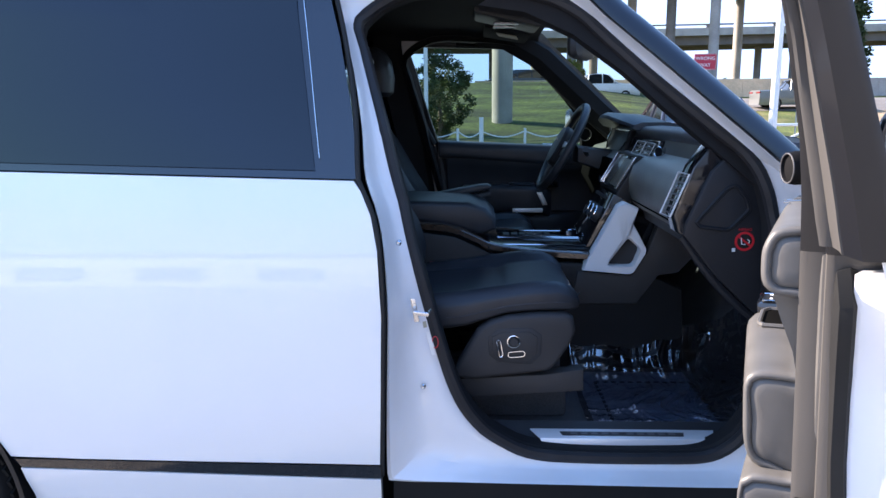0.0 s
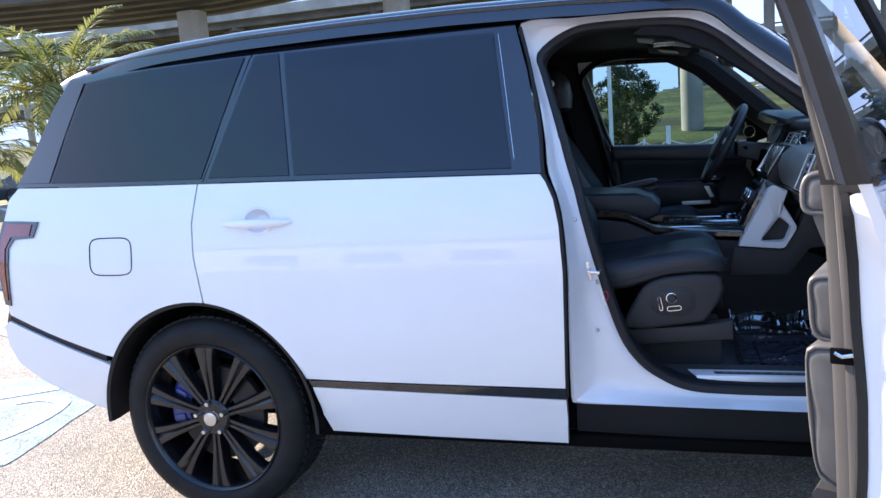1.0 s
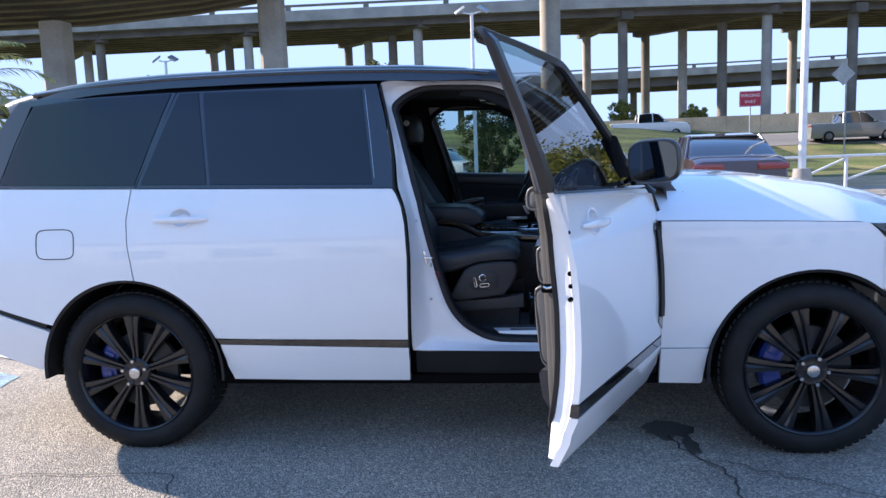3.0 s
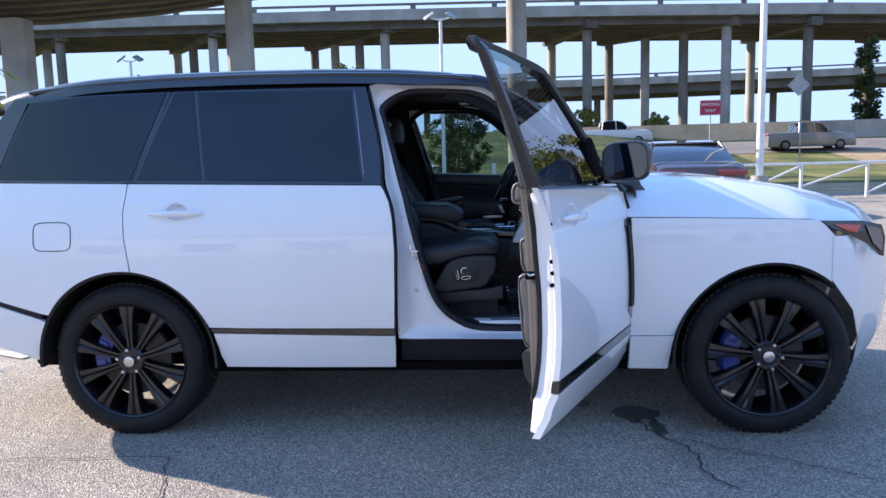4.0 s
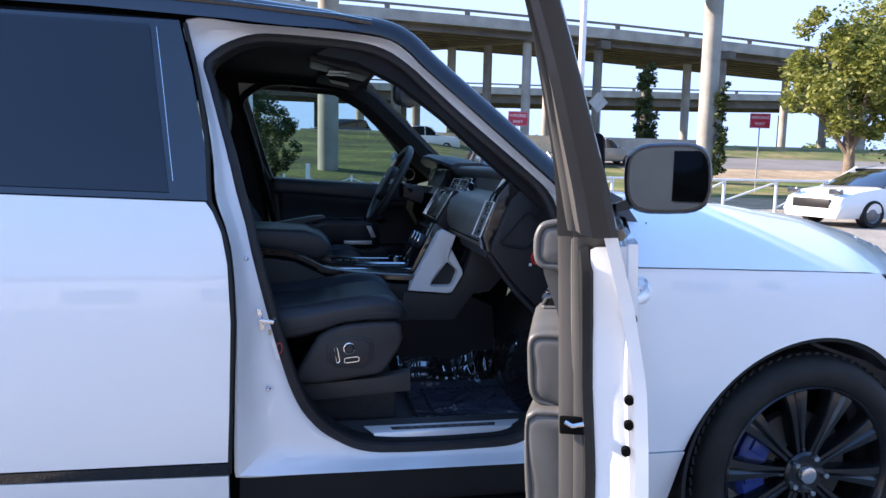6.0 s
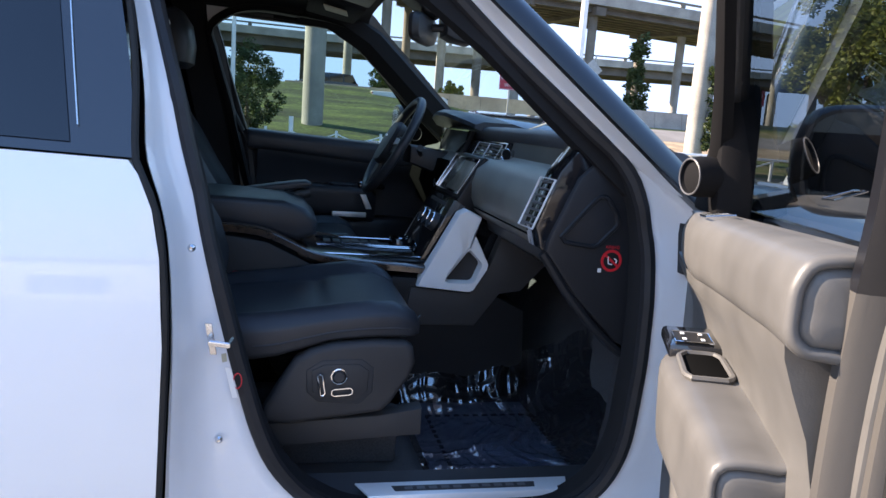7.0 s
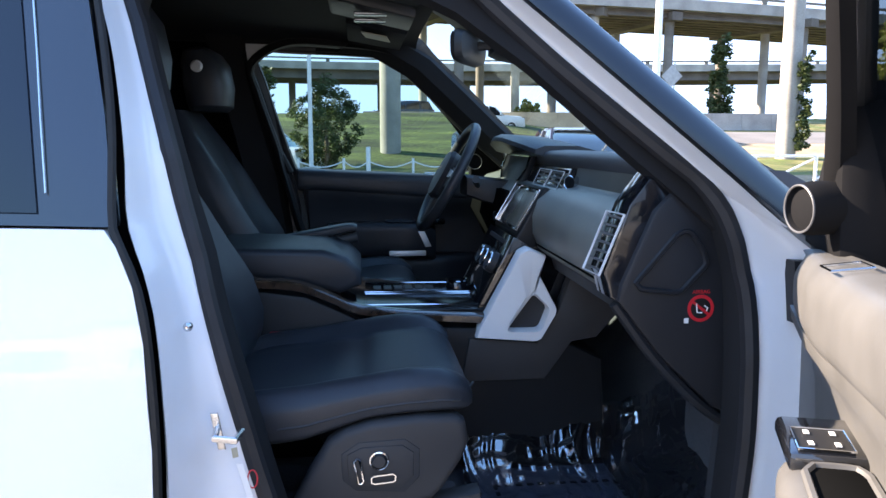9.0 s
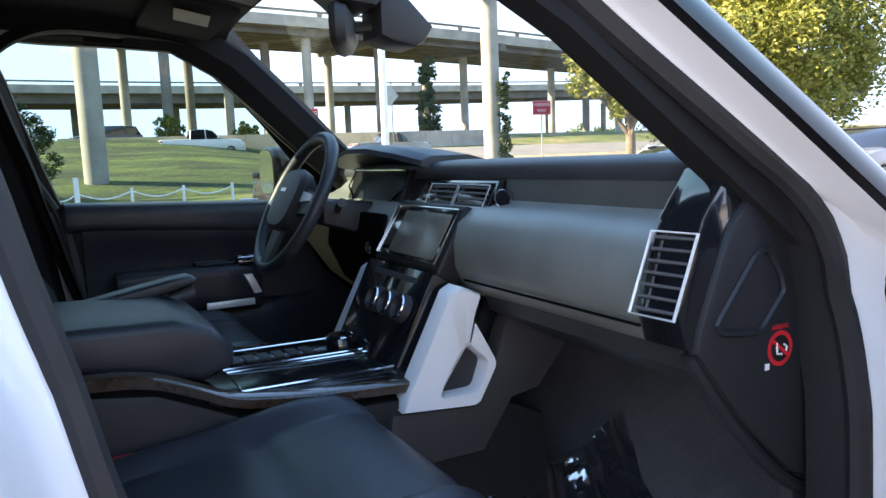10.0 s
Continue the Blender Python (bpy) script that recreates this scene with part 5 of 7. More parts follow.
    bm = revolve(bmesh.new(), [(0.0225, 0.0235), (0.026, 0.0215), (0.027, 0.0185), (0.0235, 0.0205)], 26, m, "Z", closed=True)
    part("dial_rim", bm, CHROME, car)
bm = bmesh.new()
box(bm, (0, 0, 0), (0.006, 0.21, 0.012), Matrix.Translation(Vector((2.036, -0.01, 1.098)) + outw * 0.002) @ Matrix.Rotation(0.46, 4, "Y"), bevel=0.001, seg=1)
part("button_bar", bm, GREYPLASTIC, car)
for side in (-1, 1):
    outer = [(1.940, 0.872), (1.946, 0.892), (2.050, 1.090), (2.072, 1.100), (2.116, 1.080), (2.098, 1.035), (2.147, 0.945), (2.148, 0.932), (2.108, 0.864), (2.095, 0.858)]
    hole = [(2.024, 0.892), (2.028, 0.900), (2.080, 0.972), (2.086, 0.978), (2.092, 0.975), (2.122, 0.948), (2.126, 0.940), (2.108, 0.893), (2.100, 0.888), (2.035, 0.888)]
    o = even([(x, 0, z) for x, z in outer], 60, True)
    h = []
    cen = Vector((2.075, 0, 0.930))
    for p in o:
        d = (p - cen).normalized()
        best = None
        for a, b in zip(hole, hole[1:] + hole[:1]):
            ax, az, bx, bz = a[0] - cen.x, a[1] - cen.z, b[0] - cen.x, b[1] - cen.z
            det = d.x * (az - bz) - d.z * (ax - bx)
            if abs(det) < 1e-9:
                continue
            t = (ax * (az - bz) - az * (ax - bx)) / det
            q = (d.x * az - d.z * ax) / det
            if t > 0 and -1e-6 <= q <= 1 + 1e-6:
                best = t
        h.append(cen + d * (best or 0.04))
    bm = bmesh.new()
    ys = side * 0.232
    rows = [[(p.x, side * 0.185, p.z) for p in o], [(p.x, side * 0.226, p.z) for p in o], [(p.x + (cen.x - p.x) * 0.03, ys, p.z + (cen.z - p.z) * 0.03) for p in o],
            [(lerp(p.x, q.x, 0.86), ys, lerp(p.z, q.z, 0.86)) for p, q in zip(o, h)], [(q.x, side * 0.222, q.z) for q in h], [(q.x, side * 0.190, q.z) for q in h]]
    loft(bm, rows, close_row=True)
    part("grab_bracket", bm, BRACKET, car, "satin silver console bracket")
    slab("bracket_backing", xz([(1.98, 0.87), (2.07, 1.06), (2.13, 0.95), (2.10, 0.87)], side * 0.195), (0, -side * 0.02, 0), PLASTIC, car, 0.0)
    slab("console_cheek", xz([(1.925, 0.868), (2.10, 0.852), (2.155, 0.935), (2.20, 1.06), (2.34, 0.95), (2.26, 0.86), (2.195, 0.85), (2.125, 0.752), (1.905, 0.752)], side * 0.214), (0, -side * 0.05, 0), GREYPLASTIC, car, 0.010, "charcoal plastic console cheek")

# dashboard
DASH = [(2.60, 1.17), (2.52, 1.265), (2.40, 1.322), (2.26, 1.336), (2.205, 1.333), (2.190, 1.322), (2.196, 1.300), (2.206, 1.285), (2.196, 1.262), (2.180, 1.252), (2.135, 1.240), (2.106, 1.215), (2.092, 1.175), (2.094, 1.130), (2.110, 1.092), (2.140, 1.068), (2.24, 1.03), (2.40, 0.98), (2.56, 0.97)]
bm = bmesh.new()
loft(bm, [[(x, y, z) for x, z in DASH] for y in np.linspace(-0.700, 0.76, 24)], close_row=True, cap=True)
part("dashboard", bm, DASH_LEATHER, car, "black leather dashboard with glovebox", sharp=50)
bm = bmesh.new()
loft(bm, [[(x, y, z) for x, z in ((2.60, 1.15), (2.52, 1.255), (2.40, 1.312), (2.26, 1.324), (2.215, 1.310), (2.230, 1.16), (2.6, 1.0))] for y in (-0.699, -0.785)], close_row=True, cap=True)
part("dash_end_top", bm, DASH_TOP, car)
pad = [(2.585, 1.195), (2.52, 1.268), (2.40, 1.325), (2.26, 1.339), (2.204, 1.336), (2.192, 1.331), (2.1865, 1.322), (2.189, 1.310), (2.194, 1.300)]
bm = bmesh.new()
loft(bm, [[(x, y, z) for x, z in pad + [(x + 0.012, z - 0.010) for x, z in pad[::-1]]] for y in np.linspace(-0.699, 0.755, 24)], close_row=True, cap=True)
part("dash_top", bm, DASH_TOP, car, "dark leather dashboard top", sharp=60)
bm = bmesh.new()
tube(bm, [(2.36, y, 1.331) for y in np.linspace(-0.69, -0.02, 20)], 0.0012, 5)
part("dash_seam", bm, STITCH, car)
slab("gloss_band", [(2.196, -0.212, 1.300), (2.186, -0.212, 1.245), (2.186, -0.69, 1.245), (2.196, -0.69, 1.300)], (0.01, 0, 0), DASH_BAND, car, 0.001, "textured dark dash band")
bm = revolve(bmesh.new(), [(0.0, 0.004), (0.0155, 0.004), (0.017, 0.006), (0.0185, 0.003), (0.0185, -0.014)], 24, Matrix.Translation((2.172, -0.236, 1.262)) @ Matrix.Rotation(radians(34), 4, "Z") @ Matrix.Rotation(radians(-90), 4, "Y"), "Z")
part("dash_button", bm, CHROME, car, "round chrome rimmed button")
bm = revolve(bmesh.new(), [(0.0, 0.0048), (0.0150, 0.0048), (0.0152, 0.0)], 24, Matrix.Translation((2.172, -0.236, 1.262)) @ Matrix.Rotation(radians(34), 4, "Z") @ Matrix.Rotation(radians(-90), 4, "Y"), "Z")
part("button_face", bm, SCREEN, car)
bm = bmesh.new()
tube(bm, [(2.098, y, 1.105) for y in np.linspace(-0.69, -0.20, 10)], 0.0025, 5)
part("glovebox_gap", bm, GAP, car)


def vent(name, corner, right, up, n_slats, parent, rim=0.0026):
    """An air vent: bright frame, dark throat and slats. corner is the lower left."""
    c, r, u = Vector(corner), Vector(right), Vector(up)
    o = r.cross(u).normalized()
    bm = bmesh.new()
    prism(bm, [q - o * 0.016 for q in (c, c + r, c + r + u, c + u)], -o * 0.012)
    v = part(name, bm, GAP, parent, "air vent with bright frame")
    bm = bmesh.new()
    tube(bm, [c + o * 0.004, c + r + o * 0.004, c + r + u + o * 0.004, c + u + o * 0.004], rim, 6, closed=True)
    part("vent_frame", bm, SILVER, v, "satin silver frame")
    for i in range(n_slats):
        f = (i + 0.5) / n_slats
        p = c + u * f + r * 0.04 - o * 0.004
        bm = bmesh.new()
        prism(bm, [p + o * 0.006, p + r * 0.92 + o * 0.006, p + r * 0.92 - o * 0.012 - u * 0.02, p - o * 0.012 - u * 0.02], u.normalized() * 0.0035)
        part("slat", bm, SLAT, v)
    return v


# end vent, gloss end cap, side panel
slab("dash_end_cap", [(2.082, -0.703, 1.118), (2.075, -0.703, 1.135), (2.118, -0.703, 1.255), (2.165, -0.703, 1.318), (2.225, -0.703, 1.330), (2.25, -0.703, 1.10), (2.12, -0.703, 1.075), (2.09, -0.703, 1.09)], (0, -0.080, 0), GLOSS, car, 0.007, "gloss black dash end")
vent("side_vent", (2.0655, -0.708, 1.130), (0.006, -0.074, 0.0), (0.042, 0, 0.106), 7, car)
slab("dash_side_panel", xz([(2.160, 1.245), (2.105, 1.115), (2.100, 1.085), (2.180, 0.985), (2.285, 0.885), (2.345, 0.86), (2.345, 1.19), (2.30, 1.235), (2.215, 1.300)], -0.793), (0, 0.03, 0), PANEL_BLACK, car, 0.010, "dark dash side panel")
bm = bmesh.new()
tube(bm, even([(2.130, -0.795, 1.120), (2.200, -0.795, 1.203), (2.215, -0.795, 1.210), (2.228, -0.795, 1.206), (2.252, -0.795, 1.172), (2.258, -0.795, 1.150), (2.216, -0.795, 1.105), (2.205, -0.795, 1.100), (2.14, -0.795, 1.108)], 50, True), 0.005, 6, closed=True)
part("panel_recess", bm, PANEL_BLACK, car)
bm = bmesh.new()
tube(bm, smooth_line([(2.100, -0.775, 1.080), (2.18, -0.775, 0.975), (2.27, -0.775, 0.885), (2.33, -0.775, 0.845)], 20), 0.011, 8)
part("footwell_edge", bm, PANEL_BLACK, car)
slab("kick_panel", xz([(2.33, 1.19), (2.60, 1.15), (2.58, 0.50), (2.27, 0.50), (2.30, 0.70), (2.31, 0.86)], -0.775), (0, 0.02, 0), PLASTIC, car, 0.0)
slab("lower_dash", [(2.13, -0.77, 1.075), (2.24, -0.77, 1.03), (2.45, -0.77, 0.98), (2.50, -0.77, 0.93), (2.30, -0.77, 0.96), (2.14, -0.77, 1.045)], (0, 0.55, 0), PLASTIC, car, 0.004)
# airbag warning label
lab = part("warning_label", revolve(bmesh.new(), [(0.0185, 0.0), (0.0245, 0.0), (0.0245, 0.001), (0.0185, 0.001)], 36, Matrix.Translation((2.252, -0.7945, 1.071)), closed=True), RED_PRINT, car, "round red and white airbag warning sticker")
bm = revolve(bmesh.new(), [(0.0, 0.0), (0.019, 0.0), (0.019, 0.0008)], 30, Matrix.Translation((2.252, -0.7942, 1.071)))
part("label_ground", bm, BLACK_PRINT, lab)
bm = bmesh.new()
box(bm, (0, 0, 0), (0.042, 0.0012, 0.005), Matrix.Translation((2.252, -0.7955, 1.071)) @ Matrix.Rotation(radians(38), 4, "Y"))
part("label_bar", bm, RED_PRINT, lab)
bm = bmesh.new()
tube(bm, [(2.243, -0.7955, 1.080), (2.245, -0.7955, 1.064), (2.254, -0.7955, 1.063)], 0.0014, 5)
tube(bm, [(2.258, -0.7955, 1.076), (2.264, -0.7955, 1.072), (2.262, -0.7955, 1.066)], 0.0014, 5)
part("label_sign", bm, WHITE_PRINT, lab)
bm = bmesh.new()
box(bm, (2.226, -0.7945, 1.049), (0.008, 0.001, 0.009))
part("label_tab", bm, WHITE_PRINT, lab)
bm = text_mesh("AIRBAG", 0.0095, 0.0003)
bmesh.ops.transform(bm, matrix=Matrix.Translation((2.252, -0.7938, 1.1005)) @ Matrix.Rotation(radians(90), 4, "X"), verts=bm.verts[:])
part("label_word", bm, RED_PRINT, lab, flip=False)

# screen, centre vents, binnacle
SC = [Vector((2.066, 0.128, 1.128)), Vector((2.066, -0.160, 1.128)), Vector((2.128, -0.160, 1.232)), Vector((2.128, 0.128, 1.232))]
scn = (SC[1] - SC[0]).cross(SC[3] - SC[0]).normalized()
if scn.x > 0:
    scn = -scn
slab("screen_surround", [p + scn * 0.012 for p in (SC[0] + Vector((-0.006, 0.015, -0.014)), SC[1] + Vector((-0.006, -0.012, -0.014)), SC[2] + Vector((0.006, -0.012, 0.012)), SC[3] + Vector((0.006, 0.015, 0.012)))], -scn * 0.06, SATIN, car, 0.010, "dark screen surround", 3)
slab("screen_bezel", [p + scn * 0.0155 for p in SC], -scn * 0.006, GLOSS, car, 0.002, "gloss black screen bezel")


def on_screen(u, v):
    return SC[0].lerp(SC[1], u).lerp(SC[3].lerp(SC[2], u), v) + scn * 0.0175


slab("screen", [on_screen(0.20, 0.06), on_screen(0.95, 0.06), on_screen(0.95, 0.90), on_screen(0.20, 0.90)], -scn * 0.004, DISPLAY, car, 0.001, "centre touchscreen with a tan reflection painted in")
bm = bmesh.new()
tube(bm, [p + scn * 0.0165 for p in SC], 0.0011, 5, closed=True)
part("screen_trim", bm, CHROME, car)
slab("vent_housing", [(2.152, 0.170, 1.236), (2.152, -0.208, 1.236), (2.180, -0.208, 1.296), (2.180, 0.170, 1.296)], (0.05, 0, 0.0), GLOSS, car, 0.006)
vent("centre_vent", (2.150, 0.058, 1.241), (0, -0.122, 0), (0.022, 0, 0.044), 4, car, 0.0013)
vent("centre_vent", (2.150, -0.072, 1.241), (0, -0.122, 0), (0.022, 0, 0.044), 4, car, 0.0013)
bm = bmesh.new()
rows = []
for y, lift, x0 in ((0.10, 0.0, 2.16), (0.16, 0.018, 2.12), (0.28, 0.034, 2.095), (0.40, 0.036, 2.09), (0.50, 0.024, 2.10), (0.60, 0.0, 2.14)):
    rows.append([(x0, y, 1.328 + lift), (x0 + 0.004, y, 1.340 + lift), (x0 + 0.03, y, 1.350 + lift), (x0 + 0.13, y, 1.350 + lift * 0.8), (2.40, y, 1.322), (2.40, y, 1.29), (x0 + 0.02, y, 1.322 + lift)])
loft(bm, rows, close_row=True, cap=True)
part("binnacle_hood", bm, LEATHER, car, "leather instrument hood")
slab("instrument_screen", [(2.135, 0.180, 1.224), (2.135, 0.54, 1.224), (2.17, 0.54, 1.318), (2.17, 0.180, 1.318)], (0.02, 0, 0), SCREEN, car, 0.004, "dark instrument display")
bm = bmesh.new()
tube(bm, [(2.130, 0.270, 1.218), (2.130, 0.450, 1.218), (2.150, 0.545, 1.274), (2.165, 0.520, 1.318), (2.165, 0.180, 1.318), (2.152, 0.168, 1.282)], 0.003, 5, closed=True)
part("instrument_trim", bm, CHROME, car)
slab("column_shroud", [(1.99, 0.315, 1.19), (1.99, 0.315, 1.255), (2.16, 0.315, 1.235), (2.20, 0.315, 1.12)], (0, 0.15, 0), PLASTIC, car, 0.02, "steering column shroud")
# Gap black without gloss: the shade over this panel is put into its material.
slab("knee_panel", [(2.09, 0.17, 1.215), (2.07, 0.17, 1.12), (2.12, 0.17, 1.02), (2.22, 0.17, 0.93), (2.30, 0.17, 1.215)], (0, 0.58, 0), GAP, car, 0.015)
for y, z in ((0.27, 1.235), (0.50, 1.235)):
    bm = bmesh.new()
    tube(bm, [(2.03, 0.39 + (y - 0.39) * 0.6, 1.222), (2.015, y, z), (2.01, y + (y - 0.39) * 0.35, z + 0.012)], [0.008, 0.009, 0.012], 8)
    part("column_stalk", bm, PLASTIC, car)
bm = revolve(bmesh.new(), [(0.0, 0.004), (0.010, 0.005), (0.014, 0.003), (0.016, 0.0)], 20, Matrix.Translation((2.066, 0.215, 1.135)) @ Matrix.Rotation(radians(-90), 4, "Y"), "Z")
part("start_button", bm, CHROME, car, "chrome rimmed start button")

# steering wheel
SW = Matrix.Translation((1.942, 0.391, 1.246)) @ Matrix.Rotation(radians(-61.5), 4, "Y")
bm = bmesh.new()
tube(bm, [SW @ Vector((0.182 * math.cos(a), 0.182 * math.sin(a), 0)) for a in np.linspace(0, 2 * math.pi, 61)[:-1]], 0.0165, 10, closed=True)
wheel = part("steering_wheel", bm, LEATHER, car, "black leather steering wheel with silver spokes")
bm = bmesh.new()
rows = []
for h, r in ((-0.03, 0.06), (0.0, 0.088), (0.020, 0.092), (0.032, 0.082), (0.037, 0.05)):
    rows.append([SW @ Vector((r * 0.92 * abs(math.cos(a)) ** 0.6 * (1 if math.cos(a) > 0 else -1), r * abs(math.sin(a)) ** 0.7 * (1 if math.sin(a) > 0 else -1), h)) for a in [2 * math.pi * k / 24 for k in range(24)]])
loft(bm, rows, close_row=True, cap=True)
part("hub_pad", bm, PLASTIC, wheel)
for ang in (90, 270, 180):
    m = SW @ Matrix.Rotation(radians(ang), 4, "Z")
    bm = bmesh.new()
    loft(bm, [[m @ Vector((r, s * w, h)) for s, h in ((-1, 0.0), (-1, 0.012), (1, 0.012), (1, 0.0))] for r, w in ((0.06, 0.040), (0.12, 0.030), (0.176, 0.026))], close_row=True, cap=True)
    part("spoke", bm, PLASTIC, wheel)
    if ang != 180:
        bm = bmesh.new()
        loft(bm, [[m @ Vector((r, s * w + 0.012, h)) for s, h in ((-1, 0.011), (-1, 0.017), (1, 0.017), (1, 0.011))] for r, w in ((0.085, 0.014), (0.12, 0.012), (0.16, 0.008))], close_row=True, cap=True)
        part("spoke_trim", bm, SILVER, wheel, "silver spoke trim")
bm = bmesh.new()
box(bm, (0, 0, 0), (0.010, 0.042, 0.003), SW @ Matrix.Translation((0.018, 0, 0.039)))
part("hub_badge", bm, STEEL, wheel)

# roof fittings
slab("visor_label", [(1.665, 0.255, 1.682), (1.74, 0.255, 1.668), (1.755, 0.37, 1.668), (1.68, 0.37, 1.682)], (0, 0, 0.004), SIGNPALE, car, 0.0, "pale printed warning label on the visor")
for y in (0.42, -0.42):
    slab("sun_visor", [(1.62, y - 0.19, 1.702), (1.80, y - 0.19, 1.672), (1.80, y + 0.19, 1.672), (1.62, y + 0.19, 1.702)], (0.002, 0, 0.018), HEADLINER, car, 0.007, "folded dark sun visor")
slab("overhead_console", [(1.58, -0.12, 1.712), (1.80, -0.11, 1.665), (1.80, 0.11, 1.665), (1.58, 0.12, 1.712)], (0.0, 0, 0.03), PLASTIC, car, 0.010, "dark overhead console")
for y in (-0.05, 0.05):
    bm = bmesh.new()
    box(bm, (1.69, y, 1.684), (0.09, 0.05, 0.008), pose(0, 0, 0), bevel=0.003)
    part("map_lamp", bm, LAMP_CLEAR, car)
bm = bmesh.new()
tube(bm, [(1.960, 0.012, 1.613), (1.985, 0.005, 1.616), (2.020, 0.0, 1.618)], 0.012, 8)
part("mirror_stalk", bm, PLASTIC, car)
slab("camera_cover", [(2.010, -0.055, 1.700), (2.010, -0.055, 1.594), (2.037, -0.055, 1.582), (2.090, -0.055, 1.573), (2.110, -0.055, 1.584), (2.132, -0.055, 1.616), (2.072, -0.055, 1.674)], (0, 0.11, 0), PLASTIC, car, 0.012, "black sensor cover behind the mirror")
slab("mirror_bracket", [(1.86, -0.075, 1.712), (1.925, -0.075, 1.668), (1.945, -0.075, 1.650), (1.995, -0.075, 1.645), (2.014, -0.075, 1.662), (2.014, -0.075, 1.712)], (0, 0.15, 0), PLASTIC, car, 0.012, "black mirror bracket housing")
bm = bmesh.new()
M = Matrix.Translation((1.950, 0.015, 1.610)) @ Matrix.Rotation(radians(-25), 4, "Z")
rows = []
for x, sy, sz in ((-0.012, 0.118, 0.041), (0.000, 0.122, 0.045), (0.018, 0.115, 0.039), (0.030, 0.080, 0.022)):
    rows.append([M @ Vector((x, sy * abs(math.cos(a)) ** 0.5 * (1 if math.cos(a) > 0 else -1), sz * abs(math.sin(a)) ** 0.6 * (1 if math.sin(a) > 0 else -1))) for a in [2 * math.pi * k / 24 for k in range(24)]])
loft(bm, rows, close_row=True, cap=True)
rear_mirror = part("inside_mirror", bm, PLASTIC, car, "black inside mirror")
bm = bmesh.new()
face(bm, [bm.verts.new(M @ Vector((-0.0135, 0.110 * abs(math.cos(a)) ** 0.5 * (1 if math.cos(a) > 0 else -1), 0.035 * abs(math.sin(a)) ** 0.6 * (1 if math.sin(a) > 0 else -1)))) for a in [2 * math.pi * k / 24 for k in range(24)]])
part("mirror_face", bm, MIRROR, rear_mirror)

# sill plate, striker, shut bolts and stickers
slab("sill_plate", [(1.728, -0.750, 0.5425), (1.752, -0.800, 0.5380), (2.205, -0.800, 0.5370), (2.220, -0.750, 0.5415)], (0, 0.0, 0.005), SILVER, car, 0.0015, "brushed silver sill plate with a lettered strip")
slab("sill_lip", [(1.752, -0.8005, 0.5425), (1.756, -0.8065, 0.5190), (2.206, -0.8065, 0.5180), (2.205, -0.8005, 0.5415)], (0, 0.003, 0.001), SILVER, car, 0.001, "bright front lip of the sill plate")
slab("sill_strip", [(1.806, -0.768, 0.5458), (1.812, -0.787, 0.5441), (2.132, -0.787, 0.5432), (2.136, -0.768, 0.5449)], (0, 0.0, 0.0015), GREYPLASTIC, car, 0.0)
for i in range(10):
    x = 1.834 + 0.0275 * i + (0.012 if i > 4 else 0)
    slab("sill_mark", [(x, -0.7725, 0.5463), (x, -0.7830, 0.5453), (x + 0.018, -0.7830, 0.5453), (x + 0.018, -0.7725, 0.5463)], (0, 0.0, 0.0014), SLAT, car, 0.0)
slab("sill_base", [(1.45, -0.70, 0.548), (1.45, -0.80, 0.50), (1.45, -0.80, 0.46), (1.45, -0.66, 0.46)], (0.86, 0, 0), PLASTIC, car, 0.006)
bm = bmesh.new()
prism(bm, [(1.418, -0.880, 0.945), (1.430, -0.880, 0.945), (1.440, -0.880, 0.885), (1.428, -0.880, 0.885)], (0, -0.006, 0), 0.002)
part("striker_plate", bm, STEEL, car, "bright steel door striker")
bm = bmesh.new()
tube(bm, [(1.428, -0.884, 0.920), (1.432, -0.925, 0.920), (1.462, -0.930, 0.917), (1.466, -0.884, 0.914)], 0.0055, 8)
part("striker_loop", bm, STEEL, car)
for x, z in ((1.363, 1.085), (1.418, 0.72)):
    m = Matrix.Translation((x + 0.03, -0.892, z))
    bm = revolve(bmesh.new(), [(0.0, -0.003), (0.003, -0.004), (0.005, -0.002), (0.007, 0.0), (0.007, 0.006)], 14, m)
    part("shut_bolt", bm, STEEL, car)
bm = bmesh.new()
prism(bm, [(1.455, -0.8825, 0.86), (1.465, -0.8825, 0.86), (1.480, -0.8825, 0.80), (1.470, -0.8825, 0.80)], (0, -0.001, 0))
part("shut_label", bm, WHITE_PRINT, car, "small pale sticker")
bm = bmesh.new()
tube(bm, [(1.4785 + 0.0075 * math.cos(a), -0.880, 0.832 + 0.015 * math.sin(a)) for a in np.linspace(0, 2 * math.pi, 25)[:-1]], 0.0012, 5, closed=True)
part("shut_roundel", bm, RED_PRINT, car, "small round red and white sticker")
bm = bmesh.new()
prism(bm, [(1.448, -0.8835, 0.886), (1.457, -0.8835, 0.888), (1.459, -0.8835, 0.872), (1.450, -0.8835, 0.870)], (0, -0.001, 0))
part("shut_label", bm, SIGNPALE, car, "small yellow sticker")
# rear bench glimpsed behind the front seats
slab("rear_bench", xz([(0.10, 0.60), (0.10, 0.98), (0.48, 0.98), (0.60, 0.92), (0.60, 0.60)], -0.66), (0, 1.32, 0), LEATHER, car, 0.04, "black leather rear bench")
slab("rear_backrest", xz([(0.05, 0.98), (-0.12, 1.42), (0.0, 1.46), (0.22, 0.98)], -0.66), (0, 1.32, 0), LEATHER, car, 0.03)

# ---- loose things in the footwell ----
FILM = pane_material("clear_film", (0.80, 0.84, 0.92), 0.50, 0.10)
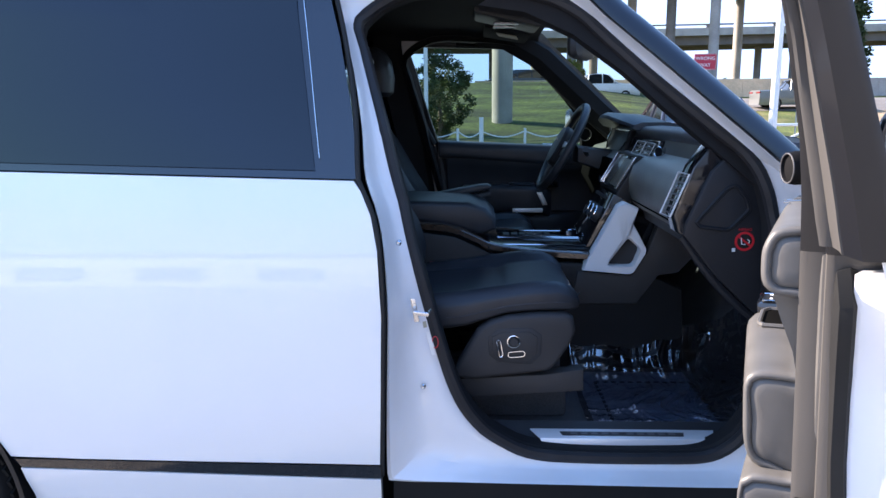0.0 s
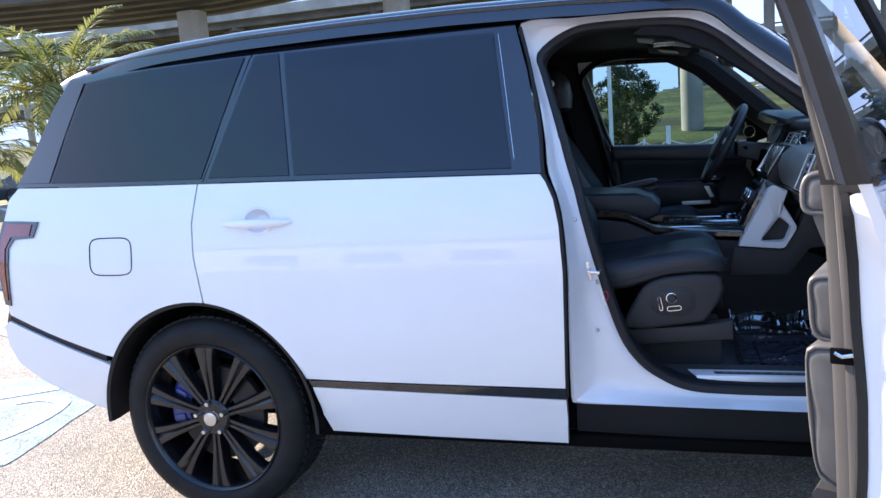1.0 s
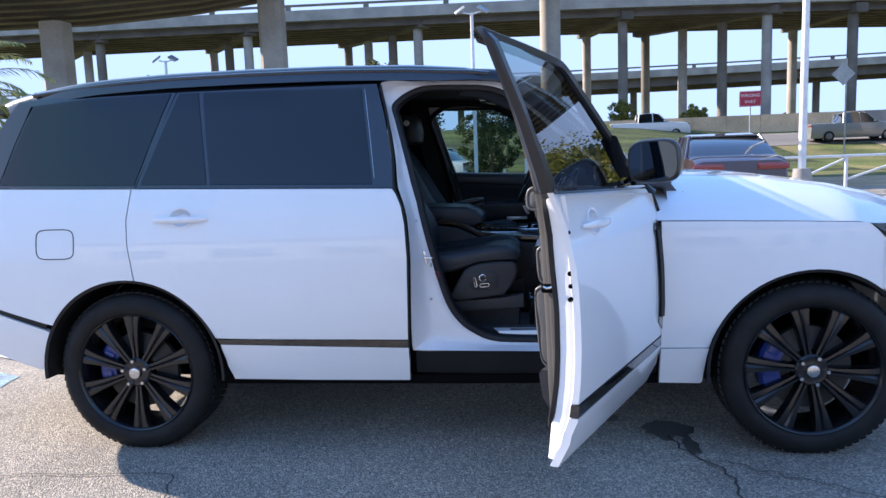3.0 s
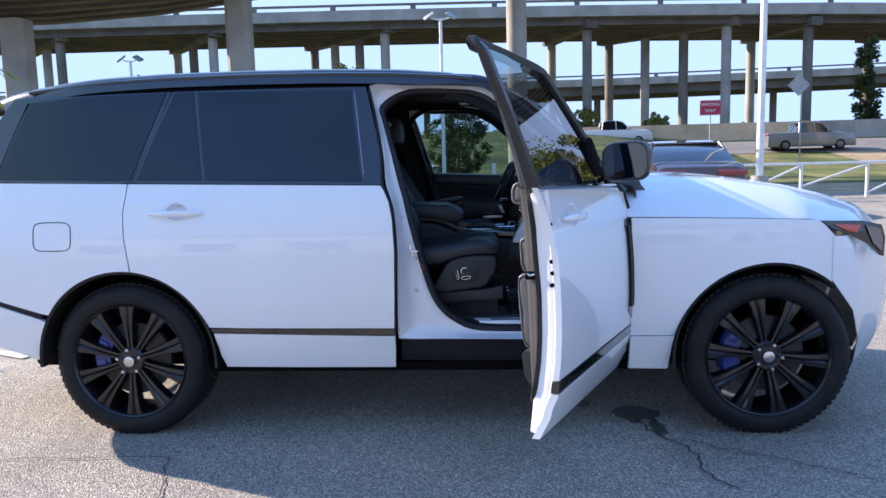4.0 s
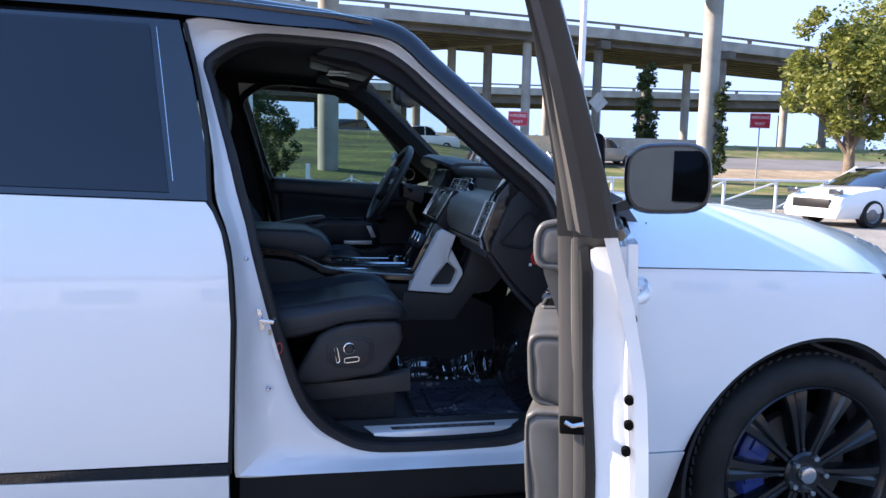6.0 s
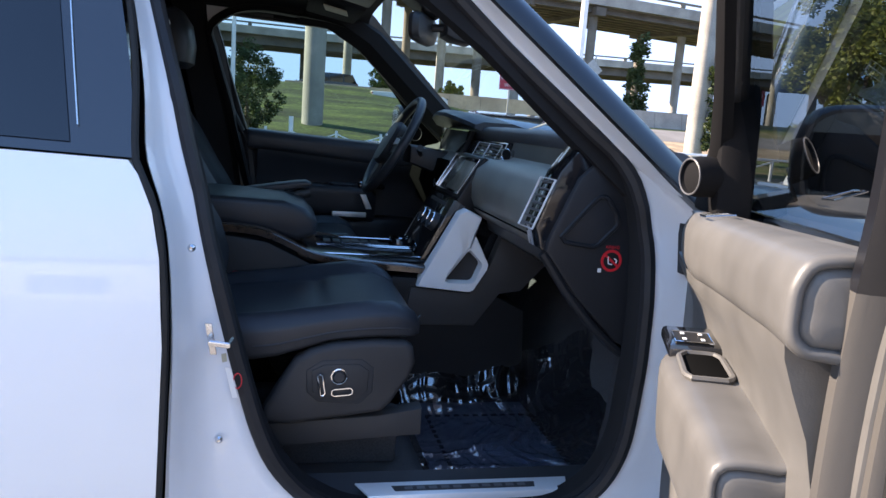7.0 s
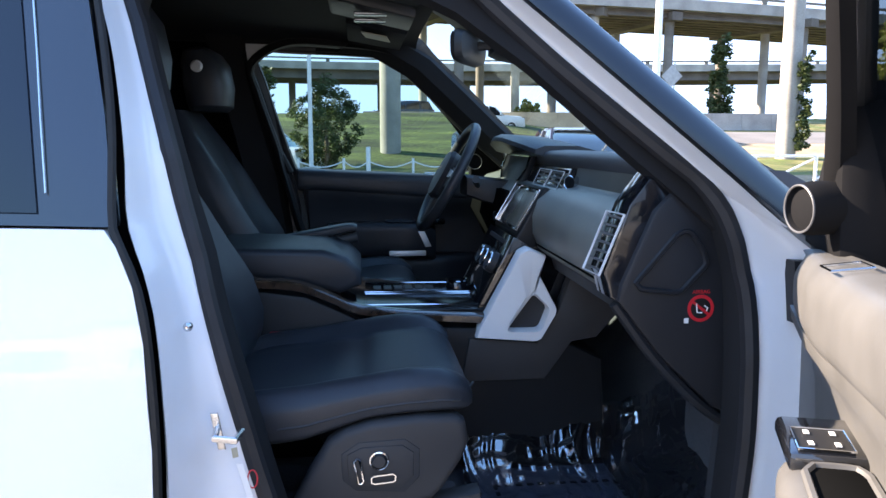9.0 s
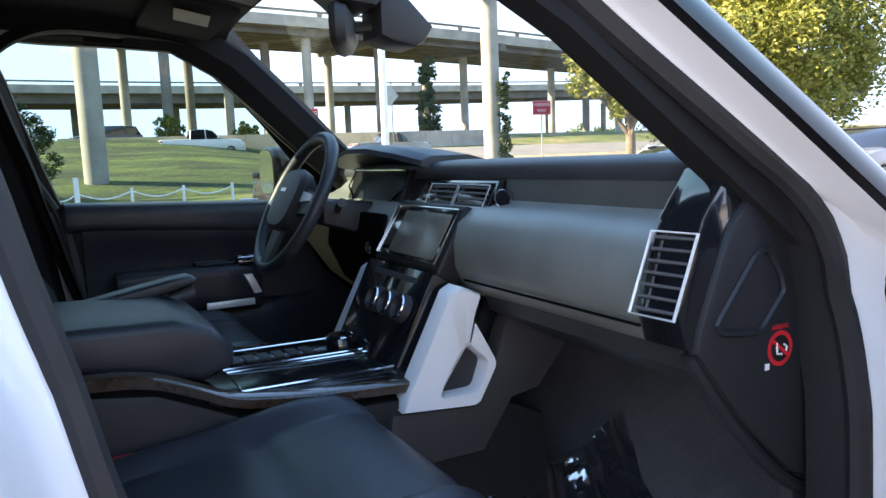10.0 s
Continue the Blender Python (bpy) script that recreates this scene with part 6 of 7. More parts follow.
MATBLUE = material("dark_paper_mat", (0.28, 0.33, 0.43), 0.7, bump=0.15, bump_scale=120, spot=0.15)
mat_bm = bmesh.new()
loft(mat_bm, [[(lerp(1.925, 2.50, i / 10), lerp(-0.725, -0.20, j / 8), 0.508 + (0.10 * max(0, (i - 7.5) / 2.5) ** 2)) for j in range(9)] for i in range(11)])
mat_ob = tagged(part("floor_mat", mat_bm, MATBLUE), "dark protective paper mat on the footwell carpet", "mat")
for k in range(11):
    for y in (-0.64, -0.30):
        bm = bmesh.new()
        box(bm, (1.985 + 0.028 * k, y, 0.5095), (0.016, 0.010, 0.002))
        part("printed_dash", bm, BLACK_PRINT, mat_ob)
for k in range(11):
    for x in (1.98, 2.29):
        bm = bmesh.new()
        box(bm, (x, -0.63 + 0.032 * k, 0.5095), (0.010, 0.018, 0.002))
        part("printed_dash", bm, BLACK_PRINT, mat_ob)
bm = bmesh.new()
rows = []
for i in range(120):
    row = []
    for j in range(100):
        x, y = lerp(1.90, 2.52, i / 119), lerp(-0.735, -0.17, j / 99)
        edge = max(0.0, (x - 2.20) / 0.32)
        inner = max(0.0, (y + 0.36) / 0.19)
        lie = Vector((x * 5, y * 5, 1.3))
        across = Vector((x * 15 + 1.5 * noise.noise(lie), y * 2.6, 0.4))
        along = Vector((x * 3.0, y * 13 + 1.5 * noise.noise(lie + Vector((4, 4, 0))), 8.4))
        fold = 0.016 * (1 - abs(noise.noise(across))) ** 5 + 0.009 * (1 - abs(noise.noise(across * 2.3 + Vector((3, 1, 2))))) ** 6
        crease = 0.010 * (1 - abs(noise.noise(along))) ** 6 + 0.004 * (1 - abs(noise.noise(along * 2.1))) ** 5
        z = 0.513 + 0.012 * (noise.noise(lie * 0.8) + 0.6) + fold * (0.45 + 0.4 * inner) + crease * (0.5 + 0.5 * edge) + 0.10 * edge ** 1.6 + 0.115 * inner ** 1.7
        push = 0.030 * inner * noise.noise(Vector((x * 13, 2.0, y * 2)))
        row.append((x, y + push, z))
    rows.append(row)
loft(bm, rows)
tagged(part("plastic_film", bm, FILM, sharp=180), "crinkled clear plastic film over the floor mat", "plastic sheet")


# ---- ground ----
def rise(x, y):
    """Height of the land: flat lot, then a grass bank up to the freeway level."""
    return table(y, (-500, 34, 40, 47, 54.5, 62, 2000), (0, 0, 0.35, 1.25, 2.25, 3.4, 3.6))


def ground_material():
    """Mown grass going tan in dry patches and streaks."""
    m = material("grass_ground", (0.085, 0.112, 0.020), 0.9, grain=0.5, grain_scale=9, spot=0.50, spot_scale=0.35, bump=0.6, bump_scale=20)
    nt = m.node_tree
    n, l = nt.nodes, nt.links
    p = n["Principled BSDF"]
    was = p.inputs["Base Color"].links[0].from_socket
    geo = n.new("ShaderNodeNewGeometry")
    dry = n.new("ShaderNodeTexNoise")
    dry.inputs["Scale"].default_value, dry.inputs["Detail"].default_value, dry.inputs["Roughness"].default_value = 0.22, 8.0, 0.68
    l.new(geo.outputs["Position"], dry.inputs["Vector"])
    r = n.new("ShaderNodeMapRange")
    r.inputs["From Min"].default_value, r.inputs["From Max"].default_value = 0.46, 0.66
    r.inputs["To Max"].default_value = 0.85
    l.new(dry.outputs["Fac"], r.inputs["Value"])
    mix = n.new("ShaderNodeMix")
    mix.data_type = "RGBA"
    mix.inputs["B"].default_value = (0.30, 0.225, 0.105, 1)
    l.new(r.outputs["Result"], mix.inputs["Factor"])
    l.new(was, mix.inputs["A"])
    l.new(mix.outputs["Result"], p.inputs["Base Color"])
    return m


GRASS = ground_material()


def bank_material():
    """Rough turf: shade is put into its colour as dark clumps; lighter worn streaks."""
    m = material("bank_turf", (0.060, 0.085, 0.018), 0.95, grain=0.55, grain_scale=5, bump=0.7, bump_scale=14)
    nt = m.node_tree
    n, l = nt.nodes, nt.links
    p = n["Principled BSDF"]
    was = p.inputs["Base Color"].links[0].from_socket
    geo = n.new("ShaderNodeNewGeometry")
    scale = n.new("ShaderNodeMapping")
    scale.inputs["Scale"].default_value = (0.16, 0.55, 0.55)
    l.new(geo.outputs["Position"], scale.inputs["Vector"])
    clump = n.new("ShaderNodeTexNoise")
    clump.inputs["Scale"].default_value, clump.inputs["Detail"].default_value, clump.inputs["Roughness"].default_value = 1.0, 7.0, 0.62
    l.new(scale.outputs["Vector"], clump.inputs["Vector"])
    ramp = n.new("ShaderNodeValToRGB")
    e = ramp.color_ramp.elements
    e[0].position, e[0].color = 0.38, (0.30, 0.32, 0.35, 1)
    e[1].position, e[1].color = 0.66, (1.9, 1.75, 1.5, 1)
    mid = e.new(0.52)
    mid.color = (0.85, 0.9, 0.8, 1)
    l.new(clump.outputs["Fac"], ramp.inputs["Fac"])
    mix = n.new("ShaderNodeMix")
    mix.data_type, mix.blend_type = "RGBA", "MULTIPLY"
    mix.inputs["Factor"].default_value = 1.0
    l.new(was, mix.inputs["A"])
    l.new(ramp.outputs["Color"], mix.inputs["B"])
    l.new(mix.outputs["Result"], p.inputs["Base Color"])
    return m


TURF = bank_material()


def asphalt_material():
    """Worn chip-seal: pale and dark stones set in tar, broad stains."""
    m = material("asphalt", (0.2, 0.2, 0.2), 0.85)
    nt = m.node_tree
    n, l = nt.nodes, nt.links
    p = n["Principled BSDF"]
    geo = n.new("ShaderNodeNewGeometry")
    v = n.new("ShaderNodeTexVoronoi")
    v.inputs["Scale"].default_value = 150.0
    l.new(geo.outputs["Position"], v.inputs["Vector"])
    ramp = n.new("ShaderNodeValToRGB")
    e = ramp.color_ramp.elements
    e[0].position, e[0].color = 0.0, (0.122, 0.115, 0.103, 1)
    e[1].position, e[1].color = 1.0, (0.56, 0.49, 0.39, 1)
    for pos, col in ((0.35, (0.205, 0.190, 0.166, 1)), (0.7, (0.30, 0.272, 0.23, 1)), (0.88, (0.41, 0.36, 0.29, 1))):
        k = e.new(pos)
        k.color = col
    sep = n.new("ShaderNodeSeparateColor")
    l.new(v.outputs["Color"], sep.inputs["Color"])
    l.new(sep.outputs["Red"], ramp.inputs["Fac"])
    big = n.new("ShaderNodeTexNoise")
    big.inputs["Scale"].default_value, big.inputs["Detail"].default_value = 1.1, 6.0
    l.new(geo.outputs["Position"], big.inputs["Vector"])
    r = n.new("ShaderNodeMapRange")
    r.inputs["From Min"].default_value, r.inputs["From Max"].default_value = 0.3, 0.7
    r.inputs["To Min"].default_value, r.inputs["To Max"].default_value = 0.88, 1.30
    l.new(big.outputs["Fac"], r.inputs["Value"])
    mul = n.new("ShaderNodeMix")
    mul.data_type, mul.blend_type = "RGBA", "MULTIPLY"
    mul.inputs["Factor"].default_value = 1.0
    l.new(ramp.outputs["Color"], mul.inputs["A"])
    l.new(r.outputs["Result"], mul.inputs["B"])
    l.new(mul.outputs["Result"], p.inputs["Base Color"])
    b = n.new("ShaderNodeBump")
    b.inputs["Strength"].default_value, b.inputs["Distance"].default_value = 0.9, 0.006
    inv = n.new("ShaderNodeMath")
    inv.operation, inv.inputs[0].default_value = "SUBTRACT", 1.0
    l.new(v.outputs["Distance"], inv.inputs[1])
    l.new(inv.outputs["Value"], b.inputs["Height"])
    l.new(b.outputs["Normal"], p.inputs["Normal"])
    return m


ASPHALT = asphalt_material()
ROADMAT = material("road_asphalt", (0.20, 0.185, 0.17), 0.85, grain=0.2, grain_scale=60, spot=0.15, spot_scale=0.5, bump=0.3, bump_scale=60)
CONCRETE = material("concrete", (0.36, 0.335, 0.30), 0.85, grain=0.10, grain_scale=14, spot=0.22, spot_scale=0.6, bump=0.25, bump_scale=30)
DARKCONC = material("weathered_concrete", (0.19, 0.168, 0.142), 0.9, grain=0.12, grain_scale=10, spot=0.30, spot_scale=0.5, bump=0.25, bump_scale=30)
# Warm sunlight on the barrier is put into this tan.
TANWALL = material("sunlit_concrete", (0.66, 0.48, 0.30), 0.9, grain=0.10, grain_scale=8, spot=0.2, spot_scale=0.6, bump=0.2, bump_scale=20)
# Under-deck shade is put into this colour, darker than the slab concrete.
GIRDER = material("shaded_girder", (0.125, 0.106, 0.088), 0.9, grain=0.12, grain_scale=10, spot=0.3, spot_scale=0.5)
WHITE_METAL = material("white_metal", (0.72, 0.72, 0.70), 0.45, spot=0.08, spot_scale=5)
DIRT = material("dry_dirt", (0.36, 0.27, 0.17), 0.95, grain=0.3, grain_scale=12, spot=0.3, spot_scale=0.7, bump=0.5, bump_scale=15)
SIGN_RED = material("sign_red", (0.50, 0.02, 0.05), 0.4, spot=0.06)
SIGN_WHITE = material("sign_white", (0.8, 0.8, 0.8), 0.4)
GALV = material("galvanised", (0.42, 0.42, 0.41), 0.45, 0.7, spot=0.15)


def sheet(name, x0, x1, y0, y1, lift, mat, label, nx=40, ny=20, kind="structure"):
    bm = bmesh.new()
    rows = []
    for i in range(ny + 1):
        y = lerp(y0, y1, i / ny)
        rows.append([(lerp(x0, x1, j / nx), y, rise(0, y) + lift) for j in range(nx + 1)])
    loft(bm, rows)
    ob = part(name, bm, mat)
    return tagged(ob, label, name.split("_")[0], kind=kind)


bm = bmesh.new()
ys = [-1500, -300, -80, -30, -10, 0, 10, 20, 30, 34, 36, 38, 40, 42, 44, 47, 50, 52, 54.5, 57, 60, 62, 80, 120, 300, 700, 1800]
xs = [-1500, -600, -200, -80, -40, -20, -10, 0, 10, 20, 30, 40, 60, 100, 200, 600, 1500]
loft(bm, [[(x, y, rise(x, y)) for x in xs] for y in ys])
tagged(part("ground", bm, GRASS), "green grassy ground rising to the freeway", "ground", kind="structure")
sheet("pavement_lot", -60, 80, -60, 19.0, 0.004, ASPHALT, "grey gravelly asphalt of the parking lot", 20, 10)
sheet("verge_strip", -60, 80, 18.98, 20.6, 0.008, DIRT, "dry tan dirt strip along the lot edge", 20, 2)
sheet("dirt_patch", 9, 60, 20.6, 26.0, 0.010, DIRT, "bare tan dirt patch beyond the pipe fence", 20, 4)
sheet("dirt_bank", 24, 90, 40.5, 46.5, 0.02, DIRT, "bare tan dirt below the ramp road", 20, 8)
sheet("road_ramp", 15, 120, 46.5, 53.0, 0.03, ROADMAT, "grey asphalt ramp road below the barrier", 30, 10)

bm = bmesh.new()
rows = []
for j in range(25):
    y = lerp(33.6, 54.3, j / 24)
    row = []
    for i in range(31):
        x = lerp(-60, 18, i / 30)
        lift = table(x, (-60, 9, 17, 18), (1.0, 1.0, 0.0, 0.0)) * table(y, (33.6, 40, 54.3), (0, 0.75, 1.15))
        p = Vector((x * 0.25, y * 0.25, 0))
        row.append((x, y, rise(x, y) + lift * (1 + 0.12 * noise.noise(p)) + 0.012))
    rows.append(row)
loft(bm, rows)
tagged(part("grass_bank", bm, TURF), "green grass bank under the ramp", "bank", kind="structure")


def column(name, x, y, z0, z1, r, mat, label, square=False, group="freeway columns"):
    t = thing(name, label, "column", group)
    bm = bmesh.new()
    if square:
        c = r * 0.35
        pts = [(-r, -r + c), (-r + c, -r), (r - c, -r), (r, -r + c), (r, r - c), (r - c, r), (-r + c, r), (-r, r - c)]
    else:
        pts = [(r * math.cos(2 * math.pi * k / 20), r * math.sin(2 * math.pi * k / 20)) for k in range(20)]
    loft(bm, [[(x + a, y + b, z) for a, b in pts] for z in (z0 - 0.5, lerp(z0, z1, 0.5), z1)], close_row=True, cap=True)
    part("shaft", bm, mat, t)
    return t


for x, y, z1 in ((-19.2, 28.0, 8.0), (-10.2, 31.4, 9.4), (3.35, 38.0, 12.8), (27.0, 39.8, 15.4), (52.0, 44.0, 16.0)):
    column("ramp_column", x, y, rise(x, y), z1, 0.56, CONCRETE, "pale concrete column of the near ramp", x < 0)


def deck(name, path, width, depth, parapet, label, girders=6):
    """An elevated roadway: slab, parapets with rail gaps and girders under it, along (x, y, z of the soffit)."""
    t = thing(name, label, "bridge")
    P = smooth_line(path, 40)
    def offset(i, o, z):
        a, b = P[max(i - 1, 0)], P[min(i + 1, len(P) - 1)]
        d = (b - a)
        d.z = 0
        d.normalize()
        n = Vector((-d.y, d.x, 0))
        p = P[i] + n * o
        return (p.x, p.y, p.z + z)
    bm = bmesh.new()
    h = width / 2
    loft(bm, [[offset(i, o, z) for o, z in ((-h, depth), (h, depth), (h, depth - 0.35), (h - 0.8, depth - 0.5), (-h + 0.8, depth - 0.5), (-h, depth - 0.35))] for i in range(len(P))], close_row=True, cap=True)
    part("slab", bm, CONCRETE, t)
    for s in (-1, 1):
        bm = bmesh.new()
        loft(bm, [[offset(i, o, z) for o, z in ((s * h, depth - 0.45), (s * (h + 0.05), depth + 0.55), (s * (h - 0.22), depth + 0.6), (s * (h - 0.28), depth - 0.02))] for i in range(len(P))], close_row=True, cap=True)
        part("parapet", bm, CONCRETE, t)
        bm = bmesh.new()
        loft(bm, [[offset(i, o, z) for o, z in ((s * h, depth + parapet - 0.2), (s * (h + 0.04), depth + parapet), (s * (h - 0.2), depth + parapet), (s * (h - 0.2), depth + parapet - 0.2))] for i in range(len(P))], close_row=True, cap=True)
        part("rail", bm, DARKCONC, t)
        bm = bmesh.new()
        for i in range(0, len(P) - 1):
            a = Vector(offset(i, s * (h - 0.08), depth + 0.58))
            box(bm, a + Vector((0, 0, (parapet - 0.78) / 2)), (0.5, 0.22, max(parapet - 0.78, 0.05)))
        tagged(part("rail_post", bm, DARKCONC, t), kind="stuff")
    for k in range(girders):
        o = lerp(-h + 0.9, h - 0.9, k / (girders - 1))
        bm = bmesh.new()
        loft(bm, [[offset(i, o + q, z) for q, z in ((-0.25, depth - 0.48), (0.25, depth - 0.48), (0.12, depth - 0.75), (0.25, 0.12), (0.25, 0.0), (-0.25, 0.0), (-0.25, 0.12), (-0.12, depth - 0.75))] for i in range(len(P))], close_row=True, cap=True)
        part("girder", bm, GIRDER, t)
    return t


deck("ramp_bridge", [(-90, 12, 7.9), (-45, 20.5, 8.1), (-19, 27.5, 8.3), (-6, 32.5, 10.5), (8, 37.5, 13.4), (27, 39.8, 15.6), (60, 45, 17.5), (110, 52, 18.5)], 8.5, 1.5, 0.9, "elevated concrete ramp close behind the lot")
deck("freeway_bridge", [(-160, 75, 14.6), (-80, 74, 14.6), (-40, 73.5, 14.4), (0, 73.5, 13.9), (24, 73.9, 13.4), (40, 74.5, 12.95), (75, 79, 12.1), (140, 91, 11.5)], 11.5, 1.15, 1.1, "long elevated freeway on rows of concrete columns", 8)
deck("lower_bridge", [(-160, 112, 10.6), (-40, 110, 10.3), (10, 110, 9.9), (60, 112, 10.6), (120, 118, 12.2), (200, 130, 13.5)], 12, 1.7, 1.1, "lower elevated roadway far behind", 5)


def bent(xs_at_75, top, mat_pick=0):
    """A cap beam on columns; places are given as seen over 75 m."""
    n = len(xs_at_75)
    pts = []
    for i, x in enumerate(xs_at_75):
        y = 78.3 - i * (8.8 / max(n - 1, 1))
        k = (y + 4.4) / 75.0
        pts.append((1.5 + (x - 1.8) * k, y))
    for i, (x, y) in enumerate(pts):
        column("freeway_column", x, y, 3.2, top, 0.46, (CONCRETE, DARKCONC)[(i + mat_pick) % 2], "tall concrete freeway column", False)
    if n > 1:
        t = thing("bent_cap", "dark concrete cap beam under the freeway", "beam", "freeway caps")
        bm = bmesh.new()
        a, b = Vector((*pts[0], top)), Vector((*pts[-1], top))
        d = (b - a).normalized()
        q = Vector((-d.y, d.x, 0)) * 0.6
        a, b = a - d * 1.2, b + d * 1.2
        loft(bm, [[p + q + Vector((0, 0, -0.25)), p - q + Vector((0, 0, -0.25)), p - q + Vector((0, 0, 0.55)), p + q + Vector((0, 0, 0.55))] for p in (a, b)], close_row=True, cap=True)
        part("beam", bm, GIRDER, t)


for k, (g, top) in enumerate((((-72.0, -70.0, -68.0), 14.5), ((-45.5, -43.5, -42.0), 14.35), ((-29.7, -28.0, -25.9), 14.2), ((-15.5, -13.4, -10.9, -8.3), 14.0), ((8.2, 11.7), 13.65), ((13.8, 17.3, 21.0, 25.1), 13.45), ((27.4, 32.8), 13.15), ((38.4, 43.0, 47.0), 12.8), ((55.0, 60.0, 65.0), 12.4), ((78.0, 84.0), 11.9))):
    bent(g, top, k)
for i in range(14):
    column("lower_column", -60 + i * 13.0, 110.5, 3.3, 10.2, 0.5, DARKCONC, "column of the lower roadway", False, "lower columns")
# barrier wall
t = thing("barrier_wall", "concrete barrier wall along the ramp road, painted sunlit tan to shaded grey", "wall")
for i in range(14):
    bm = bmesh.new()
    x0 = 2.0 + i * 2.5
    prism(bm, [(x0, 54.2, 2.1), (x0, 54.35, 2.5), (x0, 54.5, 3.55), (x0, 54.75, 3.55), (x0, 54.9, 2.1)], (2.48, 0, 0))
    # Panels change from sunlit tan to shaded grey by colour, not by lighting.
    part("barrier_panel", bm, TANWALL if i < 10 else CONCRETE, t)


# ---- street furniture ----
def post(bm, x, y, z0, z1, r, n=10):
    tube(bm, [(x, y, z0), (x, y, z1)], r, n)
    return bm


def wrong_way(x, y, zc, turn=0):
    t = thing("road_sign", "red wrong way sign with white words on a steel post", "sign", "wrong way signs", m=pose(x, y, 0, 0, 0, turn))
    z0 = rise(x, y)
    part("sign_post", post(bmesh.new(), 0, 0.03, z0, zc + 0.3, 0.035), GALV, t)
    w, h = 1.07, 0.78
    p = part("sign_plate", box(bmesh.new(), (0, 0, zc), (w, 0.012, h), bevel=0.004, seg=1), SIGN_RED, t)
    bm = bmesh.new()
    tube(bm, [(-w / 2 + 0.03, -0.008, zc - h / 2 + 0.03), (w / 2 - 0.03, -0.008, zc - h / 2 + 0.03), (w / 2 - 0.03, -0.008, zc + h / 2 - 0.03), (-w / 2 + 0.03, -0.008, zc + h / 2 - 0.03)], 0.009, 4, closed=True)
    part("sign_border", bm, SIGN_WHITE, p)
    for words, dz, size in (("WRONG", 0.16, 0.235), ("WAY", -0.16, 0.235)):
        bm = text_mesh(words, size)
        bmesh.ops.transform(bm, matrix=Matrix.Translation((0, -0.0085, zc + dz)) @ Matrix.Rotation(radians(90), 4, "X"), verts=bm.verts[:])
        part("sign_word", bm, SIGN_WHITE, p, flip=False)


wrong_way(13.3, 35.5, 3.67, -6)
wrong_way(25.8, 32.6, 3.82, -14)
t = thing("warning_sign", "grey back of a diamond road sign on a post", "sign")
part("sign_post", post(bmesh.new(), 16.9, 33.0, rise(0, 33), 5.2, 0.035), GALV, t)
bm = bmesh.new()
prism(bm, [(16.75, 32.95, 3.95), (17.28, 32.95, 4.48), (16.75, 32.95, 5.01), (16.22, 32.95, 4.48)], (0, 0.012, 0))
part("sign_plate", bm, GALV, t)
t = thing("light_pole", "tall white painted light pole beside the lot", "pole")
part("pole_shaft", tube(bmesh.new(), [(9.02, 16.0, 0.0), (9.05, 16.0, 9.5)], [0.10, 0.075], 14), WHITE_METAL, t)
part("pole_base", revolve(bmesh.new(), [(0.0, 0.7), (0.22, 0.7), (0.30, 0.0)], 20, Matrix.Translation((9.02, 16.0, 0)), "Z"), CONCRETE, t)


def flood_pole(x, y, h, label):
    t = thing("flood_light_pole", label, "pole", "flood light poles")
    part("pole_shaft", tube(bmesh.new(), [(x, y, 0.3), (x, y, h)], [0.065, 0.05], 12), WHITE_METAL, t)
    part("pole_base", prism(bmesh.new(), [(x - 0.26, y - 0.26, 0), (x + 0.26, y - 0.26, 0), (x + 0.26, y + 0.26, 0), (x - 0.26, y + 0.26, 0)], (0, 0, 0.62), 0.04), CONCRETE, t)
    for s in (-1, 1):
        arm = part("lamp_arm", tube(bmesh.new(), [(x, y, h - 0.05), (x + s * 0.28, y, h + 0.02)], 0.025, 8), WHITE_METAL, t)
        bm = bmesh.new()
        box(bm, (0, 0, 0), (0.36, 0.30, 0.07), pose(x + s * 0.36, y - 0.05, h + 0.08, 25, s * 32, 0), bevel=0.02)
        part("lamp_head", bm, GALV, t)


flood_pole(0.30, 19.4, 5.75, "white twin flood light pole on a concrete base")
flood_pole(-12.9, 25.6, 5.7, "white twin flood light pole by the ramp")
t = thing("chain_fence", "white posts joined by a slack white chain", "fence")
xs = [-3.4, -2.3, -1.1, 0.06, 1.25, 1.9, 3.1, 4.3, 5.5]
for i, x in enumerate(xs):
    big = i == 5
    part("fence_post", post(bmesh.new(), x, 17.9, 0, 1.20 if big else 0.90, 0.06 if big else 0.035), WHITE_METAL, t)
for a, b in zip(xs, xs[1:]):
    part("chain", tube(bmesh.new(), [(lerp(a, b, f), 17.9, 0.82 - 0.16 * math.sin(math.pi * f)) for f in np.linspace(0, 1, 9)], 0.018, 6), WHITE_METAL, t)
t = thing("pipe_fence", "white pipe rail fence along the lot edge", "fence")
for i in range(11):
    x = 8.6 + 1.85 * i
    y = 16.7 + 0.13 * i
    part("fence_post", post(bmesh.new(), x, y, 0, 1.0, 0.045), WHITE_METAL, t)
    if i < 10:
        part("top_rail", tube(bmesh.new(), [(x, y, 0.97), (x + 1.85, y + 0.13, 0.97)], 0.038, 10), WHITE_METAL, t)
        if i % 2 == 1:
            part("brace_rail", tube(bmesh.new(), [(x, y, 0.92), (x - 1.85, y - 0.13, 0.12)], 0.03, 8), WHITE_METAL, t)
            part("brace_rail", tube(bmesh.new(), [(x + 1.85, y + 0.13, 0.92), (x + 0.05, y, 0.35)], 0.03, 8), WHITE_METAL, t)

